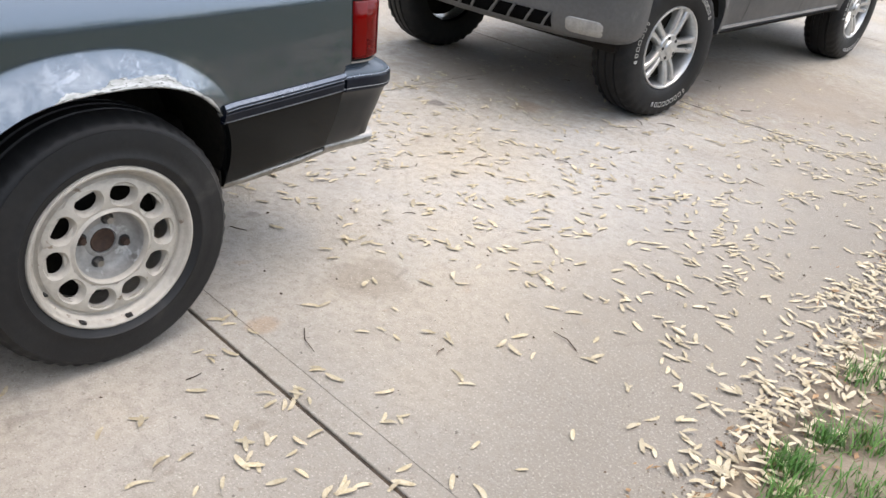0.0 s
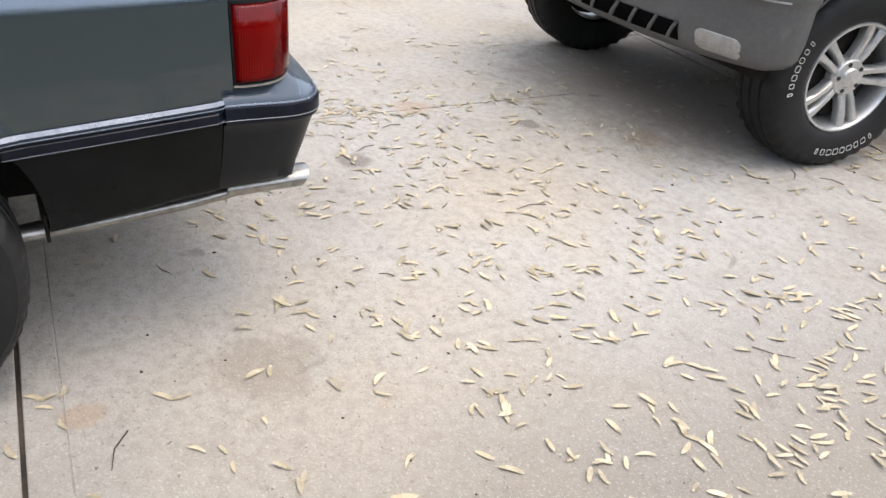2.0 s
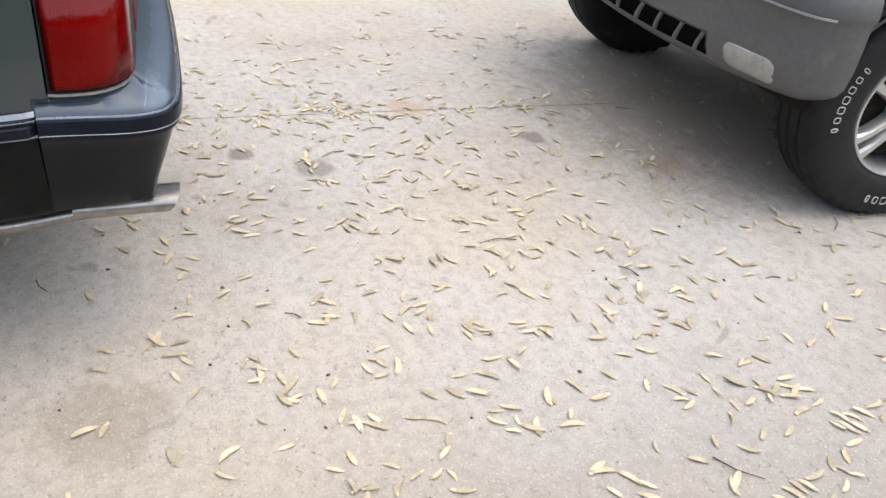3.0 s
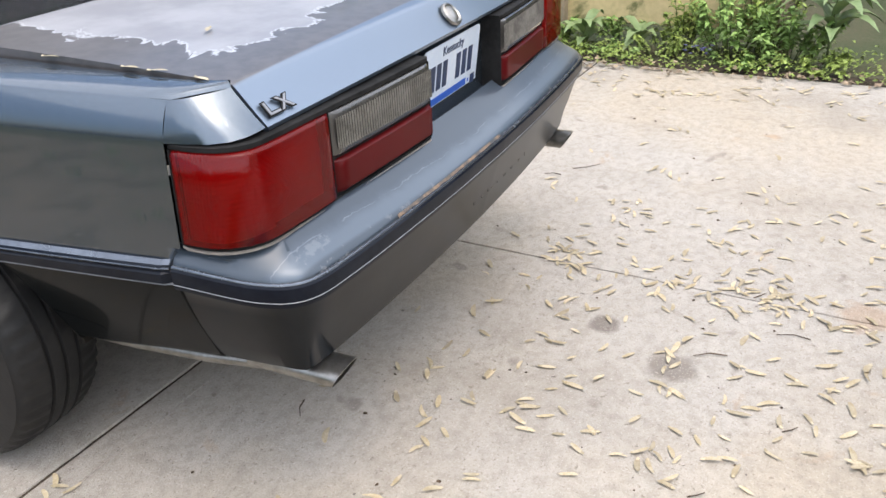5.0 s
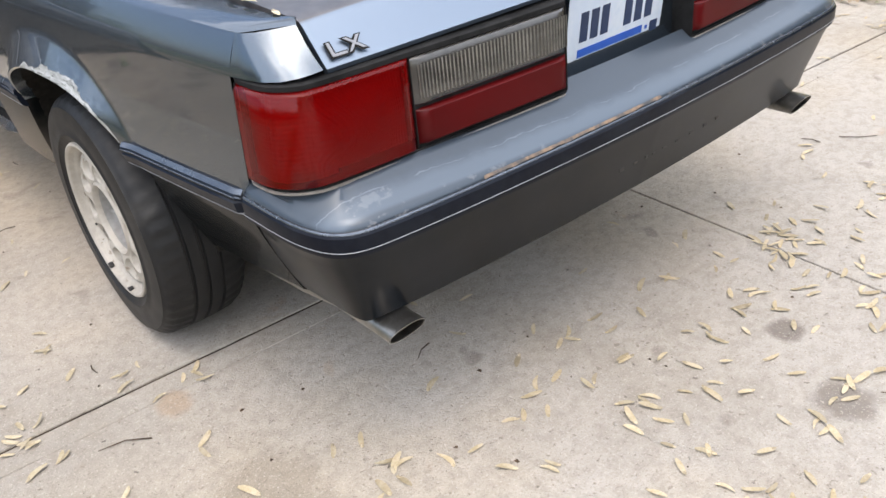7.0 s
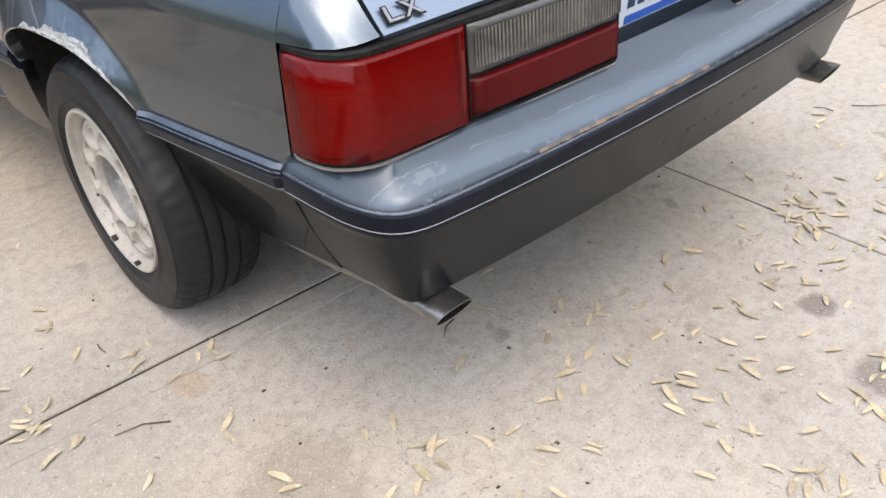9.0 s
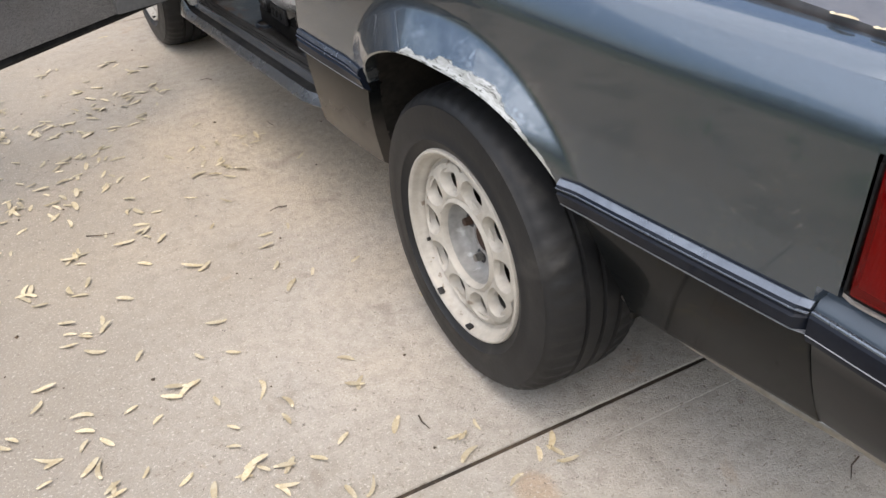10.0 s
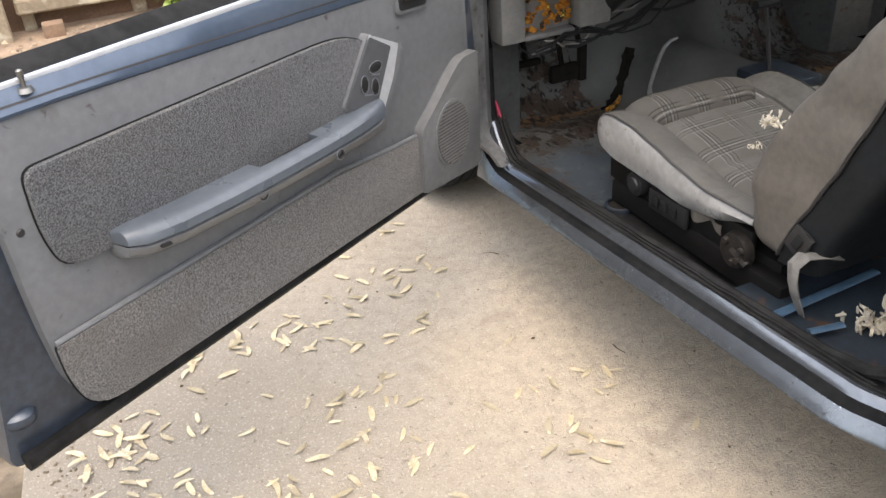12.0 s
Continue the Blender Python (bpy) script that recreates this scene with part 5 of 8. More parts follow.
# worn steel flange outside the seal, round the front corner of the opening
def flange(path, m_):
    bm = bmesh.new()
    rows = []
    for k, p in enumerate(path):
        a, b = Vector(path[max(0, k - 1)]), Vector(path[min(len(path) - 1, k + 1)])
        d = (b - a).normalized()
        n = Vector((0, d.z, -d.y))
        n = n if n.y + n.z < 0 else -n
        p = Vector(p)
        rows.append([p + n * q + Vector((x, 0, 0)) for q, x in ((0.006, -0.004), (0.014, 0.006), (0.030, 0.012), (0.046, 0.020), (0.050, 0.012))])
    grid(bm, rows)
    return part("pillar_flange", bm, m_, car, "grey worn steel flange round the door opening")


corner = door_edge()[:6]
flange([tuple(Vector(corner[int(q)]).lerp(Vector(corner[min(5, int(q) + 1)]), q % 1)) for q in np.linspace(0, 4.3, 26)], PILLAR)

# hinge pillar and lock pillar faces
bm = bmesh.new()
rows = []
for z in np.linspace(0.338, 0.935, 26):
    c = 0.10 * smooth01((0.46 - z) / 0.14) ** 2
    k = 0.045 * smooth01((0.425 - z) / 0.085)
    rows.append([(0.896 - k, -1.275 + c, z), (0.892 - k, -1.262 + c, z), (0.878 - k, -1.262 + c, z), (0.858 - k, -1.270 + c, z), (0.852 - k, -1.276 + c, z), (0.834 - k * 0.5, -1.280 + c, z), (0.826 - k * 0.4, -1.290 + c, z), (0.814 - k * 0.3, -1.300 + c, z), (0.806, -1.335 + c * 0.5, z), (0.770, -1.365, z), (0.768, -1.62, z)])
grid(bm, rows)
thick(bm, 0.004)
part("hinge_pillar", bm, PILLAR, car, "dirty grey hinge pillar with worn paint")
for z in (0.47, 0.80):
    bm = bmesh.new()
    box(bm, 0.885, -1.300, z - 0.03, 0.906, -1.250, z + 0.03, 0.006)
    part("door_hinge", bm, PILLAR, car)
bm = bmesh.new()
grid(bm, [[(half_width(0.105, z) - 0.004, 0.107, z), (half_width(0.105, z) - 0.03, 0.095, z), (0.815, 0.085, z), (0.785, 0.095, z), (0.78, 0.20, z)] for z in np.linspace(0.42, 0.945, 12)])
thick(bm, 0.004)
part("lock_pillar", bm, SILL_PAINT, car)

# ---- cabin inside ----
FLOORPAN = floorpan_mat()
VINYL = mat("grey_vinyl", (0.30, 0.295, 0.287), (0.20, 0.196, 0.190), rough=0.30, coat=0.5, coarse=7, bump=0.15, bsc=350)
VINYL_DARK = mat("seat_back_vinyl", (0.115, 0.101, 0.086), (0.080, 0.071, 0.061), rough=0.58, coarse=5, bump=0.2, bsc=300)
PLAID = plaid_mat()
BOLSTER_CLOTH = mat("bolster_cloth", (0.092, 0.088, 0.081), (0.066, 0.063, 0.058), rough=0.95, coarse=9, bump=0.4, bsc=450)

DASH = mat("grey_dash_plastic", (0.215, 0.209, 0.200), (0.165, 0.161, 0.154), rough=0.6, coarse=6)
FOAM = mat("torn_foam", (0.60, 0.56, 0.47), (0.44, 0.39, 0.30), rough=0.95, bump=0.9, bsc=70, dist=0.01)
ORANGE = mat("exposed_foam", (0.62, 0.27, 0.03), (0.40, 0.14, 0.02), rough=0.9, coarse=30, bump=0.9, bsc=60, dist=0.01, spots=(((0.05, 0.03, 0.02), 38.0, 0.52, 0.58), ((0.75, 0.62, 0.12), 45.0, 0.60, 0.64)))
BLUE_STEEL = mat("dark_blue_steel", (0.022, 0.032, 0.045), (0.012, 0.017, 0.024), rough=0.45, coarse=8, spots=(((0.07, 0.04, 0.025), 10.0, 0.60, 0.68),))
SEAT_STEEL = mat("seat_frame_black", (0.006, 0.006, 0.006), (0.011, 0.010, 0.009), rough=0.6, spec=0.2)
RECLINER = mat("recliner_rust", (0.022, 0.016, 0.012), (0.009, 0.008, 0.007), rough=0.6, coarse=30, bump=0.5, bsc=90)
WIRE = mat("wire_black", (0.015, 0.015, 0.015), rough=0.5)
RED_WIRE = mat("red_strap", (0.50, 0.05, 0.10), (0.30, 0.02, 0.05), rough=0.5)

def floor_z(x, y):
    ax = abs(x)
    z = 0.298 + 0.015 * noise.noise((x * 7, y * 7, 0))
    z += 0.16 * smooth01((0.26 - ax) / 0.24)
    z += 0.75 * smooth01((-1.52 - y) / 0.5) * (0.9 if ax > 0.1 else 0.7)
    z += 0.10 * smooth01((y - 0.05) / 0.06)
    return z + 0.012 * smooth01(math.sin(x * 34) * 2) * smooth01((ax - 0.3) / 0.05) * smooth01((y + 1.3) / 0.1)


bm = bmesh.new()
rows = []
for y in np.linspace(-1.74, 0.30, 60):
    rows.append([(x, y, floor_z(x, y)) for x in np.linspace(-0.776, 0.776, 61)])
grid(bm, rows)
KICK = mat("kick_panel_steel", (0.115, 0.118, 0.115), (0.080, 0.083, 0.082), rough=0.4, coarse=7, spots=(((0.07, 0.055, 0.045), 34.0, 0.62, 0.68),))
floor_bm = bm
for sg in (1, -1):
    bm = bmesh.new()
    grid(bm, [[(sg * x, y, z) for x, y in ((0.778, -1.36), (0.765, -1.405), (0.72, -1.425), (0.64, -1.45), (0.615, -1.50), (0.61, -2.0))] for z in np.linspace(0.28, 0.86, 8)])
    thick(bm, 0.006)
    part("kick_panel", bm, KICK, car, "painted steel wall beside the footwell")
bm = bmesh.new()
grid(bm, [[(x, -1.735 + 0.12 * smooth01((z - 0.6) / 0.3), z) for x in np.linspace(-0.77, 0.77, 16)] for z in np.linspace(0.40, 0.87, 10)])
thick(bm, 0.006)
part("firewall", bm, KICK, car, "painted steel firewall")
bm = floor_bm
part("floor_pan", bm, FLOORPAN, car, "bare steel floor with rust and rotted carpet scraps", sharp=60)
for sg in (1, -1):
    bm = bmesh.new()
    grid(bm, [[(sg * 0.765, 0.10 + (0.26 + 0.64 * smooth01((z - 0.70) / 0.10)) * t, z) for t in np.linspace(0, 1, 8)] for z in np.linspace(0.30, 0.93, 14)])
    thick(bm, 0.01)
    part("inner_quarter", bm, BLUE_STEEL, car)
bm = bmesh.new()
grid(bm, [[(x, 0.42 + 0.5 * t, 0.38 + 0.55 * t) for x in np.linspace(-0.56, 0.56, 10)] for t in np.linspace(0, 1, 6)])
thick(bm, 0.02)
part("rear_bulkhead", bm, BLUE_STEEL, car)
# pale brace and loose blue struts behind the seat
for a, b, w in (((0.740, -0.272, 0.362), (0.470, -0.276, 0.372), 0.011), ((0.722, -0.202, 0.362), (0.655, -0.184, 0.366), 0.009)):
    bm = bmesh.new()
    tube(bm, [a, b], w, 8, squash=0.4)
    part("floor_brace", bm, mat("bright_blue_paint", (0.060, 0.112, 0.175), (0.040, 0.075, 0.12), rough=0.4) if w > 0.01 else bpy.data.materials["bright_blue_paint"], car, "bright blue painted strut on the floor")
bm = bmesh.new()
grid(bm, [[(x, y, 0.347 + 0.004 * noise.noise((x * 9, y * 9, 2))) for x in np.linspace(0.24, 0.776, 12)] for y in np.linspace(-0.40, 0.10, 12)])
thick(bm, 0.004)
part("rear_floor", bm, BLUE_STEEL, car, "dark blue steel rear floor")


def cushion(bm, cx, cy, cz, sx, sy, sz, p=3.2, nx=18, ny=18, dent=0.0, m=None):
    """A soft block: a superellipsoid with a slightly sunken, uneven skin."""
    rings = []
    for i in range(ny + 1):
        v = -math.pi / 2 + math.pi * i / ny
        ring = []
        for k in range(nx * 2):
            u = math.pi * k / nx
            e = 2 / p
            f = lambda a: math.copysign(abs(a) ** e, a)
            c = Vector((sx * f(math.cos(v)) * f(math.cos(u)), sy * f(math.cos(v)) * f(math.sin(u)), sz * f(math.sin(v))))
            if c.z > 0:
                c.z -= dent * max(0, 1 - (c.x / sx) ** 2) * max(0, 1 - (c.y / sy) ** 2)
            c += Vector((cx, cy, cz))
            c += 0.004 * noise.noise_vector(c * 9.0)
            ring.append(m @ c if m is not None else c)
        rings.append(ring)
    vs = grid(bm, rings, wrap=True)
    bmesh.ops.remove_doubles(bm, verts=bm.verts[:], dist=1e-4)
    return bm


def profile_at(pts, t):
    """Smooth height along a list of (place, height)."""
    for (a, ha), (b, hb) in zip(pts, pts[1:]):
        if t <= b:
            return lerp(ha, hb, smooth01((t - a) / (b - a)) * 0.4 + 0.6 * max(0.0, (t - a) / (b - a)))
    return pts[-1][1]


SEAM = [(-0.96, 0.520), (-0.92, 0.546), (-0.88, 0.556), (-0.80, 0.553), (-0.72, 0.537), (-0.64, 0.516), (-0.54, 0.498), (-0.40, 0.500)]
HEM = [(-0.96, 0.480), (-0.93, 0.452), (-0.87, 0.438), (-0.72, 0.434), (-0.62, 0.424), (-0.53, 0.436), (-0.44, 0.466), (-0.40, 0.475)]
BACK_FRONT = [(0.440, -0.330), (0.452, -0.372), (0.490, -0.412), (0.576, -0.427), (0.656, -0.408), (0.743, -0.356), (0.824, -0.297), (0.893, -0.248), (1.00, -0.172), (1.12, -0.090), (1.16, -0.05)]
BACK_PIPE = [(0.440, -0.318), (0.474, -0.312), (0.530, -0.290), (0.617, -0.245), (0.705, -0.203), (0.820, -0.155), (1.00, -0.075), (1.16, 0.0)]


def seat_loft(sections):
    bm = bmesh.new()
    vs = grid(bm, sections, wrap=True)
    bm.faces.new(vs[0][::-1])
    bm.faces.new(vs[-1])
    for v in bm.verts:
        v.co += 0.0022 * noise.noise_vector(v.co * 16.0)
    return bm


def seat(x0, label):
    th = thing("car_seat", Matrix.Translation(Vector((CX + x0, 0, 0))), label, "car seat", "front seats")
    ys = np.linspace(-0.955, -0.40, 30)
    # plaid middle, sunk between the bolsters and crossed by sewn tucks
    rows = []
    for y in np.linspace(-0.855, -0.36, 46):
        zs = profile_at(SEAM, y)
        tuck = 0.010 * max(0.0, 1 - abs((y + 0.62) / 0.016)) 
        edge = 0.027 * smooth01((-0.795 - y) / 0.05)
        rows.append([(-0.17, y, 0.44)] + [(x, y, zs - 0.020 + 0.012 * (1 - (x / 0.17) ** 4) - 0.030 * max(0.0, abs(x) / 0.17 - 0.9) * 10 * 0.4 - tuck - edge) for x in np.linspace(-0.17, 0.17, 25)] + [(0.17, y, 0.44)])
    cush = part("cushion", seat_loft(rows), PLAID, th, "plaid grey cloth seat cushion, stained")
    rows = []
    for u in np.linspace(-1, 1, 25):
        r = 0.052 * (1 - 0.55 * abs(u) ** 8)
        rows.append([(0.188 * u, -0.905 + 1.25 * r * math.cos(a), 0.508 + 0.004 * (1 - u * u) + r * math.sin(a) * (1.0 if math.sin(a) > 0 else 1.3)) for a in (2 * math.pi * k / 20 for k in range(20))])
    part("thigh_pad", seat_loft(rows), PLAID, cush)
    for sg in (1, -1):
        rows, cloth, seam_line = [], [], []
        for y in ys:
            zs, zb = profile_at(SEAM, y), profile_at(HEM, y)
            k = smooth01((y + 0.975) / 0.05)
            o = 0.222 + 0.044 * k - 0.006 * smooth01((y + 0.75) / 0.3)
            i = 0.160 + 0.015 * (1 - k)
            mid = lerp(zb, zs, 0.55)
            rows.append([(sg * x, y, z) for x, z in ((i, zb), (o - 0.020, zb), (o - 0.006, zb + 0.012), (o + 0.001, mid), (o - 0.001, zs - 0.014), (o - 0.006, zs - 0.004), (o - 0.012, zs - 0.001), (i + 0.02, zs - 0.016), (i, zs - 0.030))])
            cloth.append([(sg * x, y, z) for x, z in ((o - 0.009, zs - 0.004), (o - 0.012, zs + 0.002), (lerp(o, i, 0.45), zs + 0.001), (i + 0.022, zs - 0.008), (i + 0.006, zs - 0.018), (i + 0.002, zs - 0.034), (lerp(o, i, 0.5), zs - 0.03))])
            seam_line.append((sg * (o - 0.006), y, zs + 0.0008))
        part("bolster", seat_loft(rows), VINYL, cush, "shiny grey vinyl side bolster")
        part("bolster_cloth", seat_loft(cloth), BOLSTER_CLOTH, cush, "worn plain grey cloth on the bolster top")
        bm = bmesh.new()
        tube(bm, seam_line, 0.0017, 6)
        part("seam_piping", bm, BLACK, cush)
        bm = bmesh.new()
        box(bm, sg * 0.222 - 0.008, -0.92, 0.372, sg * 0.222 + 0.008, -0.42, 0.450, 0.006)
        part("seat_frame", bm, SEAT_STEEL, th)
        bm = bmesh.new()
        tube(bm, [(sg * 0.228, -0.790, 0.410), (sg * 0.252, -0.790, 0.408)], [0.033, 0.029], 18)
        tube(bm, [(sg * 0.252, -0.790, 0.408), (sg * 0.258, -0.790, 0.408)], [0.020, 0.017], 12)
        part("adjuster_knob", bm, BLACK, th)
        bm = bmesh.new()
        box(bm, sg * 0.238, -0.735, 0.372, sg * 0.250, -0.600, 0.425, 0.005)
        panel = part("power_switch", bm, BLACK, th)
        for q in (-0.705, -0.675, -0.640):
            bm = bmesh.new()
            box(bm, sg * 0.250, q - 0.010, 0.388, sg * 0.256, q + 0.010, 0.412, 0.002)
            part("switch_key", bm, TRIM, panel)
    # loose backrest cover, creased, piped along its rear edge
    rows = []
    for z in np.linspace(0.440, 1.16, 60):
        yf, yp = profile_at(BACK_FRONT, z), profile_at(BACK_PIPE, z)
        e = smooth01((z - 0.425) / 0.05) * (1 - 0.35 * smooth01((z - 1.05) / 0.11))
        hw_ = 0.215 + 0.056 * e
        sec = rounded([(-hw_, yp), (-hw_ + 0.004, yf), (hw_ - 0.004, yf), (hw_, yp)], [0.006, 0.050, 0.050, 0.006], 5)
        row = []
        for x, y in sec:
            w = math.sin(42 * (z + 0.55 * y) + 3.5 * noise.noise((x * 4, y * 7, z * 5))) * (0.3 + noise.noise((x * 3, y * 9, z * 4)))
            row.append((x + math.copysign(0.006, x) * w * smooth01((abs(x) - 0.2) / 0.05), y, z))
        rows.append(row)
    back = part("backrest", seat_loft(rows), VINYL_DARK, th, "brown-grey vinyl backrest, sagging and creased")
    bm = bmesh.new()
    grid(bm, [[(x, profile_at(BACK_FRONT, z) - 0.006 - 0.010 * (1 - (x / 0.17) ** 4), z) for x in np.linspace(-0.17, 0.17, 12)] for z in np.linspace(0.50, 1.10, 24)])
    thick(bm, 0.012)
    part("back_cloth", bm, PLAID, back)
    rows = []
    for z in np.linspace(0.455, 1.15, 24):
        yp = profile_at(BACK_PIPE, z)
        hw_ = 0.270 - 0.03 * smooth01((z - 1.05) / 0.1)
        rows.append([(x, y, z) for x, y in rounded([(-hw_, yp + 0.001), (hw_, yp + 0.001), (hw_ - 0.012, yp + 0.085), (-hw_ + 0.012, yp + 0.085)], [0.004, 0.004, 0.03, 0.03], 4)])
    part("back_shell", seat_loft(rows), mat("dark_back_shell", (0.010, 0.012, 0.014), (0.006, 0.007, 0.008), rough=0.6, spec=0.25), back, "dark smooth back panel of the seat")
    for sg in (1, -1):
        bm = bmesh.new()
        tube(bm, [(sg * 0.2725, profile_at(BACK_PIPE, z) - 0.001, z) for z in np.linspace(0.47, 1.06, 20)], 0.0034, 6)
        part("piping", bm, BLACK, back)
    tilt = Matrix.Translation((0.272, -0.268, 0.520)) @ Matrix.Rotation(radians(-25), 4, 'X')
    bm = bmesh.new()
    box(bm, -0.006, -0.023, -0.028, 0.004, 0.023, 0.028, 0.002, m=tilt)
    latch = part("recline_latch", bm, BLACK, back)
    bm = bmesh.new()
    box(bm, 0.004, -0.009, -0.014, 0.008, 0.009, 0.014, 0.002, m=tilt)
    part("latch_key", bm, TRIM, latch)
    for sg in (1, -1):
        bm = bmesh.new()
        box(bm, sg * 0.215 - 0.022, -0.90, 0.315, sg * 0.215 + 0.022, -0.32, 0.372, 0.006)
        part("seat_rail", bm, SEAT_STEEL, th)
        bm = bmesh.new()
        tube(bm, [(sg * 0.228, -0.450, 0.398), (sg * 0.250, -0.450, 0.398)], [0.042, 0.038], 20)
        for by, bz in ((-0.470, 0.416), (-0.430, 0.386), (-0.445, 0.374), (-0.425, 0.410)):
            tube(bm, [(sg * 0.250, by, bz), (sg * 0.259, by, bz)], [0.009, 0.007], 8)
        tube(bm, [(sg * 0.240, -0.455, 0.398), (sg * 0.244, -0.41, 0.380)], [0.014, 0.010], 8)
        part("recliner_gear", bm, RECLINER, th, "rusty recliner gear")
        bm = bmesh.new()
        grid(bm, [[(sg * (0.238 + 0.006 * math.sin(q * 9)), lerp(-0.60, -0.50, q), lerp(zt_, zt_ - 0.018 - 0.010 * math.sin(q * 7), v)) for q in np.linspace(0, 1, 12)] for v, zt_ in ((0.0, 0.432), (0.5, 0.432), (1.0, 0.432))])
        thick(bm, 0.003)
        part("torn_flap", bm, VINYL_DARK, cush)
    bm = bmesh.new()
    box(bm, -0.20, -0.93, 0.35, 0.20, -0.36, 0.395, 0.02)
    part("seat_pan", bm, SEAT_STEEL, th)
    return th


s1 = seat(0.44, "grey plaid driver's seat with torn seams, bolted to the bare floor")
copy_thing(s1, Matrix.Translation(Vector((CX - 0.44, 0, 0))))


def scrap(name, centre, size, n, seed, material, label, category, flat=0.5):
    """A ragged clump of torn tufts."""
    r = random.Random(seed)
    bm = bmesh.new()
    for k in range(n):
        c = Vector(centre) + Vector((r.gauss(0, size * 0.45), r.gauss(0, size * 0.45), abs(r.gauss(0, size * 0.3 * flat)) + size * 0.12))
        s = size * r.uniform(0.10, 0.24)
        got = bmesh.ops.create_icosphere(bm, subdivisions=1, radius=s)
        rot = Euler((r.uniform(0, 3), r.uniform(0, 3), r.uniform(0, 3))).to_matrix()
        for v in got["verts"]:
            v.co = c + rot @ Vector((v.co.x * 2.0, v.co.y * 0.45, v.co.z * 0.6)) * (0.7 + 0.6 * abs(noise.noise(v.co * 60 + c * 5)))
    return tagged(part(name, bm, material), label, category)


scrap("foam_scrap", (CX + 0.600, -0.165, 0.352), 0.048, 60, 3, FOAM, "yellowed scrap of torn seat foam on the floor", "foam")
scrap("seat_stuffing", (CX + 0.690, -0.392, 0.700), 0.026, 46, 4, FOAM, "white stuffing bursting from the torn seat seam", "foam", 1.0)
scrap("seat_stuffing", (CX + 0.690, -0.428, 0.640), 0.014, 24, 9, FOAM, "white stuffing bursting from the torn seat seam", "foam", 1.0)

# frayed strap that hangs by the seat
bm = bmesh.new()
rows = []
for k, p in enumerate([(0.66, -0.225, 0.498), (0.69, -0.235, 0.504), (0.720, -0.245, 0.505), (0.737, -0.25, 0.487), (0.739, -0.245, 0.455), (0.733, -0.24, 0.425), (0.722, -0.235, 0.395), (0.71, -0.235, 0.372)]):
    w = 0.019 * (1 - 0.09 * k) + 0.004 * noise.noise((k * 1.7, 3, 1))
    rows.append([(p[0] + CX, p[1] - w, p[2]), (p[0] + CX + 0.004, p[1], p[2] + 0.006), (p[0] + CX, p[1] + w, p[2])])
grid(bm, rows)
thick(bm, 0.003)
tagged(part("seat_belt_strap", bm, mat("frayed_webbing", (0.16, 0.153, 0.142), (0.08, 0.076, 0.07), rough=0.9, bump=0.5, bsc=200)), "frayed grey seat belt webbing hanging by the seat", "strap")

# dash, column, wheel, pedals, wiring
bm = bmesh.new()
box(bm, -0.76, -1.42, 0.800, 0.76, -1.12, 0.915, 0.03)
dash = part("dashboard", bm, DASH, car, "grey dashboard with the lower covers missing")
for x0, x1, y0, y1, z0, z1 in ((0.700, 0.775, -1.37, -1.285, 0.630, 0.81), (0.430, 0.535, -1.37, -1.275, 0.640, 0.81), (0.535, 0.700, -1.37, -1.325, 0.630, 0.81), (0.535, 0.70, -1.345, -1.295, 0.625, 0.643)):
    bm = bmesh.new()
    box(bm, x0, y0, z0, x1, y1, z1, 0.012)
    part("knee_panel", bm, DASH, dash)
bm = bmesh.new()
for k in range(110):
    r = random.Random(k + 40)
    got = bmesh.ops.create_icosphere(bm, subdivisions=1, radius=r.uniform(0.006, 0.012))
    c = Vector((r.uniform(0.545, 0.690), r.uniform(-1.325, -1.310), r.uniform(0.650, 0.765)))
    for v in got["verts"]:
        v.co = c + v.co * (0.7 + 0.6 * abs(noise.noise(v.co * 80 + c * 9)))
part("exposed_padding", bm, ORANGE, dash, "orange padding and wiring showing through the missing cover")
bm = bmesh.new()
tube(bm, [(0.42, -1.36, 0.66), (0.42, -1.12, 0.83)], [0.038, 0.034], 14)
part("steering_column", bm, BLACK, car)
for x, y, z, w, h in ((0.417, -1.545, 0.411, 0.050, 0.028), (0.343, -1.555, 0.430, 0.014, 0.062), (0.530, -1.58, 0.455, 0.045, 0.010)):
    bm = bmesh.new()
    box(bm, x - w, y - 0.01, z - h, x + w, y + 0.012, z + h, 0.006, m=None)
    tube(bm, [(x, y - 0.01, z + h * 0.5), (x, y - 0.08, z + 0.22), (x, y - 0.04, z + 0.36)], 0.009, 8)
    part("pedal", bm, UNDER, car, "worn steel foot pedal")
rw = random.Random(11)
for k in range(8):
    bm = bmesh.new()
    x0, x1 = rw.uniform(0.55, 0.76), rw.uniform(-0.05, 0.30)
    pts = []
    for j in range(12):
        t = j / 11
        pts.append((lerp(x0, x1, t), -1.27 - 0.06 * t + rw.uniform(-0.012, 0.012), 0.615 + 0.07 * t + 0.02 * math.sin(t * 9 + k) - 0.03 * math.sin(math.pi * t) + rw.uniform(-0.006, 0.006)))
    tube(bm, pts, rw.choice((0.002, 0.003, 0.005)), 6)
    part("wire", bm, [WIRE, WIRE, mat("wire_grey", (0.35, 0.33, 0.30), rough=0.5) if k == 2 else WIRE][k % 3], dash)
bm = bmesh.new()
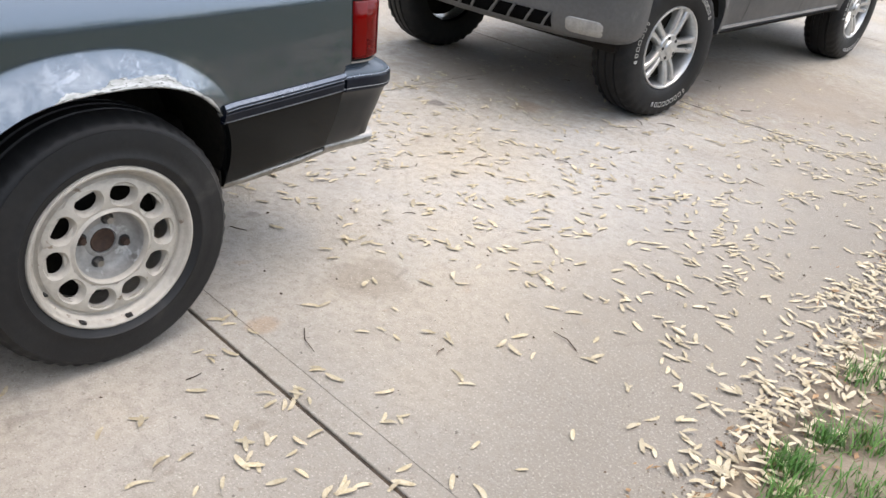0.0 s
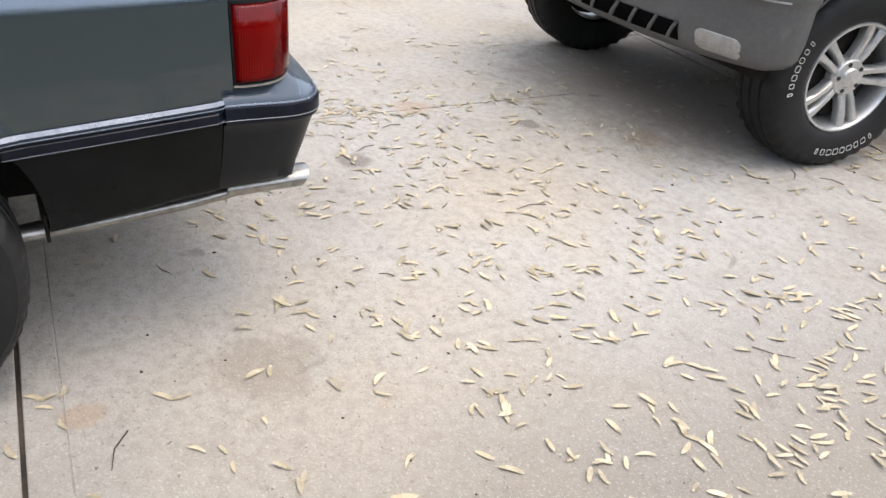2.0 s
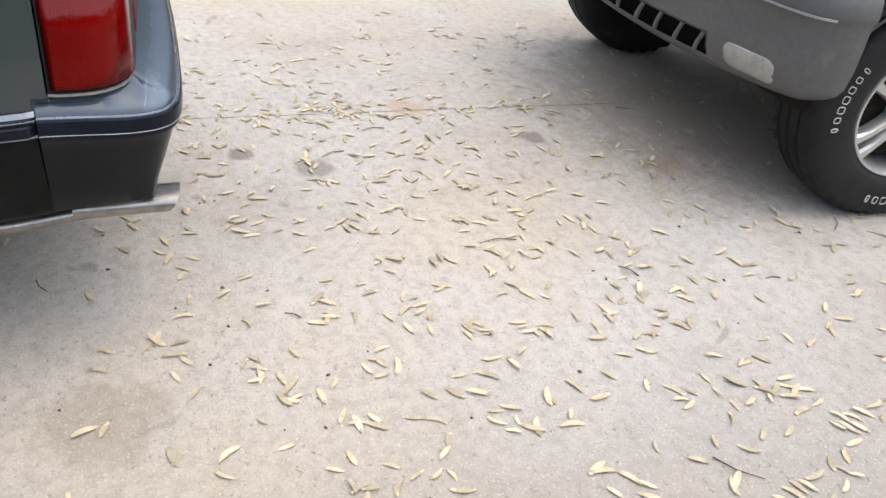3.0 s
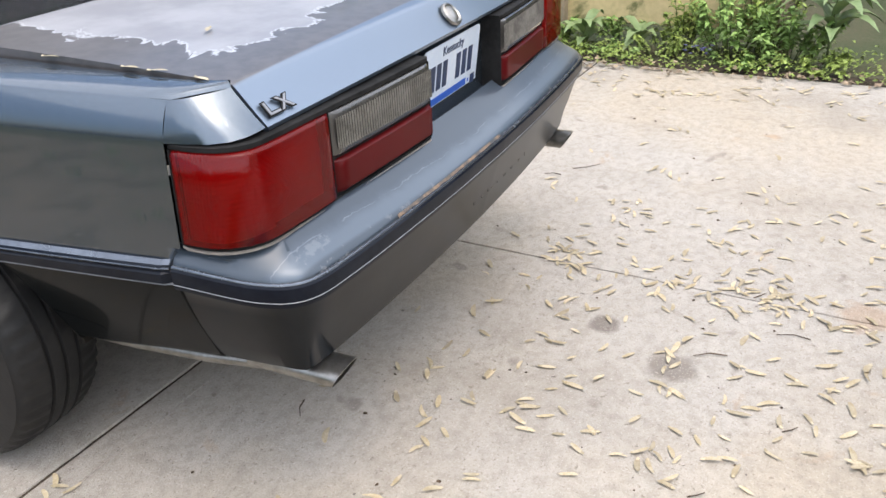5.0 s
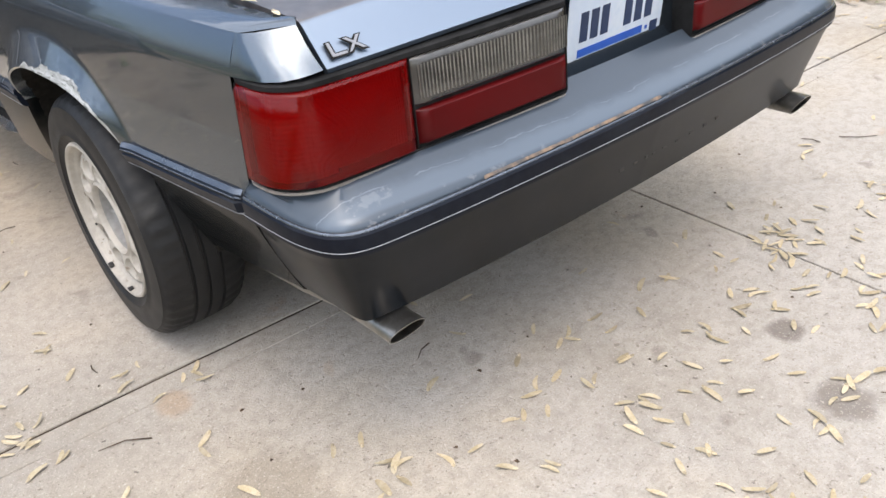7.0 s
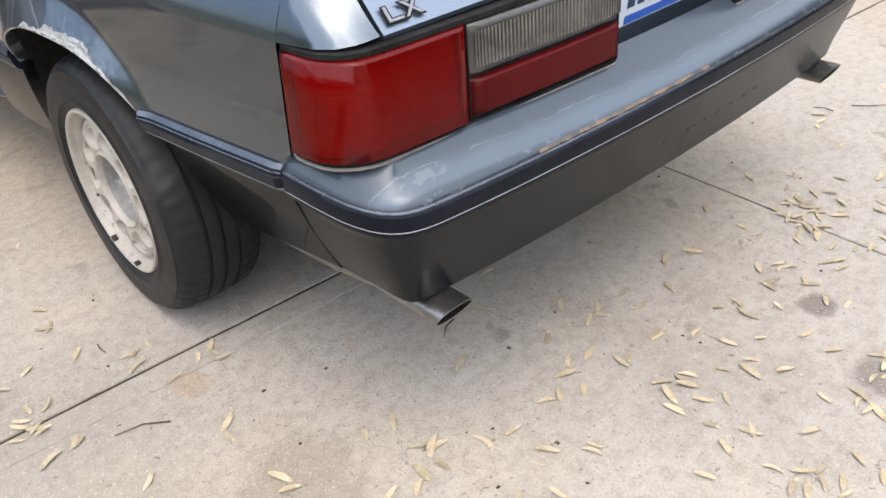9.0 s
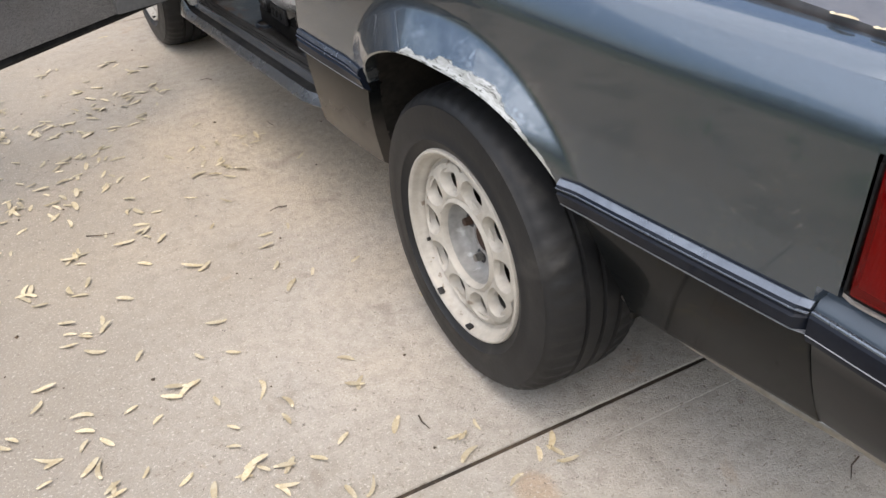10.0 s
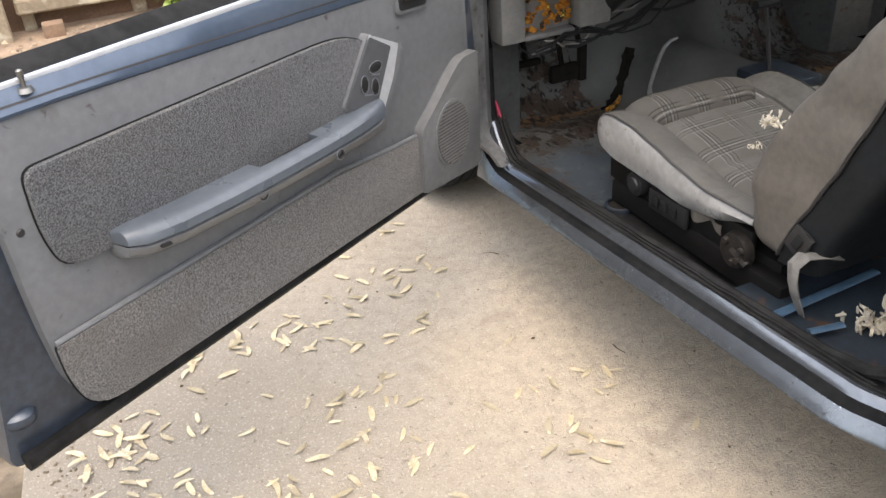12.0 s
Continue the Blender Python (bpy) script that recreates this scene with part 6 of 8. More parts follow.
tube(bm, [(0.760, -1.365, 0.45), (0.760, -1.352, 0.43), (0.762, -1.335, 0.40), (0.763, -1.318, 0.37), (0.764, -1.305, 0.345)], [0.003, 0.006, 0.007, 0.005, 0.003], 6)
part("red_cable", bm, RED_WIRE, dash, "short red cable end hanging at the kick panel")
bm = bmesh.new()
tube(bm, [(x, y, floor_z(x, y) + 0.010) for x, y in ((0.195, -1.385), (0.178, -1.408), (0.14, -1.438), (0.10, -1.465), (0.072, -1.48), (0.045, -1.485), (0.02, -1.482))], [0.009, 0.006, 0.007, 0.008, 0.007, 0.006, 0.004], 8)
part("bare_pipe", bm, mat("pale_pipe", (0.55, 0.55, 0.52), (0.35, 0.35, 0.33), rough=0.35, metal=0.3), car, "pale bare pipe over the tunnel")
bm = bmesh.new()
box(bm, -0.05, -1.12, 0.452, 0.10, -0.94, 0.485, 0.012)
cons = part("console", bm, BLUE_STEEL, car, "blue-black console plate")
bm = bmesh.new()
tube(bm, [(0.05, -1.04, 0.48), (0.05, -1.07, 0.60), (0.05, -1.085, 0.66)], 0.006, 8)
tube(bm, [(0.012, -1.087, 0.668), (0.088, -1.087, 0.668)], 0.013, 10)
part("shift_lever", bm, BLACK, cons)
bm = bmesh.new()
revolve(bm, [(0.004, 0.030), (0.006, 0.036), (0.004, 0.040), (-0.01, 0.041)], 20, axis='Z', centre=(0.672, -0.868, floor_z(0.672, -0.868) + 0.010))
part("floor_plug_ring", bm, BLUE_STEEL, car)
bm = bmesh.new()
revolve(bm, [(0.001, 0.033), (0.001, 0.001)], 20, axis='Z', centre=(0.672, -0.868, floor_z(0.672, -0.868) + 0.008))
part("floor_plug_hole", bm, WELL, car)

# torn insulation hanging off the tunnel and a pale scrap at its foot
rt_ = random.Random(31)
bm = bmesh.new()
rows = []
for k in range(26):
    t = k / 25
    x, y = lerp(0.345, 0.13, t) + 0.010 * noise.noise((t * 7, 1, 0)), lerp(-1.405, -1.585, t ** 0.85)
    w = 0.014 + 0.010 * noise.noise((t * 9, 3, 0)) + 0.008 * rt_.random()
    rows.append([(x + q * 0.64, y - q * 0.77, floor_z(x + q * 0.64, y - q * 0.77) + 0.010) for q in (-w, -w * 0.3, w * 0.4, w)])
grid(bm, rows)
part("torn_insulation", bm, WELL, car, "black torn insulation along the tunnel")
bm = bmesh.new()
tube(bm, [(x, y, floor_z(x, y) + 0.010) for x, y in ((0.345, -1.405), (0.30, -1.43), (0.262, -1.462), (0.235, -1.49))], [0.007, 0.010, 0.008, 0.004], 7)
part("padding_scrap", bm, ORANGE, car)
# litter of rotted carpet and rust flakes on the floor
rl = random.Random(21)
bm = bmesh.new()
for k in range(420):
    y = rl.gauss(-1.38, 0.16) if rl.random() < 0.7 else rl.uniform(-1.5, -0.3)
    x = rl.uniform(0.26, 0.76)
    if not -1.62 < y < -0.25:
        continue
    z = floor_z(x, y) + 0.003
    s = rl.uniform(0.004, 0.016)
    a = rl.uniform(0, 3.1)
    vs = [bm.verts.new((x + s * math.cos(a + q) * rl.uniform(0.4, 1.2), y + s * math.sin(a + q) * rl.uniform(0.4, 1.2), z + rl.uniform(-0.002, 0.010))) for q in (0, 1.4, 2.8, 4.2)]
    bm.faces.new(vs)
thick(bm, 0.002)
tagged(part("floor_litter", bm, mat("rotted_scraps", (0.10, 0.055, 0.03), (0.03, 0.02, 0.014), rough=0.95, island=1.2, spots=(((0.30, 0.18, 0.08), 9.0, 0.55, 0.6),))), "brown rust flakes and rotted carpet scraps on the car floor", "litter", kind="stuff")

# ---- the open door ----
DOOR_0, DOOR_D, DOOR_N = Vector((-1.7014 - CX, -1.1747, 0)), Vector((0.8677, 0.4969, 0)), Vector((-0.4969, 0.8677, 0))


def on_door(s, z, w):
    return DOOR_0 + DOOR_D * s + DOOR_N * w + Vector((0, 0, z))


def door_prism(name, poly, w0, w1, m_, parent, label="", bevel=0.0, round_=0.0, sharp=35, rn=4):
    bm = bmesh.new()
    p = rounded(poly, round_, rn) if round_ else poly
    prism(bm, p, lambda u, v, w: on_door(u, v, w0 + w), w1 - w0, bevel)
    return part(name, bm, m_, parent, label, sharp)


DOOR_VINYL = mat("door_vinyl", (0.148, 0.152, 0.158), (0.114, 0.117, 0.122), rough=0.40, coarse=2.0, bump=0.22, bsc=330, spots=(((0.11, 0.11, 0.108), 4.0, 0.58, 1.0), ((0.070, 0.062, 0.053), 7.0, 0.60, 0.82), ((0.055, 0.05, 0.045), 30.0, 0.66, 0.72)))
mat("bright_strip_grey", (0.60, 0.61, 0.62), (0.50, 0.51, 0.53), rough=0.35, metal=0.4)
DOOR_STEEL = mat("door_steel", (0.050, 0.066, 0.092), (0.030, 0.038, 0.052), rough=0.38, metal=0.4, coat=0.4, coarse=4)
DOOR_TOP = mat("door_top_blue", (0.074, 0.099, 0.141), (0.058, 0.079, 0.115), rough=0.36, metal=0.4, coat=0.5, coarse=4)
CARPET_HI = carpet_mat("insert_carpet", (0.014, 0.0145, 0.016), (0.132, 0.137, 0.146), sc=330.0)
CARPET_LO = carpet_mat("kick_carpet", (0.034, 0.031, 0.028), (0.225, 0.215, 0.203), sc=330.0, dirt=0.7)
PAD = mat("armrest_pad", (0.098, 0.112, 0.130), (0.074, 0.085, 0.100), rough=0.30, coarse=4, bump=0.15, bsc=320)

door = door_prism("driver_door", rounded([(0.0, 0.388), (1.362, 0.384), (1.335, 0.53), (1.285, 0.75), (1.24, 0.975), (0.02, 0.975), (-0.01, 0.70)], [0.03, 0.03, 0.05, 0.05, 0.03, 0.02, 0.05], 4), -0.135, -0.022, DOOR_STEEL, car, "wide-open driver's door, grey trim and carpeted inside", bevel=0.012)
door_prism("trim_panel", rounded([(0.045, 0.408), (1.205, 0.428), (1.238, 0.50), (1.248, 0.62), (1.250, 0.80), (1.232, 0.936), (1.15, 0.936), (0.055, 0.891)], [0.01, 0.05, 0.03, 0.05, 0.03, 0.01, 0.01, 0.02], 4), -0.022, 0.0, DOOR_VINYL, door, "grey vinyl door trim", bevel=0.005)
door_prism("kick_carpet", rounded([(0.275, 0.412), (1.165, 0.422), (1.217, 0.438), (1.236, 0.500), (1.238, 0.573), (0.90, 0.577), (0.56, 0.580), (0.37, 0.560), (0.262, 0.553)], [0.01, 0.05, 0.04, 0.03, 0.012, 0.1, 0.1, 0.1, 0.01], 4), 0.001, 0.012, CARPET_LO, door, "worn grey carpet along the door bottom", bevel=0.006)
bm = bmesh.new()
tube(bm, [on_door(u, profile_at([(0.26, 0.557), (0.37, 0.564), (0.56, 0.584), (0.90, 0.581), (1.24, 0.577)], u), 0.006) for u in np.linspace(0.262, 1.238, 24)], 0.0055, 8)
part("carpet_piping", bm, DOOR_VINYL, door)
door_prism("carpet_insert", rounded([(0.50, 0.690), (1.182, 0.688), (1.200, 0.760), (1.197, 0.861), (0.80, 0.861), (0.505, 0.860), (0.405, 0.815)], [0.01, 0.03, 0.04, 0.025, 0.1, 0.08, 0.02], 4), 0.001, 0.014, CARPET_HI, door, "dark grey carpet insert", bevel=0.009)


SEAM_DARK = mat("dark_seam", (0.012, 0.012, 0.013), (0.020, 0.020, 0.020), rough=0.8, spec=0.1)
for lower in (True, False):
    if lower:
        edge = [(0.273, 0.410), (1.166, 0.420), (1.219, 0.436), (1.238, 0.500), (1.240, 0.575), (0.90, 0.579), (0.56, 0.582), (0.37, 0.562), (0.260, 0.555)]
        soft = [0.01, 0.05, 0.04, 0.03, 0.012, 0.1, 0.1, 0.1, 0.01]
    else:
        edge = [(0.499, 0.688), (1.1835, 0.686), (1.202, 0.7600), (1.199, 0.863), (0.80, 0.863), (0.504, 0.862), (0.402, 0.8155)]
        soft = [0.01, 0.03, 0.04, 0.025, 0.1, 0.08, 0.02]
    door_prism("carpet_seam", rounded(edge, soft, 4), 0.0, 0.0032, SEAM_DARK, door)


def door_loft(name, rows, m_, parent, label="", sharp=35):
    bm = bmesh.new()
    vs = grid(bm, [[on_door(*p) for p in r] for r in rows], wrap=True)
    bm.faces.new(vs[0][::-1])
    bm.faces.new(vs[-1])
    return part(name, bm, m_, parent, label, sharp)


ARM = [(1.1, 0.02, 0.712, 0.676), (1.094, 0.048, 0.716, 0.668), (1.07, 0.064, 0.716, 0.661), (1.0, 0.072, 0.711, 0.655), (0.86, 0.074, 0.706, 0.649), (0.7, 0.071, 0.703, 0.645), (0.6, 0.068, 0.703, 0.643), (0.53, 0.064, 0.705, 0.640), (0.47, 0.056, 0.707, 0.637), (0.43, 0.04, 0.705, 0.633)]
ARM_TOP = [(u,) + tuple(profile_at([(-r[0], r[k]) for r in ARM], -u) for k in (1, 2, 3)) for u in (1.1, 1.094, 1.07, 1.0, 0.90, 0.80, 0.799, 0.78, 0.66, 0.641, 0.640, 0.6, 0.53, 0.47, 0.43)]


def pull_depth(u):
    """The pull is a hollow behind the armrest's front edge."""
    return 0.022 if 0.6405 < u < 0.7995 else 0.0


arm = door_loft("armrest", [[(u, zt - pull_depth(u), 0.0), (u, zt - pull_depth(u), w * 0.56), (u, zt, w * 0.60), (u, zt - 0.001, w * 0.72), (u, zt - 0.004, w * 0.88), (u, zt - 0.012, w), (u, lerp(zt, zb, 0.48), w + 0.001), (u, lerp(zt, zb, 0.50), w * 0.9), (u, lerp(zt, zb, 0.50), 0.0)] for u, w, zt, zb in ARM_TOP], PAD, door, "blue-grey padded armrest")
door_loft("armrest_base", [[(s, lerp(zt, zb, 0.57), 0.0), (s, lerp(zt, zb, 0.57), w * 0.92), (s, lerp(zt, zb, 0.61), w * 0.97), (s, lerp(zt, zb, 0.85), w * 0.90), (s, zb, w * 0.74), (s, zb - 0.006, w * 0.4), (s, zb - 0.008, 0.0)] for s, w, zt, zb in ARM], DOOR_VINYL, arm)
door_loft("armrest_gap", [[(s, lerp(zt, zb, 0.46), 0.001), (s, lerp(zt, zb, 0.46), w * 0.86), (s, lerp(zt, zb, 0.66), w * 0.84), (s, lerp(zt, zb, 0.66), 0.001)] for s, w, zt, zb in ARM[1:-1]], SEAM_DARK, arm)
bm = bmesh.new()
prism(bm, rounded([(0.648, 0.004), (0.793, 0.004), (0.788, 0.037), (0.653, 0.037)], 0.006), lambda u, v, w: on_door(u, 0.6825 + w, v), 0.0015)
part("pull_recess", bm, BLACK, arm)
for s_, z_ in ((0.822, 0.664), (0.611, 0.658)):
    bm = bmesh.new()
    revolve(bm, [(0.0, 0.011), (0.003, 0.010), (0.002, 0.007), (-0.006, 0.0065), (-0.006, 0.0005)], 16, axis='Z')
    q = Matrix((DOOR_D, Vector((0, 0, 1)), DOOR_N)).transposed()
    for v in bm.verts:
        v.co = on_door(s_, z_, 0.066) + q @ v.co
    part("screw_well", bm, BLACK, arm)
    bm = bmesh.new()
    ring = [on_door(s_ + 0.0105 * math.cos(a), z_ + 0.0105 * math.sin(a), 0.0675) for a in (2 * math.pi * k / 20 for k in range(22))]
    tube(bm, ring, 0.0016, 6)
    part("well_ring", bm, SILVER_LINE, arm)
door_prism("armrest_slot", rounded([(1.030, 0.671), (1.050, 0.6725), (1.050, 0.6775), (1.030, 0.676)], 0.002), 0.0640, 0.0700, BLACK, arm)
pod = door_prism("switch_pod", rounded([(0.420, 0.628), (0.480, 0.645), (0.536, 0.718), (0.437, 0.847), (0.326, 0.793), (0.360, 0.722)], 0.012), 0.0, 0.022, DOOR_VINYL, door, "window switch pod with silver edge", bevel=0.008)
door_prism("silver_edge", rounded([(0.437, 0.640), (0.478, 0.648), (0.470, 0.690), (0.440, 0.838), (0.434, 0.843), (0.346, 0.800), (0.372, 0.735)], 0.006), 0.0222, 0.0240, bpy.data.materials["bright_strip_grey"], pod)
door_prism("switch_plate", rounded([(0.450, 0.668), (0.534, 0.719), (0.438, 0.840), (0.374, 0.802)], 0.004), 0.0242, 0.0258, mat("switch_plate_grey", (0.085, 0.088, 0.094), (0.068, 0.070, 0.075), rough=0.45), pod)
for s_, z_, hs, hz in ((0.432, 0.775, 0.021, 0.012), (0.471, 0.749, 0.012, 0.019), (0.439, 0.734, 0.012, 0.019)):
    oval = [(s_ + hs * math.cos(a), z_ + hz * math.sin(a)) for a in (2 * math.pi * k / 20 for k in range(20))]
    rock = door_prism("switch", oval, 0.0259, 0.0278, BLACK, pod, "oval rocker switch", bevel=0.001)
    bm = bmesh.new()
    tube(bm, [on_door(u, v, 0.0275) for u, v in oval + oval[:2]], 0.0009, 6)
    part("switch_rim", bm, SILVER_LINE, rock)
    door_prism("rocker", [(s_ + (u - s_) * 0.62, z_ + (v - z_) * 0.62) for u, v in oval], 0.0279, 0.0305, TRIM, rock, bevel=0.0015)
for s_, z_ in ((0.432, 0.757), (0.462, 0.722)):
    door_prism("switch_mark", [(s_ - 0.012, z_ - 0.003), (s_ + 0.012, z_ + 0.003), (s_ + 0.012, z_ + 0.006), (s_ - 0.012, z_)], 0.0259, 0.0264, SILVER_LINE, pod)
TRIM_GREY = mat("grille_grey", (0.150, 0.148, 0.145), (0.118, 0.116, 0.114), rough=0.7)
spk = door_prism("speaker_panel", rounded([(0.055, 0.392), (0.298, 0.412), (0.290, 0.576), (0.226, 0.617), (0.168, 0.664), (0.118, 0.696), (0.045, 0.696)], [0.01, 0.01, 0.015, 0.03, 0.03, 0.02, 0.01]), 0.0, 0.026, mat("speaker_plastic", (0.148, 0.150, 0.151), (0.110, 0.112, 0.114), rough=0.5, coarse=6), door, "grey plastic speaker panel", bevel=0.006)
bm = bmesh.new()
prism(bm, [(0.172 + 0.072 * math.cos(a), 0.525 + 0.086 * math.sin(a)) for a in (2 * math.pi * k / 40 for k in range(40))], lambda u, v, w: on_door(u, v, 0.0262 + w), 0.003, 0.002)
part("grille_rim", bm, bpy.data.materials["speaker_plastic"], spk)
bm = bmesh.new()
prism(bm, [(0.172 + 0.0655 * math.cos(a), 0.525 + 0.0795 * math.sin(a)) for a in (2 * math.pi * k / 40 for k in range(40))], lambda u, v, w: on_door(u, v, 0.0294 + w), 0.0006)
part("grille_backing", bm, mat("grille_backing_grey", (0.050, 0.049, 0.048), (0.036, 0.035, 0.034), rough=0.8), spk)
bm = bmesh.new()
for k in range(19):
    z = 0.525 - 0.076 + 0.0084 * k
    hw_ = 0.064 * math.sqrt(max(0.02, 1 - ((z - 0.525) / 0.080) ** 2))
    prism(bm, [(0.172 - hw_, z), (0.172 + hw_, z), (0.172 + hw_, z + 0.005), (0.172 - hw_, z + 0.005)], lambda u, v, w: on_door(u, v, 0.0301 + w), 0.0014)
part("grille_mesh", bm, TRIM_GREY, spk)
hb = door_prism("handle_bezel", rounded([(0.205, 0.842), (0.322, 0.850), (0.325, 0.915), (0.205, 0.912)], 0.012), 0.0, 0.008, DOOR_VINYL, door, "", bevel=0.003)
door_prism("handle_cup", rounded([(0.216, 0.850), (0.312, 0.857), (0.314, 0.906), (0.216, 0.904)], 0.010), 0.0082, 0.0094, BLACK, hb)
door_prism("door_lever", rounded([(0.235, 0.872), (0.300, 0.876), (0.300, 0.896), (0.235, 0.894)], 0.006), 0.0096, 0.018, BLACK, hb, "black inner door lever", bevel=0.003)
# painted top with the glass seal
def seam_z(s):
    return 0.936 - 0.046 * max(0.0, 1.15 - s) * 0.9


door_loft("door_top", [[(s, seam_z(s) + 0.002, 0.002), (s, seam_z(s) + 0.007, 0.0025), (s, 0.980, -0.022), (s, 0.984, -0.030), (s, 0.978, -0.040), (s, 0.93, -0.040)] for s in np.linspace(0.02, 1.236, 10)], DOOR_TOP, door, "blue-grey painted door top")


def top_w(s, dz):
    """How far the sloping door top lies from the trim plane, dz above the seam."""
    return 0.0025 - 0.0245 * (dz - 0.007) / (0.973 - seam_z(s))


door_loft("top_seam", [[(s, seam_z(s) + 0.0155, top_w(s, 0.0155) - 0.003), (s, seam_z(s) + 0.0155, top_w(s, 0.0155) + 0.0006), (s, seam_z(s) + 0.0185, top_w(s, 0.0185) + 0.0006), (s, seam_z(s) + 0.0185, top_w(s, 0.0185) - 0.003)] for s in np.linspace(0.05, 1.232, 8)], BLACK, door)
door_loft("glass_seal_bright", [[(s, 0.9700, -0.0172), (s, 0.9745, -0.0168), (s, 0.9785, -0.0185), (s, 0.9800, -0.0225), (s, 0.972, -0.026)] for s in (0.03, 1.234)], bpy.data.materials["bright_strip_grey"], door)
door_loft("glass_seal", [[(s, 0.972, -0.0228), (s, 0.9815, -0.0228), (s, 0.9870, -0.030), (s, 0.996, -0.041), (s, 1.002, -0.052), (s, 0.996, -0.070), (s, 0.972, -0.075)] for s in (0.03, 1.232)], SEAL, door)
bm = bmesh.new()
k0 = on_door(1.143, 0.964, -0.012)
tube(bm, [k0, k0 + Vector((0, 0, 0.014)), k0 + Vector((0, 0, 0.017)), k0 + Vector((0, 0, 0.027)), k0 + Vector((0, 0, 0.029))], [0.0036, 0.0034, 0.0048, 0.0048, 0.0025], 12)
tube(bm, [k0 + Vector((0, 0, -0.004)), k0 + Vector((0, 0, 0.003))], [0.013, 0.010], 16)
part("lock_pin", bm, CHROME, door, "small chromed lock pin")
bm = bmesh.new()
tube(bm, [on_door(1.225, 0.772, 0.0), on_door(1.225, 0.772, 0.003)], [0.007, 0.005], 12)
part("trim_screw", bm, BLACK, door)
bm = bmesh.new()
box(bm, 0, 0, 0, 0.03, 0.02, 0.07, 0.006, m=Matrix.Translation(on_door(1.295, 0.63, -0.05)))
part("latch", bm, CHROME, door)
bm = bmesh.new()
cushion(bm, 0, 0, 0, 0.03, 0.03, 0.018, 2.5, 8, 8)
for v in bm.verts:
    v.co = on_door(1.315, 0.47, -0.035) + v.co
part("door_bumper", bm, DOOR_STEEL, door)
door_loft("bottom_strip", [[(s, 0.384, -0.022), (s, 0.410, -0.020), (s, 0.412, 0.0), (s, 0.396, 0.004), (s, 0.383, -0.006)] for s in np.linspace(0.05, 1.34, 6)], SEAL, door, "rusty blackened door bottom")


# ---- off-road estate facing the coupe ----
# local axes: x to its left, y to its rear, origin under the front axle
JEEP_M = pose(-2.905, 4.065, 0, 0, 0, -1.3)
jeep = thing("estate_car", JEEP_M, "dark off-road estate with grey plastic cladding, parked on the driveway", "car")
J_BUMP = mat("grey_bumper_plastic", (0.112, 0.111, 0.109), (0.086, 0.085, 0.083), rough=0.42, coarse=4, bump=0.12, bsc=260, spots=(((0.15, 0.145, 0.135), 8.0, 0.60, 0.80),))
J_GREY = mat("grey_cladding", (0.058, 0.059, 0.060), (0.042, 0.043, 0.044), rough=0.38, coarse=4, bump=0.12, bsc=260, spots=(((0.11, 0.105, 0.095), 8.0, 0.60, 0.80),))
J_PAINT = paint_mat("black_green_paint", (0.010, 0.011, 0.011), dust=(0.06, 0.06, 0.055), dust_amount=0.10, coat=0.35)
J_LINE = mat("pale_insert", (0.40, 0.40, 0.40), (0.28, 0.28, 0.28), rough=0.35, metal=0.3)
J_WHITE = mat("bright_strip", (0.72, 0.73, 0.73), (0.60, 0.61, 0.62), rough=0.3, coat=0.4)
J_RIM = mat("silver_alloy", (0.62, 0.62, 0.60), (0.50, 0.50, 0.49), rough=0.32, metal=0.75, coarse=12)
J_TYRE = mat("all_terrain_rubber", (0.007, 0.007, 0.007), (0.013, 0.0125, 0.012), spec=0.3, rough=0.6, bump=0.3, bsc=120)
LETTER = mat("white_rubber_marks", (0.62, 0.60, 0.56), (0.45, 0.43, 0.40), rough=0.7)
AMBER = lens_mat("amber_lens", (0.48, 0.15, 0.04), (0.36, 0.10, 0.025))
LAMP_CLEAR = mat("lamp_clear", (0.55, 0.55, 0.52), (0.42, 0.42, 0.40), rough=0.15, coat=1.0)
FOG = mat("hazed_fog_lens", (0.36, 0.345, 0.315), (0.26, 0.25, 0.23), rough=0.3, coat=0.5, coarse=20)
JR, JZ, J_WB = 0.445, 0.375, 2.69


def jeep_half(y, z):
    b = 0.905
    if z > 0.70:
        b -= 0.035 * ((z - 0.70) / 0.34) ** 1.5
    if z < 0.55:
        b -= 0.030 * ((0.55 - z) / 0.15)
    if y < -0.2:
        b -= 0.05 * ((-0.2 - y) / 0.4) ** 2
    if y > 3.0:
        b -= 0.06 * ((y - 3.0) / 0.7) ** 2
    return b


def jeep_low(y, zl):
    z = zl
    for c in (0.0, J_WB):
        if abs(y - c) < JR:
            z = max(z, JZ + (JR ** 2.4 - abs(y - c) ** 2.4) ** (1 / 2.4) * 0.92)
    return z


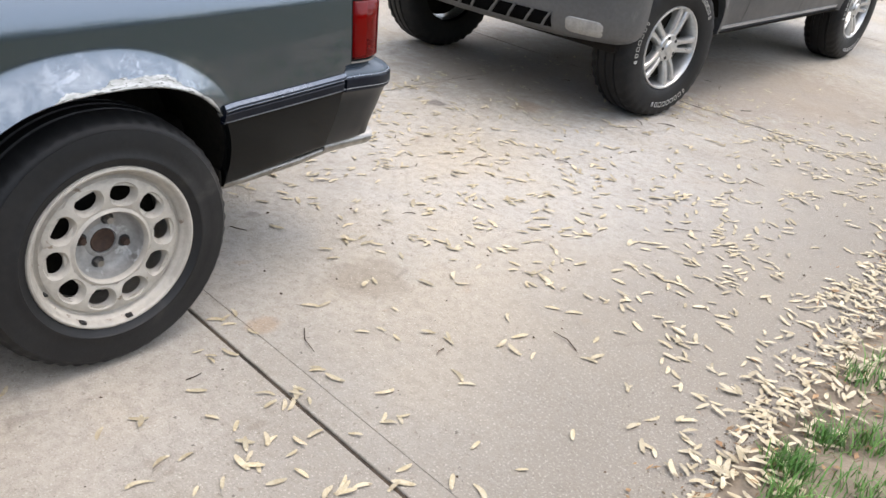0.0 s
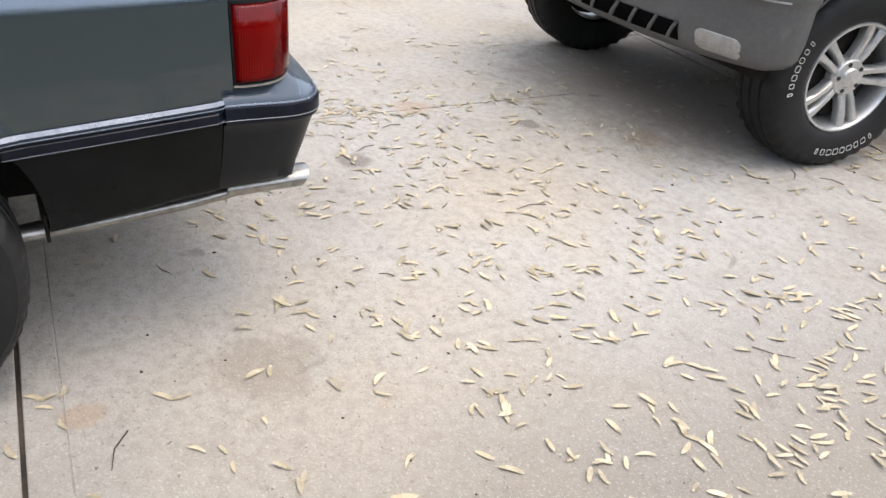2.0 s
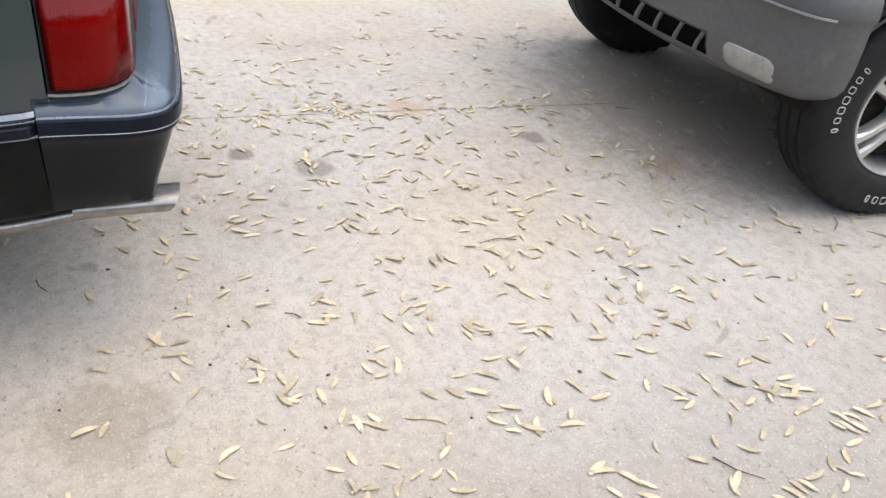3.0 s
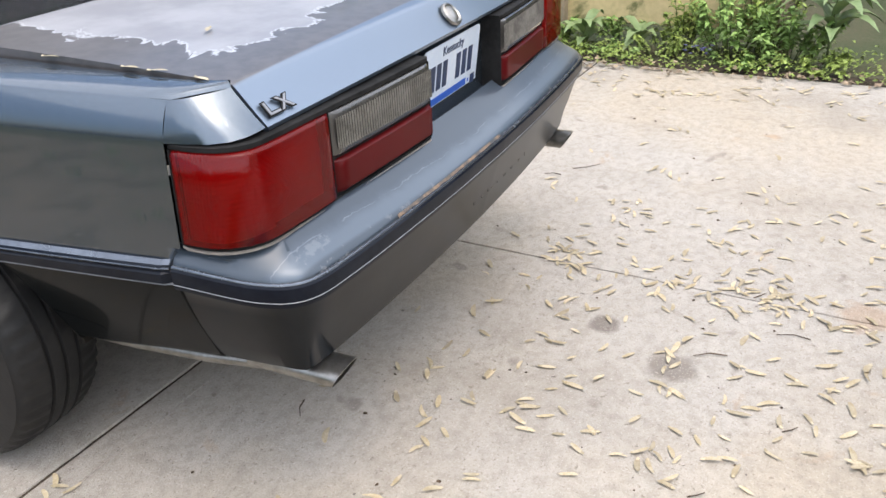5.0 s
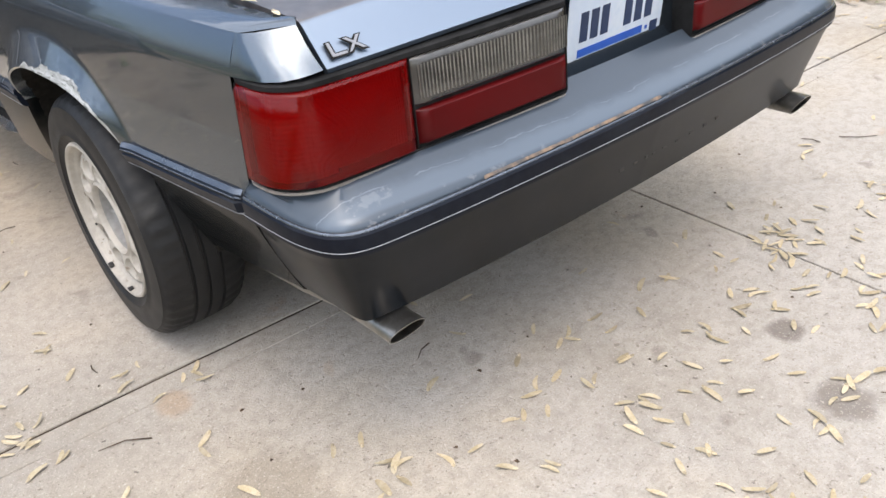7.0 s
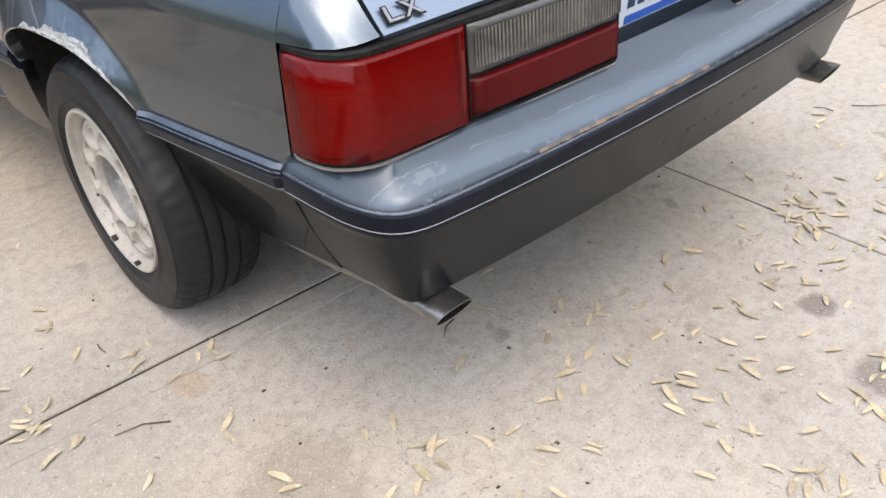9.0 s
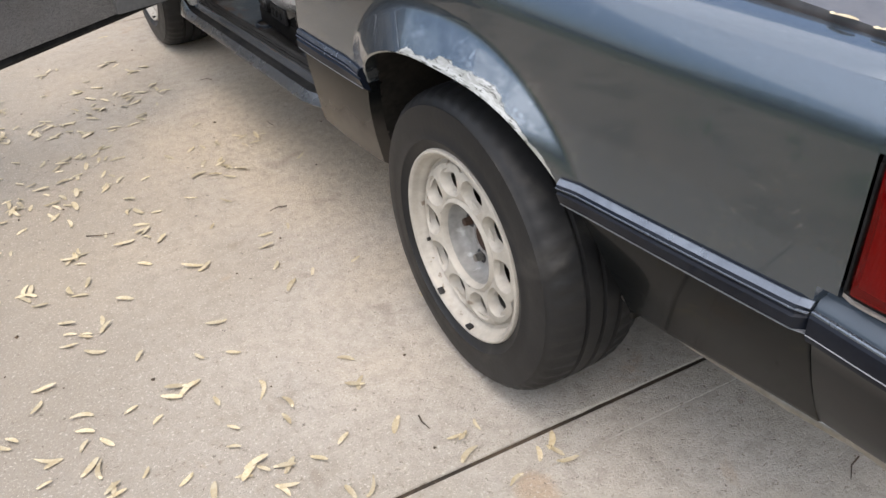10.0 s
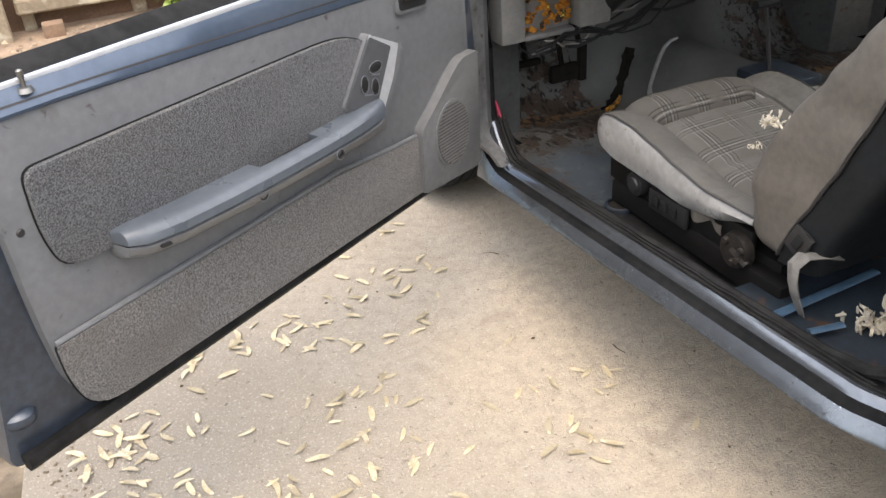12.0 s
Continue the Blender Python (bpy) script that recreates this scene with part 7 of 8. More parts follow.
def jeep_side(name, y0, y1, zl, zt, m_, side, out=0.0, n=90, rows_n=8):
    bm = bmesh.new()
    rows = []
    ys = sorted(set(list(np.linspace(y0, y1, n)) + [c + s * JR * f for c in (0, J_WB) for s in (-1, 1) for f in (1.0, 0.998, 0.99, 0.97, 0.93) if y0 < c + s * JR * f < y1]))
    for y in ys:
        a = jeep_low(y, zl)
        t = max(zt, a + 0.005)
        flare = 0.0
        row = [(side * (jeep_half(y, a) + out - 0.05), y, a)]
        for k in range(rows_n + 1):
            z = lerp(a, t, k / rows_n)
            d = min(abs(math.hypot(y - c, z - JZ) - JR) for c in (0, J_WB))
            flare = 0.018 * smooth01(1 - d / 0.09)
            row.append((side * (jeep_half(y, z) + out + flare), y, z))
        rows.append(row)
    grid(bm, rows)
    return part(name, bm, m_, jeep, sharp=35)


for side in (1, -1):
    clad = jeep_side("lower_cladding", -0.40, 3.55, 0.405, 0.672, J_GREY, side, 0.012)
    up = jeep_side("body_side", -0.38, 3.62, 0.660, 1.03, J_PAINT, side)
    for y0, y1, z0, z1, o, m_, nm in ((0.47, 2.22, 0.668, 0.682, 0.020, J_LINE, "cladding_line"), (0.60, 2.78, 0.722, 0.768, 0.012, J_WHITE, "body_strip"), (0.46, 2.24, 0.425, 0.447, 0.018, J_LINE, "sill_line")):
        bm = bmesh.new()
        rows = [[(side * (jeep_half(y, z0) - 0.01), y, z0), (side * (jeep_half(y, z0) + o), y, z0 + 0.002), (side * (jeep_half(y, z1) + o), y, z1 - 0.002), (side * (jeep_half(y, z1) - 0.01), y, z1)] for y in np.linspace(y0, y1, 30)]
        vs = grid(bm, rows)
        bm.faces.new(vs[0])
        bm.faces.new(vs[-1][::-1])
        part(nm, bm, m_, clad)
    for k in range(12):
        bm = bmesh.new()
        y = 0.80 + 0.040 * k + (0.03 if k > 4 else 0)
        box(bm, side * 0.912, y, 0.692, side * 0.917, y + 0.028, 0.712, 0.001, 1)
        part("badge_bar", bm, J_LINE, up)
    for y in (0.72, 2.20, 1.52):
        bm = bmesh.new()
        lean = 0.10 if y != 1.52 else 0.0
        grid(bm, [[(side * (jeep_half(y, z) + (0.0165 if z < 0.672 else 0.003)), y + lean * (z - 0.45) + d, z) for d in (-0.004, 0.004)] for z in np.linspace(0.43, 1.02, 12)])
        part("door_gap", bm, BLACK, up)
    bm = bmesh.new()
    grid(bm, [[(side * x, y, z) for y in np.linspace(0.40, 2.30, 8)] for x, z in ((0.905, 0.418), (0.89, 0.40), (0.80, 0.375), (0.55, 0.36))])
    part("sill_underside", bm, UNDER, jeep)
    for c in (0.0, J_WB):
        bm = bmesh.new()
        rows = []
        for x in (0.90, 0.58):
            rows.append([(side * x, c + JR * math.cos(a), JZ + JR * 0.95 * math.sin(a)) for a in np.linspace(0.30, math.pi - 0.30, 24)])
        rows.append([(side * 0.58, c, JZ)] * 24)
        grid(bm, rows)
        bmesh.ops.remove_doubles(bm, verts=bm.verts[:], dist=1e-4)
        part("wheel_well", bm, WELL, jeep)
# front bumper, one curved cover
JB_PTS = [(0.945, -0.370), (0.938, -0.44), (0.90, -0.505), (0.82, -0.545), (0.62, -0.585), (0.40, -0.625), (0.20, -0.648), (0.0, -0.655)]
JB_LS = [0.0, 0.07, 0.15, 0.24, 0.44, 0.66, 0.84, 1.0]


def jb(u, off, z):
    x, y, nv = curve_at(JB_PTS, JB_LS, 1 - abs(u))
    sg = 1 if u >= 0 else -1
    return (sg * (x + nv.x * -off), y + nv.y * -off, z) if nv.y > 0 else (sg * (x + nv.x * off), y + nv.y * off, z)


def jb_sec(u):
    a = abs(u)
    rise = 0.05 * smooth01((a - 0.45) / 0.5)
    return [(-0.16, 0.775 + rise * 0.2), (-0.05, 0.780 + rise * 0.2), (-0.015, 0.770 + rise * 0.2), (0.0, 0.745), (0.006, 0.705), (0.004, 0.690), (-0.004, 0.682), (-0.010, 0.66), (-0.012, 0.60), (-0.016, 0.54), (-0.030, 0.48), (-0.055, 0.435 + rise * 0.3), (-0.085, 0.410 + rise * 0.4), (-0.20, 0.400 + rise * 0.4)]


JU = [1 - k / 60 for k in range(121)]
bm = bmesh.new()
grid(bm, [[jb(u, o, z) for o, z in jb_sec(u)] for u in JU])
jbump = part("front_bumper", bm, J_BUMP, jeep, "grey plastic front bumper with vents and fog lamps", sharp=40)
for u0, u1 in ((0.88, 0.34), (-0.34, -0.88)):
    bm = bmesh.new()
    vs = grid(bm, [[jb(u, o, z) for o, z in ((0.0, 0.693), (0.009, 0.692), (0.009, 0.686), (0.0, 0.685))] for u in np.linspace(u0, u1, 30)])
    part("bumper_line", bm, J_LINE, jbump)
# lower vents: dark slot with slanted bars


def jb_off(u, z):
    sec = jb_sec(u)
    for (o0, z0), (o1, z1) in zip(sec[1:], sec[2:]):
        if z1 <= z <= z0:
            return lerp(o0, o1, (z0 - z) / max(1e-6, z0 - z1))
    return sec[-1][0]


bm = bmesh.new()
grid(bm, [[jb(u, jb_off(u, z) + 0.003, z) for z in (0.522, 0.505, 0.485, 0.465, 0.448)] for u in np.linspace(0.46, -0.46, 40)])
vent = part("bumper_vent", bm, VOID, jbump)
for k in range(10):
    u = 0.43 - 0.096 * k
    bm = bmesh.new()
    rows = []
    for t in np.linspace(0, 1, 5):
        z = lerp(0.524, 0.446, t)
        uu = u - 0.05 * t + 0.025
        o = jb_off(uu, z)
        rows.append([jb(uu + d, o + e, z) for d, e in ((-0.009, 0.0), (-0.006, 0.010), (0.006, 0.010), (0.009, 0.0))])
    grid(bm, rows)
    part("vent_bar", bm, J_BUMP, vent)
for sg in (1, -1):
    bm = bmesh.new()
    u0, u1 = 0.535, 0.730
    rows = []
    for u in np.linspace(u0, u1, 12):
        e = 0.0 if u in (u0, u1) else 1.0
        k = min(1.0, (u - u0) / 0.02, (u1 - u) / 0.02)
        q = 0.016 * (1 - min(1.0, (u - u0) / 0.03, (u1 - u) / 0.03)) ** 2
        rows.append([jb(sg * u, jb_off(u, z) + o * k, z) for z, o in ((0.446 + q, 0.0), (0.450 + q, 0.004), (0.460 + q * 0.7, 0.006), (0.486, 0.007), (0.514 - q * 0.7, 0.006), (0.523 - q, 0.004), (0.527 - q, 0.0))])
    grid(bm, rows)
    part("fog_lamp", bm, FOG, jbump, "hazed rectangular fog lamp")
    bm = bmesh.new()
    rows = []
    for u in np.linspace(0.42, 0.97, 16):
        rows.append([jb(sg * u, -0.035, 0.788 + 0.02 * u), jb(sg * u, -0.028, 0.800 + 0.02 * u), jb(sg * u, -0.030, 0.835 + 0.02 * u), jb(sg * u, -0.045, 0.845 + 0.02 * u)])
    grid(bm, rows)
    part("turn_lamp", bm, AMBER, jeep, "orange turn signal lens under the headlamp")
    bm = bmesh.new()
    rows = []
    for u in np.linspace(0.40, 0.86, 16):
        rows.append([jb(sg * u, -0.04, 0.848 + 0.02 * u), jb(sg * u, -0.035, 0.86 + 0.02 * u), jb(sg * u, -0.06, 0.94 + 0.02 * u), jb(sg * u, -0.09, 0.955 + 0.02 * u)])
    grid(bm, rows)
    part("headlamp", bm, LAMP_CLEAR, jeep)
for k in range(7):
    x = -0.27 + 0.09 * k
    bm = bmesh.new()
    box(bm, x - 0.030, -0.665, 0.775, x + 0.030, -0.60, 0.97, 0.012)
    slot = part("grille_frame", bm, J_LINE, jeep)
    bm = bmesh.new()
    box(bm, x - 0.022, -0.668, 0.785, x + 0.022, -0.655, 0.96, 0.008)
    part("grille_opening", bm, BLACK, slot)
bm = bmesh.new()
rows = []
for y, z in ((-0.60, 0.96), (-0.58, 1.00), (-0.45, 1.03), (0.0, 1.06), (0.55, 1.09)):
    rows.append([(u * (0.86 if y > -0.5 else 0.82), y + 0.05 * u * u, z + 0.03 * (1 - u * u)) for u in np.linspace(-1, 1, 13)])
grid(bm, rows)
thick(bm, 0.02)
part("bonnet", bm, J_PAINT, jeep)
bm = bmesh.new()
grid(bm, [[(u * 0.84, -0.56 + 0.06 * abs(u), z) for u in np.linspace(-1, 1, 13)] for z in np.linspace(0.70, 0.97, 4)])
part("nose_panel", bm, J_PAINT, jeep)
# cabin
def jeep_glass(name, quad, m_):
    bm = bmesh.new()
    a, b, c, d = [Vector(p) for p in quad]
    grid(bm, [[a.lerp(b, u).lerp(d.lerp(c, u), t) for u in np.linspace(0, 1, 6)] for t in np.linspace(0, 1, 4)])
    thick(bm, 0.006)
    ob = part(name, bm, m_, jeep)
    ob.visible_shadow = m_ is not GLASS
    return ob


jeep_glass("windscreen", ((-0.78, 0.55, 1.09), (0.78, 0.55, 1.09), (0.62, 1.15, 1.62), (-0.62, 1.15, 1.62)), GLASS)
jeep_glass("rear_window", ((-0.76, 3.66, 1.05), (0.76, 3.66, 1.05), (0.62, 3.45, 1.62), (-0.62, 3.45, 1.62)), GLASS)
for sg in (1, -1):
    for y0, y1, t0, t1 in ((0.70, 1.48, 1.20, 1.50), (1.56, 2.40, 1.56, 2.38), (2.48, 3.50, 2.44, 3.38)):
        jeep_glass("side_window", ((sg * 0.868, y0, 1.04), (sg * 0.868, y1, 1.04), (sg * 0.67, t1, 1.60), (sg * 0.67, t0, 1.60)), GLASS)
    for y0, y1, t0, t1 in ((0.55, 0.70, 1.12, 1.20), (1.48, 1.56, 1.50, 1.56), (2.40, 2.48, 2.38, 2.44), (3.50, 3.66, 3.38, 3.46)):
        jeep_glass("pillar", ((sg * 0.87, y0, 1.03), (sg * 0.87, y1, 1.03), (sg * 0.67, t1, 1.62), (sg * 0.67, t0, 1.62)), J_PAINT)
bm = bmesh.new()
grid(bm, [[(u * 0.68, y, 1.62 + 0.06 * (1 - u * u)) for u in np.linspace(-1, 1, 11)] for y in np.linspace(1.12, 3.50, 8)])
thick(bm, 0.03)
part("roof", bm, J_PAINT, jeep)
bm = bmesh.new()
box(bm, -0.86, 3.58, 0.44, 0.86, 3.70, 1.05, 0.04)
part("tailgate", bm, J_PAINT, jeep)
bm = bmesh.new()
box(bm, -0.80, -0.40, 0.36, 0.80, 3.55, 0.46, 0.03)
part("underbody", bm, UNDER, jeep)
for x0, y0, x1, y1, z0 in ((-0.24, 0.05, 0.24, 1.60, 0.29), (0.38, 0.50, 0.50, 2.15, 0.29), (-0.50, 0.50, -0.38, 2.15, 0.29), (-0.45, 2.95, 0.45, 3.45, 0.28)):
    bm = bmesh.new()
    box(bm, x0, y0, z0, x1, y1, 0.37, 0.03)
    part("chassis_block", bm, UNDER, jeep)
for c in (0.0, J_WB):
    bm = bmesh.new()
    tube(bm, [(-0.75, c, 0.37), (0.75, c, 0.37)], 0.05, 10)
    part("axle", bm, UNDER, jeep)


def jeep_wheel(parent):
    bm = bmesh.new()
    revolve(bm, [(-0.20, 0.205), (-0.06, 0.190), (-0.02, 0.196), (0.0, 0.203), (0.006, 0.207), (0.006, 0.214), (-0.004, 0.220), (-0.02, 0.220)], 56)
    rim = part("wheel", bm, J_RIM, parent, "silver alloy wheel with five split spokes")
    for k in range(5):
        for d in (-1, 1):
            bm = bmesh.new()
            a0 = 2 * math.pi * k / 5
            rows = []
            for r, off, w, x in ((0.055, 0.015, 0.018, -0.030), (0.10, 0.021, 0.014, -0.018), (0.15, 0.025, 0.014, -0.012), (0.200, 0.032, 0.019, -0.012)):
                c = polar(r, a0, x) + polar(1, a0 + math.pi / 2, 0) * off * d
                t = polar(1, a0 + math.pi / 2, 0)
                rows.append([c + t * w * 0.9 + Vector((-0.035, 0, 0)), c + t * w, c + t * w * 0.6 + Vector((0.010, 0, 0)), c - t * w * 0.6 + Vector((0.010, 0, 0)), c - t * w, c - t * w * 0.9 + Vector((-0.035, 0, 0))])
            grid(bm, rows)
            part("spoke", bm, J_RIM, rim)
    bm = bmesh.new()
    revolve(bm, [(-0.06, 0.075), (-0.02, 0.073), (-0.010, 0.066), (-0.008, 0.040), (0.002, 0.034), (0.004, 0.001)], 32)
    part("hub_cap", bm, J_RIM, rim)
    for k in range(5):
        bm = bmesh.new()
        a = 2 * math.pi * (k + 0.5) / 5
        tube(bm, [polar(0.054, a, -0.03), polar(0.054, a, -0.006)], 0.009, 8)
        part("lug_nut", bm, BLACK, rim)
    bm = bmesh.new()
    revolve(bm, [(-0.12, 0.19), (-0.075, 0.17), (-0.070, 0.02)], 28)
    part("brake_disc", bm, WELL, rim)
    prof = [(-0.225, 0.212), (-0.238, 0.250), (-0.242, 0.300), (-0.232, 0.345), (-0.212, 0.366), (-0.185, 0.373), (-0.172, 0.374), (-0.168, 0.365), (-0.158, 0.365), (-0.154, 0.374), (-0.120, 0.375), (-0.116, 0.366), (-0.104, 0.366), (-0.100, 0.375), (-0.066, 0.374), (-0.062, 0.365), (-0.052, 0.365), (-0.048, 0.374),
            (-0.020, 0.371), (-0.004, 0.364), (0.008, 0.350), (0.014, 0.335), (0.018, 0.305), (0.018, 0.270), (0.013, 0.240), (0.004, 0.222), (-0.004, 0.214)]
    tyre = part("tyre", tyre_mesh(prof, 150, notch=(3, 4, 5, 18, 19, 20), flat=0.372), J_TYRE, rim, "chunky tyre with raised white marks", sharp=50)
    rr = random.Random(2)
    for a0, n in ((30, 9), (150, 7), (255, 9)):
        for k in range(n):
            a = radians(a0 + k * 6.4)
            h, w = rr.uniform(0.010, 0.012), rr.uniform(0.0085, 0.012)
            if k == 0 or k == n - 1:
                h, w = 0.011, 0.005
            loop = rounded([(-h, -w), (h, -w), (h, w), (-h, w)], 0.006, 3)
            bm = bmesh.new()
            c0, er, et = polar(0.298, a, 0.0195), polar(1, a, 0), polar(1, a + math.pi / 2, 0)
            tube(bm, [c0 + er * u + et * v for u, v in loop + loop[:1]], 0.0017, 5)
            part("raised_mark", bm, LETTER, rim)
    return rim


jw0 = jeep_wheel(jeep)
jw0.matrix_basis = pose(0.885, 0.0, 0.3725, 0, 0, -7)
for x, y, turn in ((0.885, J_WB, 0), (-0.885, 0.0, 173), (-0.885, J_WB, 180)):
    copy_part(jw0, jeep, pose(x, y, 0.3725, 0, 0, turn))

# ---- timber edging, fence and beds ----
TIMBER = mat("weathered_timber", (0.33, 0.27, 0.19), (0.22, 0.175, 0.12), rough=0.85, coarse=3, fine=45, bump=0.5, bsc=40, spots=(((0.45, 0.40, 0.31), 8.0, 0.55, 0.68),))
BROWN_BOARD = mat("brown_board", (0.17, 0.10, 0.06), (0.11, 0.065, 0.04), rough=0.85, coarse=4, bump=0.4, bsc=30)
FENCE_WOOD = mat("fence_board", (0.62, 0.51, 0.27), (0.47, 0.39, 0.20), rough=0.85, coarse=2.5, fine=30, bump=0.35, bsc=25, spots=(((0.13, 0.14, 0.05), 5.0, 0.55, 0.7),))


def board(name, parent, x0, y0, z0, x1, y1, z1, m_, bevel=0.006):
    bm = bmesh.new()
    box(bm, x0, y0, z0, x1, y1, z1, bevel, 1)
    return part(name, bm, m_, parent)


def timber_stack():
    th = thing("timber_edging", pose(-5.6, 0, 0), "weathered timber edging stepped up from the driveway", "retaining wall")
    y = 2.95
    rt = random.Random(8)
    while y < 11:
        ln = rt.uniform(2.2, 2.6)
        board("beam", th, 0.10, y + 0.01, -0.05, 0.24, y + ln - 0.01, 0.075, TIMBER, 0.012)
        board("riser", th, -0.10, y, 0.0, -0.07, y + ln, 0.26, BROWN_BOARD)
        board("beam", th, -0.16, y + 0.4, 0.255, 0.0, y + ln + 0.38, 0.345, TIMBER, 0.012)
        y += ln
    return th


timber_stack()
fence = thing("board_fence", pose(-6.15, 0, 0), "weathered board fence with olive stains behind the weeds", "fence")
for k in range(5):
    board("board", fence, -0.02, -4.6, 0.075 + 0.30 * k, 0.012, 2.25, 0.365 + 0.30 * k, FENCE_WOOD)
for y in (-3.4, -1.3, 0.72, 0.83, 2.2):
    board("post", fence, 0.0125, y - 0.045, -0.1, 0.10, y + 0.045, 1.62, TIMBER)
# low rail fence at the closed end of the driveway
rail = thing("low_rail_fence", pose(0, -4.95, 0), "low weathered rail fence on red soil at the driveway end", "fence")
board("rail", rail, -2.6, -0.06, 0.125, -0.52, 0.06, 0.215, TIMBER, 0.012)
board("rail", rail, -2.6, -0.05, 0.30, 0.6, 0.04, 0.39, TIMBER, 0.012)
board("back_board", rail, -2.6, -0.16, 0.0, 0.5, -0.10, 0.5, BROWN_BOARD)
for x, w in ((-0.40, 0.065), (-0.57, 0.035), (-1.22, 0.045), (-2.3, 0.05), (0.4, 0.06)):
    board("post", rail, x - w, 0.061 if w > 0.06 else -0.09, -0.05, x + w, 0.15 if w > 0.06 else -0.061, 0.55, TIMBER, 0.008)
bm = bmesh.new()
box(bm, -0.755, -4.86, 0.0, -0.635, -4.74, 0.082, 0.008)
tagged(part("concrete_block", bm, mat("red_block", (0.26, 0.17, 0.11), (0.18, 0.12, 0.08), rough=0.9, bump=0.4, bsc=50)), "small weathered brown block beside the rail fence", "block")
bm = bmesh.new()
grid(bm, [[(x, y, 0.006 + 0.01 * noise.noise((x * 3, y * 3, 1))) for x in np.linspace(-6.0, 4, 24)] for y in np.linspace(-6.2, -4.45, 8)])
tagged(part("red_soil", bm, mat("red_soil", (0.31, 0.225, 0.155), (0.20, 0.145, 0.10), rough=0.95, coarse=3, bump=0.5, bsc=40)), "reddish packed soil at the end of the driveway", "soil", kind="structure")
# unseen plain walls that close the place, added dark for the paint's reflections
WALL = mat("house_siding", (0.060, 0.057, 0.052), (0.045, 0.043, 0.040), rough=0.8, coarse=0.6)
for nm, x0, y0, x1, y1, h in (("wall_east", 16.0, -16, 16.3, 22.0, 1.2), ("wall_west", -12.3, -14, -12.0, 14, 3.2), ("wall_south", -12, -14.3, 6, -14.0, 3.6)):
    bm = bmesh.new()
    box(bm, x0, y0, -0.1, x1, y1, h, 0.02, 1)
    tagged(part(nm, bm, WALL), "unseen plain dark brown wall added for the car paint to reflect", "wall", kind="structure")
# street beyond the driveway
bm = bmesh.new()
grid(bm, [[(x, y, -0.06) for x in np.linspace(-40, 40, 12)] for y in (11.6, 19.0)])
tagged(part("road", bm, mat("pale_road", (0.30, 0.29, 0.27), (0.22, 0.215, 0.20), rough=0.9, coarse=0.5, bump=0.3, bsc=80)), "pale worn road past the end of the driveway", "road", kind="structure")
bm = bmesh.new()
box(bm, -40, 11.15, -0.15, 40, 11.45, 0.02, 0.02, 1)
tagged(part("kerb", bm, CONCRETE), "pale concrete kerb along the road", "kerb", kind="structure")

# ragged soil lapping over the driveway's open edge
bm = bmesh.new()
rows = []
for y in np.linspace(-4.5, 10.5, 480):
    b = -0.43 + 0.13 * smooth01((0.9 - y) / 0.5) + 0.07 * noise.noise((y * 0.9, 7, 0)) + 0.05 * noise.noise((y * 3.1, 3, 0)) + 0.025 * noise.noise((y * 11, 3, 0)) + 0.018 * noise.noise((y * 31, 5, 0)) + 0.05 * smooth01((y - 2.2) / 1.5)
    rows.append([(-0.70, y, -0.016), (b - 0.03, y, -0.006), (b, y, 0.003 + 0.002 * noise.noise((y * 20, 0, 0))), (b + 0.05, y, 0.008), (b + 0.12, y, 0.012 + 0.006 * noise.noise((y * 9, 2, 0))), (b + 0.3, y, 0.015), (0.5, y, 0.01), (1.3, y, 0.0)])
grid(bm, rows)
tagged(part("soil_verge", bm, SOIL), "crumbly brown soil verge lapping over the concrete edge", "soil", kind="structure")

# crumbs of that soil strewn over the concrete beside it
rb = random.Random(57)
bm = bmesh.new()
for k in range(2600):
    y = rb.uniform(-2.2, 5.0)
    x = -0.40 - 0.05 * smooth01((-0.05 - y) / 0.3) - abs(rb.gauss(0, 0.075)) + 0.05 * noise.noise((y * 2.4, 1, 0))
    q, a = rb.uniform(0.0015, 0.0055), rb.uniform(0, 6.28)
    vs = [bm.verts.new((x + q * math.cos(a + w) * rb.uniform(0.6, 1.4), y + q * math.sin(a + w) * rb.uniform(0.6, 1.4), 0.001)) for w in (0, 1.57, 3.14, 4.71)]
    tip = bm.verts.new((x, y, 0.0015 + q * 0.8))
    for i in range(4):
        bm.faces.new((vs[i], vs[(i + 1) % 4], tip))
tagged(part("soil_crumbs", bm, SOIL), "loose brown soil crumbs along the concrete edge", "soil", kind="stuff")

# ---- plants ----
LEAF = mat("weed_leaf", (0.16, 0.27, 0.065), (0.24, 0.36, 0.10), rough=0.5, coarse=8, island=0.7)
LEAF_PALE = mat("broad_leaf", (0.17, 0.25, 0.10), (0.23, 0.31, 0.14), rough=0.5, coarse=10, island=0.5)
LEAF_YEL = mat("small_leaf", (0.18, 0.26, 0.05), (0.24, 0.31, 0.07), rough=0.5, coarse=8, island=0.7)
STEM = mat("green_stem", (0.09, 0.12, 0.04), rough=0.6)
GRASS = mat("grass_blade", (0.075, 0.18, 0.032), (0.14, 0.26, 0.06), rough=0.55, coarse=6, island=0.8)
FLOWER = mat("blue_petals", (0.09, 0.09, 0.26), (0.14, 0.14, 0.36), rough=0.6)


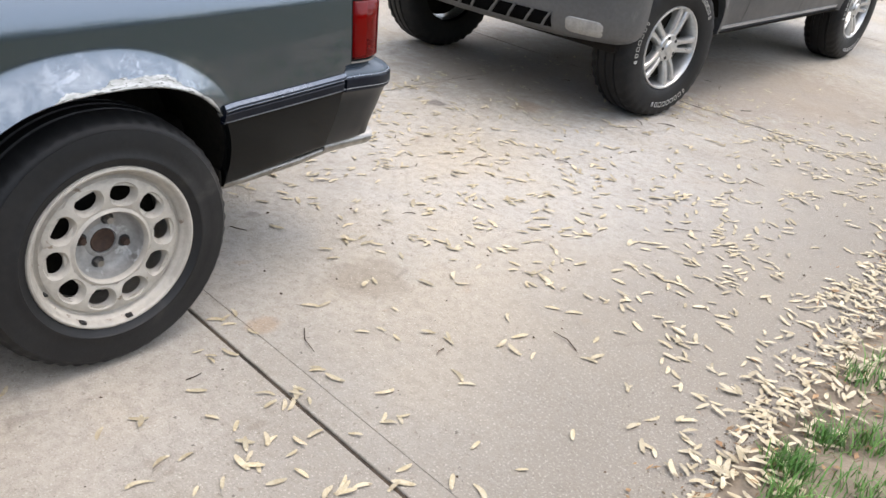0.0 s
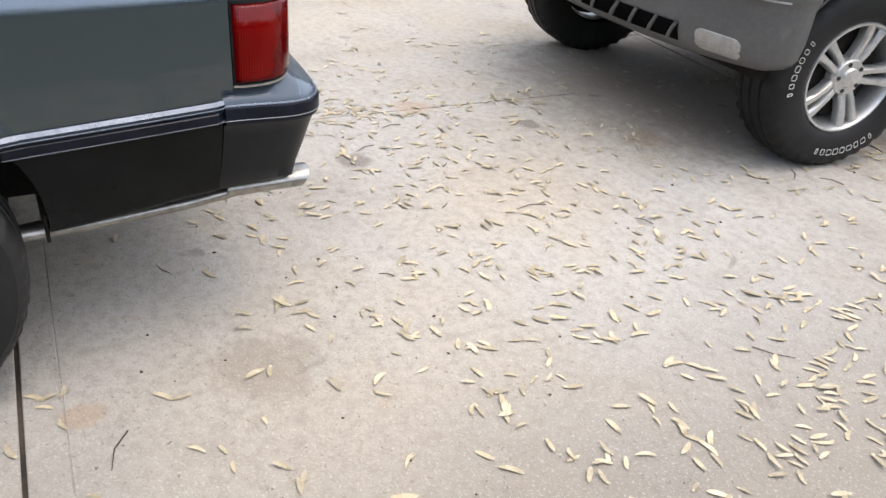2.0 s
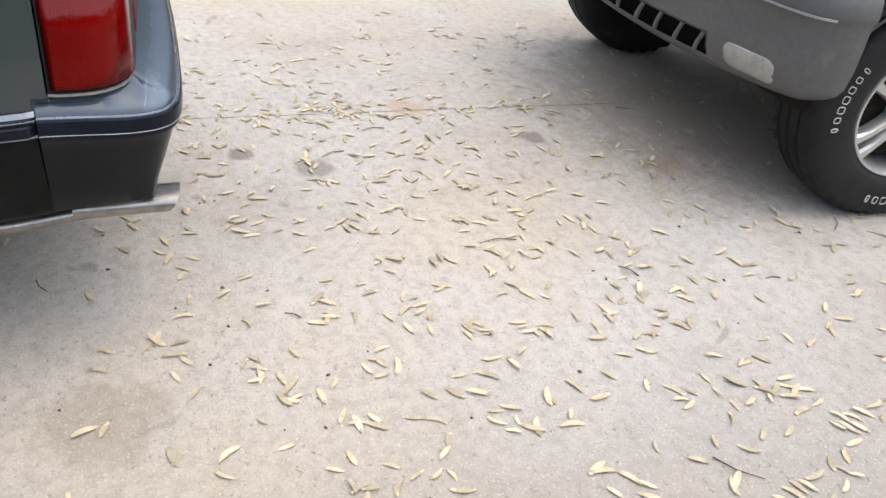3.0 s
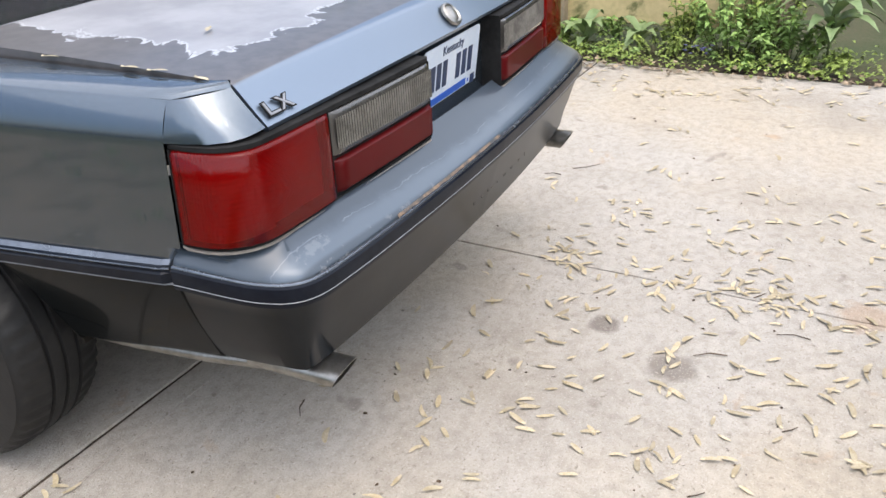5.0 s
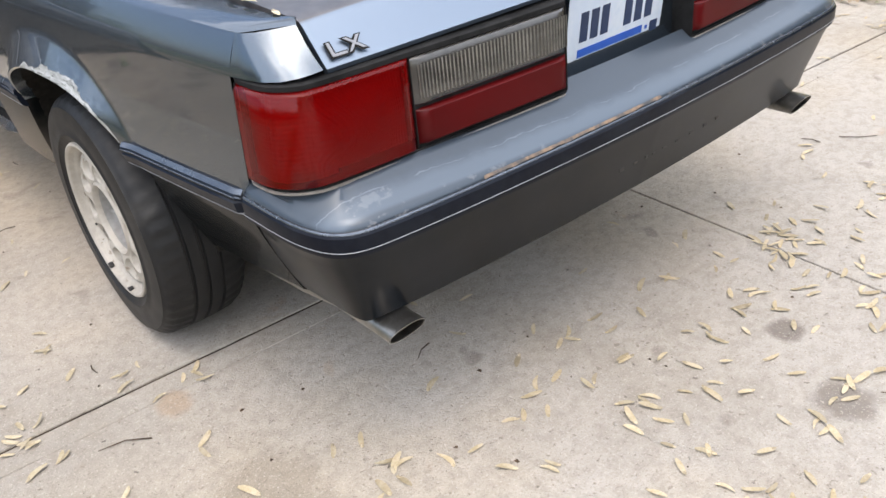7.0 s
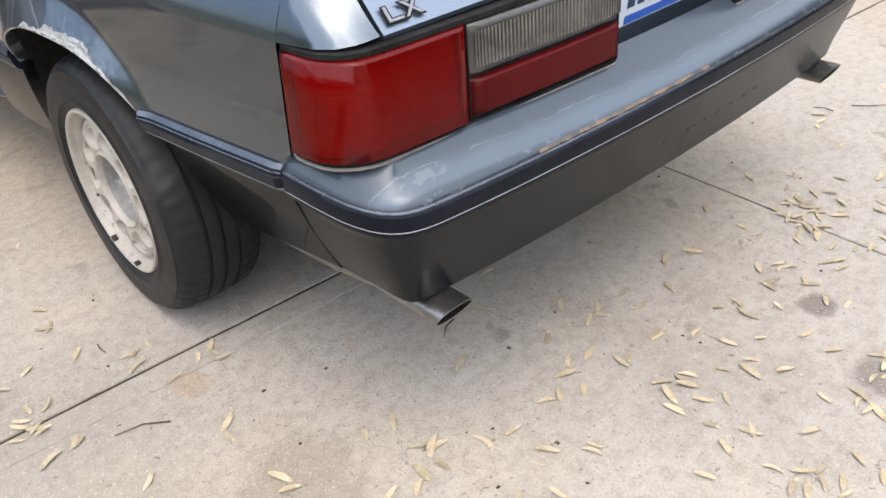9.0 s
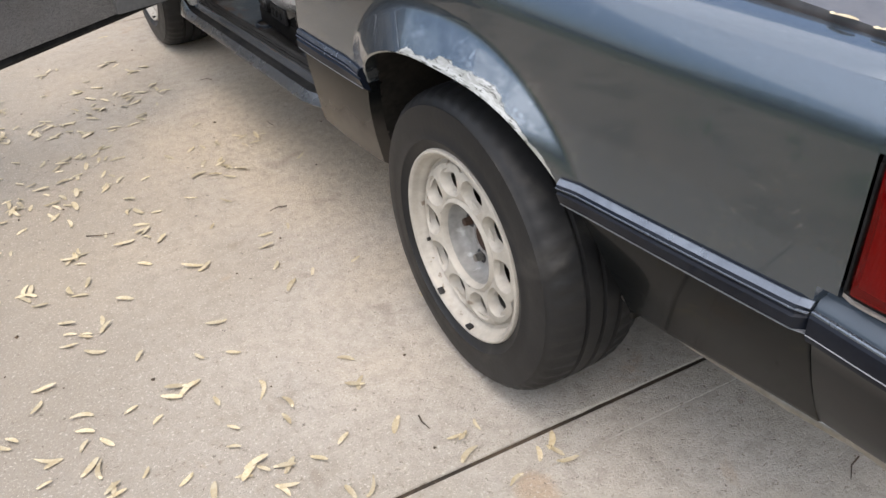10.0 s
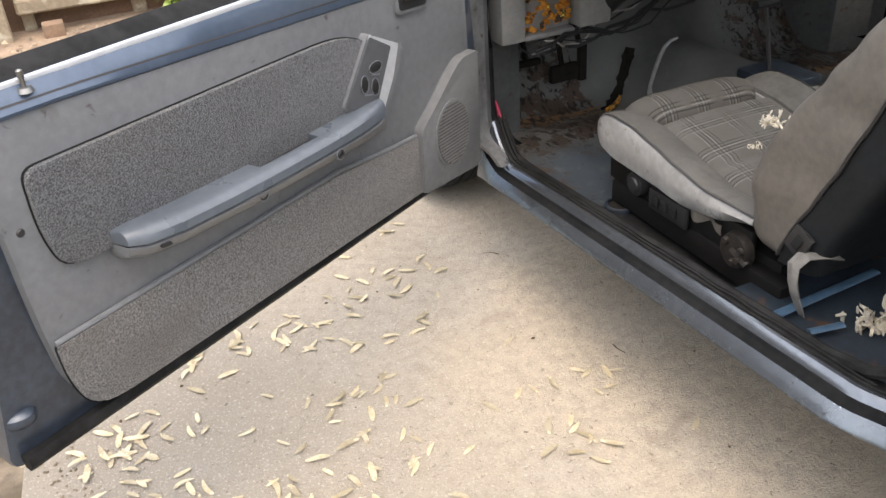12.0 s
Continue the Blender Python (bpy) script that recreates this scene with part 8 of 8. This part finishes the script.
def leaf(bm, base, way, up, length, width, droop=0.3, n=5):
    """One leaf blade, folded along its rib and drooping to the tip."""
    way, up = Vector(way).normalized(), Vector(up).normalized()
    side = way.cross(up).normalized()
    rows = []
    for k in range(n + 1):
        t = k / n
        c = Vector(base) + way * length * t + up * (0.12 * math.sin(math.pi * t) - droop * t * t) * length
        w = width * math.sin(math.pi * min(1.0, 0.06 + 0.94 * t) ** 0.8) * 0.5
        rows.append([c - side * w + up * w * 0.3, c, c + side * w + up * w * 0.3])
    grid(bm, rows)


def broad_weed(x, y, seed, n=9, length=0.20, label="broad-leaved weed with long pale leaves in the bed", h=0.16):
    r = random.Random(seed)
    th = thing("weed", pose(x, y, 0), label, "plant", "weeds by the fence")
    bm = bmesh.new()
    tube(bm, [(0, 0, -0.03), (0.01, 0, h * 0.5), (0.0, 0.01, h)], [0.008, 0.006, 0.003], 6)
    part("stem", bm, STEM, th)
    for k in range(n):
        a = k * 2.4 + r.uniform(-0.3, 0.3)
        e = r.uniform(0.35, 0.9)
        bm = bmesh.new()
        leaf(bm, (0, 0, h * (0.3 + 0.7 * k / n)), (math.cos(a) * math.cos(e), math.sin(a) * math.cos(e), math.sin(e)), (0, 0, 1), length * r.uniform(0.75, 1.15), length * 0.30, 0.45)
        part("leaf", bm, LEAF_PALE, th)
    return th


def leafy_bush(x, y, seed, rad, high, n, ls, m_, label):
    r = random.Random(seed)
    th = thing("leafy_plant", pose(x, y, 0), label, "plant", "weeds by the fence")
    stems = bmesh.new()
    fol = bmesh.new()
    for k in range(max(6, n // 26)):
        a, q = r.uniform(0, 6.28), rad * math.sqrt(r.random())
        top = Vector((q * math.cos(a), q * math.sin(a), high * r.uniform(0.45, 1.0)))
        tube(stems, [(top.x * 0.3, top.y * 0.3, -0.03), (top.x * 0.7, top.y * 0.7, top.z * 0.55), top], [0.004, 0.003, 0.0015], 5)
        for j in range(26):
            t = r.uniform(0.25, 1.0)
            p = Vector((top.x * lerp(0.5, 1, t), top.y * lerp(0.5, 1, t), top.z * t))
            b = r.uniform(0, 6.28)
            e = r.uniform(-0.2, 0.8)
            leaf(fol, p, (math.cos(b) * math.cos(e), math.sin(b) * math.cos(e), math.sin(e)), (r.uniform(-0.4, 0.4), r.uniform(-0.4, 0.4), 1), ls * r.uniform(0.7, 1.3), ls * 0.55, 0.3, 3)
    part("stalk", stems, STEM, th)
    part("foliage", fol, m_, th)
    return th


for i, (x, y, n, ln, h) in enumerate(((-5.78, 1.10, 10, 0.24, 0.12), (-5.80, 1.42, 8, 0.22, 0.12), (-5.70, 0.55, 7, 0.15, 0.08), (-5.75, 2.45, 16, 0.30, 0.40), (-5.85, -0.6, 8, 0.2, 0.1), (-5.8, -1.8, 9, 0.22, 0.12))):
    broad_weed(x, y, 30 + i, n, ln, "tall coarse weed with jagged grey-green leaves" if h > 0.3 else "broad-leaved weed with long pale leaves in the bed", h)
for i, (x, y, rad, high, n, ls, m_) in enumerate(((-5.82, 1.95, 0.30, 0.42, 700, 0.050, LEAF), (-5.80, 1.55, 0.22, 0.16, 340, 0.038, LEAF_YEL), (-5.85, 2.25, 0.28, 0.30, 500, 0.055, LEAF), (-5.68, 1.0, 0.22, 0.07, 300, 0.030, LEAF_YEL), (-5.66, 1.3, 0.22, 0.06, 300, 0.030, LEAF),
                                                 (-5.95, 0.62, 0.20, 0.35, 260, 0.06, LEAF_YEL), (-5.8, 0.1, 0.35, 0.12, 300, 0.04, LEAF), (-5.85, -1.2, 0.4, 0.2, 400, 0.05, LEAF), (-5.62, 2.05, 0.22, 0.09, 320, 0.035, LEAF), (-5.60, 2.4, 0.2, 0.10, 300, 0.04, LEAF_YEL),
                                                 (-5.58, 4.3, 0.14, 0.16, 150, 0.05, LEAF_YEL), (-5.60, 5.1, 0.22, 0.18, 260, 0.05, LEAF), (-5.85, 4.7, 0.25, 0.42, 260, 0.06, LEAF_YEL), (-5.62, 3.4, 0.15, 0.10, 140, 0.04, LEAF), (-5.85, 3.7, 0.3, 0.42, 300, 0.06, LEAF), (-5.98, 1.65, 0.20, 0.30, 260, 0.05, LEAF_YEL), (-5.99, 1.25, 0.18, 0.18, 200, 0.045, LEAF), (-6.0, 0.9, 0.18, 0.15, 200, 0.045, LEAF), (-6.0, 2.1, 0.22, 0.5, 320, 0.05, LEAF_YEL), (-6.0, 0.35, 0.18, 0.2, 200, 0.045, LEAF), (-1.45, -4.82, 0.14, 0.26, 170, 0.07, LEAF_YEL))):
    leafy_bush(x, y, 60 + i, rad, high, n, ls, m_, "leafy green weed with many small leaves")
rf = random.Random(77)
bm = bmesh.new()
for k in range(12):
    x, y, z = -5.60 + rf.uniform(-0.05, 0.05), 1.78 + rf.uniform(-0.07, 0.09), rf.uniform(0.05, 0.10)
    for j in range(5):
        a = j * 1.256 + rf.random()
        leaf(bm, (x, y, z), (math.cos(a), math.sin(a), 0.4), (0, 0, 1), 0.014, 0.011, 0.2, 2)
tagged(part("blue_flowers", bm, FLOWER), "tiny violet-blue flowers low among the weeds", "flowers", kind="stuff")

# low creeping leaves and litter along the far edge of the driveway
rc = random.Random(41)
bm = bmesh.new()
for k in range(4200):
    y = rc.uniform(-2.5, 2.9)
    x = -5.40 - abs(rc.gauss(0, 0.30))
    if noise.noise((x * 4, y * 2.5, 8)) < rc.uniform(-0.5, 0.25):
        continue
    a, el = rc.uniform(0, 6.28), rc.uniform(-0.1, 0.7)
    leaf(bm, (x, y, rc.uniform(0.0, 0.07)), (math.cos(a) * math.cos(el), math.sin(a) * math.cos(el), math.sin(el)), (rc.uniform(-0.4, 0.4), rc.uniform(-0.4, 0.4), 1), rc.uniform(0.02, 0.045), rc.uniform(0.014, 0.026), 0.3, 2)
tagged(part("creeping_weeds", bm, LEAF_YEL), "low creeping green weeds along the driveway edge", "weeds", kind="stuff")
bm = bmesh.new()
for k in range(420):
    y, x = rc.uniform(-2.5, 5.5), -5.33 - abs(rc.gauss(0, 0.12))
    a = rc.uniform(0, 6.28)
    leaf(bm, (x, y, 0.008 + rc.random() * 0.015), (math.cos(a), math.sin(a), rc.uniform(0, 0.3)), (rc.uniform(-0.5, 0.5), rc.uniform(-0.5, 0.5), 1), rc.uniform(0.03, 0.06), rc.uniform(0.02, 0.04), 0.2, 2)
tagged(part("dead_leaves", bm, mat("dead_leaf", (0.36, 0.29, 0.20), (0.22, 0.165, 0.11), rough=0.8, island=0.9)), "dry brown and tan leaves along the bed edge", "leaves", kind="stuff")

bm = bmesh.new()
for k in range(260):
    x, y = rc.uniform(-2.4, 1.0), rc.uniform(-4.9, -4.3)
    a = rc.uniform(0, 6.28)
    leaf(bm, (x, y, 0.014 + rc.random() * 0.012), (math.cos(a), math.sin(a), rc.uniform(0, 0.3)), (rc.uniform(-0.5, 0.5), rc.uniform(-0.5, 0.5), 1), rc.uniform(0.03, 0.06), rc.uniform(0.015, 0.035), 0.2, 2)
tagged(part("dead_leaves", bm, bpy.data.materials["dead_leaf"]), "dry tan leaves on the soil by the rail fence", "leaves", kind="stuff")

# unseen trees and bushes on all sides, added to shape the paint's reflections
def tree_belt():
    r = random.Random(23)
    spots_ = [(r.uniform(11.0, 15.0), y + r.uniform(-0.7, 0.7), r.uniform(2.0, 4.6)) for y in np.linspace(-5.5, 19, 12)]
    spots_ += [(x + r.uniform(-0.8, 0.8), r.uniform(22.5, 25.5), r.uniform(4.5, 7.5)) for x in np.linspace(-16, 11, 10)]
    spots_ += [(x + r.uniform(-0.8, 0.8), r.uniform(-17.5, -15.5), r.uniform(4.0, 6.5)) for x in np.linspace(-14, 5, 7)]
    spots_ += [(r.uniform(-12.0, -9.5), y + r.uniform(-0.7, 0.7), r.uniform(3.2, 5.5)) for y in np.linspace(-10, 19, 10)]
    verts, faces = [], []
    bm = bmesh.new()
    for x, y, h in spots_:
        top = Vector((x + r.uniform(-0.3, 0.3), y + r.uniform(-0.3, 0.3), h * 0.72))
        tube(bm, [(x, y, -0.1), (x + 0.05, y, h * 0.35), top], [0.16, 0.12, 0.04], 7)
        lobes = [(Vector((x + r.gauss(0, 0.9), y + r.gauss(0, 0.9), h * r.uniform(0.22, 0.85))), r.uniform(0.55, 1.15)) for k in range(11)]
        for c, q in lobes:
            tube(bm, [(x, y, min(c.z, h * 0.6) * 0.6), (c + Vector((x, y, c.z * 0.6))) / 2, c], [0.05, 0.035, 0.012], 5)
            for k in range(85):
                d = Vector((r.gauss(0, 1), r.gauss(0, 1), r.gauss(0, 0.8))).normalized() * q * r.uniform(0.35, 1.08)
                p, a, e, w = c + d, r.uniform(0, 6.28), r.uniform(-0.9, 0.9), r.uniform(0.08, 0.20)
                u = Vector((math.cos(a) * math.cos(e), math.sin(a) * math.cos(e), math.sin(e)))
                v = u.cross(Vector((r.uniform(-1, 1), r.uniform(-1, 1), 1))).normalized()
                n0 = len(verts)
                verts.extend((tuple(p - u * w), tuple(p + v * w * 0.6), tuple(p + u * w * 1.3), tuple(p - v * w * 0.6)))
                faces.append((n0, n0 + 1, n0 + 2, n0 + 3))
    belt_ = thing("tree_belt", pose(0, 0, 0), "unseen belt of leafy green trees and bushes added for the reflections", "trees")
    tagged(belt_, kind="stuff")
    part("trunk", bm, TIMBER, belt_)
    me = bpy.data.meshes.new("foliage")
    me.from_pydata(verts, [], faces)
    me.materials.append(mat("tree_leaf", (0.045, 0.085, 0.022), (0.075, 0.125, 0.035), rough=0.6, coarse=0.8, island=0.8))
    new("foliage", me).parent = belt_


tree_belt()

# grass on the verge
rg = random.Random(13)
bm = bmesh.new()
tufts = [(-0.34, 1.78, 0.055, 210), (-0.31, 1.97, 0.045, 130), (-0.30, 1.66, 0.04, 90), (-0.36, 2.35, 0.06, 70), (-0.20, 1.45, 0.09, 110), (-0.22, 1.62, 0.08, 160), (-0.15, 1.80, 0.09, 170), (-0.24, 2.05, 0.07, 120), (-0.12, 1.30, 0.10, 150), (-0.05, 1.55, 0.11, 170), (-0.10, 2.10, 0.10, 150), (-0.02, 1.05, 0.11, 130), (-0.18, 1.15, 0.07, 90), (-0.22, 2.40, 0.07, 150), (-0.16, 2.28, 0.07, 120), (-0.14, 2.50, 0.08, 160), (-0.24, 2.62, 0.06, 130), (-0.18, 2.75, 0.08, 150), (-0.27, 2.92, 0.05, 110), (-0.08, 2.62, 0.09, 150), (-0.04, 2.40, 0.10, 150), (-0.12, 2.88, 0.08, 130), (-0.25, 3.06, 0.06, 110), (-0.31, 2.50, 0.04, 50)]
for k in range(330):
    y = rg.uniform(-4.0, 9.5)
    x = rg.uniform(-0.36 if y > 1.0 else -0.15, 1.2)
    if noise.noise((x * 2.2, y * 1.1, 4)) < -0.05 or (y < 0.6 and rg.random() < 0.55):
        continue
    tufts.append((x, y, rg.uniform(0.03, 0.08), rg.randint(16, 46)))
for tx, ty, tr, n in tufts:
    for k in range(n):
        x, y = tx + rg.gauss(0, tr * 0.6), ty + rg.gauss(0, tr * 0.6)
        if x < -0.42:
            continue
        a, h, w = rg.uniform(0, 6.28), rg.uniform(0.03, 0.085), rg.uniform(0.0012, 0.0026)
        dx, dy = math.cos(a), math.sin(a)
        b = rg.uniform(0.2, 0.9) * h
        z0 = 0.008
        v = [bm.verts.new(p) for p in ((x - dy * w, y + dx * w, z0), (x + dy * w, y - dx * w, z0), (x + dx * b * 0.35 - dy * w * 0.8, y + dy * b * 0.35 + dx * w * 0.8, z0 + h * 0.6), (x + dx * b * 0.35 + dy * w * 0.8, y + dy * b * 0.35 - dx * w * 0.8, z0 + h * 0.6), (x + dx * b, y + dy * b, z0 + h * 0.92))]
        bm.faces.new((v[0], v[1], v[3], v[2]))
        bm.faces.new((v[2], v[3], v[4]))
tagged(part("grass", bm, GRASS), "patchy green grass tufts on the soil verge", "grass", kind="stuff")

# ---- fallen winged seeds ----
SEED = mat("seed_wing", (0.385, 0.315, 0.190), (0.505, 0.440, 0.310), rough=0.6, coarse=30, fine=200, island=0.55)
rs = random.Random(99)


def in_car(x, y):
    return (-3.35 < x < -1.85 and -2.6 < y < 1.70) or (-3.75 < x < -2.1 and 3.55 < y < 7.6)


def seed_spot():
    k = rs.random()
    if k < 0.40:
        return rs.uniform(-5.2, -0.5), rs.uniform(-4.2, 9.0)
    if k < 0.46:
        return rs.gauss(-0.80, 0.28), rs.uniform(0.6, 7.5)
    if k < 0.52:
        return rs.gauss(-1.6, 0.6), rs.uniform(1.6, 5.0)
    if k < 0.60:
        y = rs.uniform(0.5, 5.0)
        return -3.10 + 0.05 * (y - 2.6) + rs.gauss(0, 0.05), y
    if k < 0.67:
        x = rs.uniform(-2.3, -0.5)
        return x, 4.42 + rs.gauss(0, 0.07)
    if k < 0.73:
        return rs.uniform(-1.6, -0.45), rs.uniform(-2.2, 1.2)
    if k < 0.78:
        return rs.uniform(-2.2, -0.6), rs.uniform(1.8, 5.5)
    if k < 0.90:
        return rs.gauss(-1.25, 0.55), rs.gauss(2.6, 1.0)
    return rs.uniform(-5.3, -4.9), rs.uniform(0.5, 8)


seeds = bmesh.new()


def winged_seed(x, y, z, a, ln, curve, tip):
    """A pale wing, curved and slightly cupped, with a small nut at one end."""
    c, s = math.cos(a), math.sin(a)
    rows = []
    for k in range(6):
        t = k / 5
        u = ln * t
        bend = curve * ln * t * t
        w = ln * (0.060 + 0.098 * math.sin(math.pi * min(1, 0.12 + 0.80 * t)) ** 0.8) * (0.55 if k == 5 else 1)
        h = z + 0.0015 + tip * ln * t + 0.0015 * math.sin(math.pi * t)
        rows.append([(x + u * c - (bend - w) * s, y + u * s + (bend - w) * c, h + 0.0012), (x + u * c - bend * s, y + u * s + bend * c, h), (x + u * c - (bend + w) * s, y + u * s + (bend + w) * c, h + 0.0006)])
    grid(seeds, rows)
    r = ln * 0.105
    ring = [[(x + (q * r * 1.5) * c - (math.cos(b) * r * e) * s, y + (q * r * 1.5) * s + (math.cos(b) * r * e) * c, z + 0.003 + math.sin(b) * r * 0.6 * e) for b in (0, 1.57, 3.14, 4.71)] for q, e in ((-0.9, 0.25), (-0.2, 1.0), (0.8, 0.4))]
    grid(seeds, ring, wrap=True)


made = 0
spots = []
while made < 2700:
    x, y = seed_spot()
    if x < -5.3 or x > 0.4 or (in_car(x, y) and rs.random() < 0.88) or noise.noise((x * 2.6, y * 2.6, 5)) < rs.uniform(-1.0, 0.25) or (-1.95 < x < -1.4 and -1.2 < y < 1.2 and rs.random() < 0.4):
        continue
    n = 1 if rs.random() < 0.62 else rs.randint(2, 4)
    for j in range(n):
        spots.append((x + (rs.gauss(0, 0.035) if j else 0), y + (rs.gauss(0, 0.035) if j else 0)))
        made += 1
for k in range(190):
    spots.append((rs.uniform(-4.0, -1.7), rs.uniform(1.9, 4.6)))
for k in range(85):
    spots.append((rs.uniform(-1.62, -0.6), rs.uniform(-1.3, 1.2)))
for k in range(170):
    spots.append((rs.gauss(-2.0, 0.55), rs.gauss(2.5, 0.55)))
for k in range(760):
    y = rs.triangular(1.0, 5.5, 1.8) if rs.random() < 0.92 else rs.uniform(-2.5, 1.0)
    edge = -0.48 - 0.10 * smooth01((y - 2.3) / 0.9) + 0.06 * noise.noise((y * 2.3, 4, 0))
    spots.append((edge + rs.gauss(0.05, 0.08), y))
for cx_, cy_, n in ((-0.62, -0.95, 26), (-0.58, -0.72, 18), (-1.02, -0.62, 20), (-1.22, -0.85, 16), (-1.10, -1.15, 16), (-1.35, -1.25, 10), (-0.9, -1.2, 12), (-1.48, 2.12, 7), (-1.12, 2.9, 8), (-0.95, 2.2, 9), (-0.9, 2.75, 12), (-1.3, 3.4, 9)):
    for k in range(n):
        spots.append((cx_ + rs.gauss(0, 0.07), cy_ + rs.gauss(0, 0.06)))
rt2 = random.Random(71)
for k in range(150):
    spots.append((rt2.uniform(-3.7, -2.2), rt2.uniform(1.62, 2.9)))
for x, y in spots:
    if -2.2 < x < -0.62 and y > 1.2 and rs.random() < 0.25:
        continue
    z = 0.012 + rs.random() * 0.010 if x > -0.44 else 0.0005 + (rs.random() * 0.008 if x > -0.6 else 0)
    winged_seed(x, y, z + rs.random() * 0.002, rs.uniform(0, 6.28), rs.choice((rs.uniform(0.027, 0.040), rs.uniform(0.034, 0.050))), rs.gauss(0, 0.28), rs.choice((0.0, 0.03, 0.08, 0.16)))
tagged(part("fallen_seeds", seeds, SEED, sharp=60), "pale yellow winged tree seeds scattered over the concrete", "seeds", kind="stuff")
# seeds caught in the boot-lid gap and one on the lid
seeds = bmesh.new()
for x, y, z, a in ((0.708, 1.44, 0.938, 1.5), (0.708, 1.50, 0.936, 1.7), (0.707, 1.60, 0.932, 1.2), (0.71, 1.25, 0.944, 1.6), (0.46, 1.43, 0.950, 0.4), (0.60, 0.93, 0.965, 0.1), (0.52, 0.92, 0.967, 0.2), (0.44, 0.925, 0.968, 0.05)):
    winged_seed(CX + x, y, z, a, 0.034, 0.1, 0.02)
tagged(part("seeds_on_lid", seeds, SEED, sharp=60), "winged seeds caught along the boot lid gap", "seeds", kind="stuff")
# dry stalks and brown bits among the verge seeds
rv = random.Random(17)
bm = bmesh.new()
for k in range(900):
    y = rv.uniform(0.8, 5.5)
    x = -0.46 - 0.06 * smooth01((y - 2.3) / 0.9) + rv.gauss(0.10, 0.11)
    a, ln, z = rv.uniform(0, 6.28), rv.uniform(0.01, 0.04), (0.016 if x > -0.42 else 0.003) + rv.random() * 0.006
    w = rv.choice((0.001, 0.002, 0.006)) * rv.uniform(0.7, 1.4)
    c, s = math.cos(a), math.sin(a)
    vs = [bm.verts.new(p) for p in ((x, y, z), (x + ln * 0.5 * c - w * s, y + ln * 0.5 * s + w * c, z + 0.004), (x + ln * c, y + ln * s, z + rv.random() * 0.006), (x + ln * 0.5 * c + w * s, y + ln * 0.5 * s - w * c, z + 0.002))]
    bm.faces.new(vs)
tagged(part("verge_litter", bm, mat("verge_straw", (0.34, 0.22, 0.11), (0.16, 0.09, 0.05), rough=0.9, island=1.0)), "brown leaf bits and dry stalks along the verge", "litter", kind="stuff")
# twigs and dark crumbs
rk = random.Random(5)
bm = bmesh.new()
for k in range(420):
    x, y = rk.uniform(-4.6, -0.4), rk.uniform(-2.5, 6.5)
    s = rk.uniform(0.002, 0.007)
    a = rk.uniform(0, 6.28)
    vs = [bm.verts.new((x + s * math.cos(a + q) * rk.uniform(0.5, 1.4), y + s * math.sin(a + q) * rk.uniform(0.5, 1.4), 0.0012)) for q in (0, 1.57, 3.14, 4.71)]
    top = bm.verts.new((x, y, 0.002 + s * 0.6))
    for i in range(4):
        bm.faces.new((vs[i], vs[(i + 1) % 4], top))
for k in range(45):
    x, y, a, ln = rk.uniform(-4.0, -0.4), rk.uniform(-2.0, 5.5), rk.uniform(0, 6.28), rk.uniform(0.04, 0.12)
    tube(bm, [(x, y, 0.004), (x + ln * 0.5 * math.cos(a), y + ln * 0.5 * math.sin(a), 0.006), (x + ln * math.cos(a + 0.2), y + ln * math.sin(a + 0.2), 0.004)], [0.0018, 0.0016, 0.0010], 5)
tagged(part("yard_debris", bm, mat("dark_debris", (0.045, 0.032, 0.022), (0.10, 0.065, 0.04), rough=0.95, island=0.8)), "small dark crumbs and twigs on the concrete", "debris", kind="stuff")
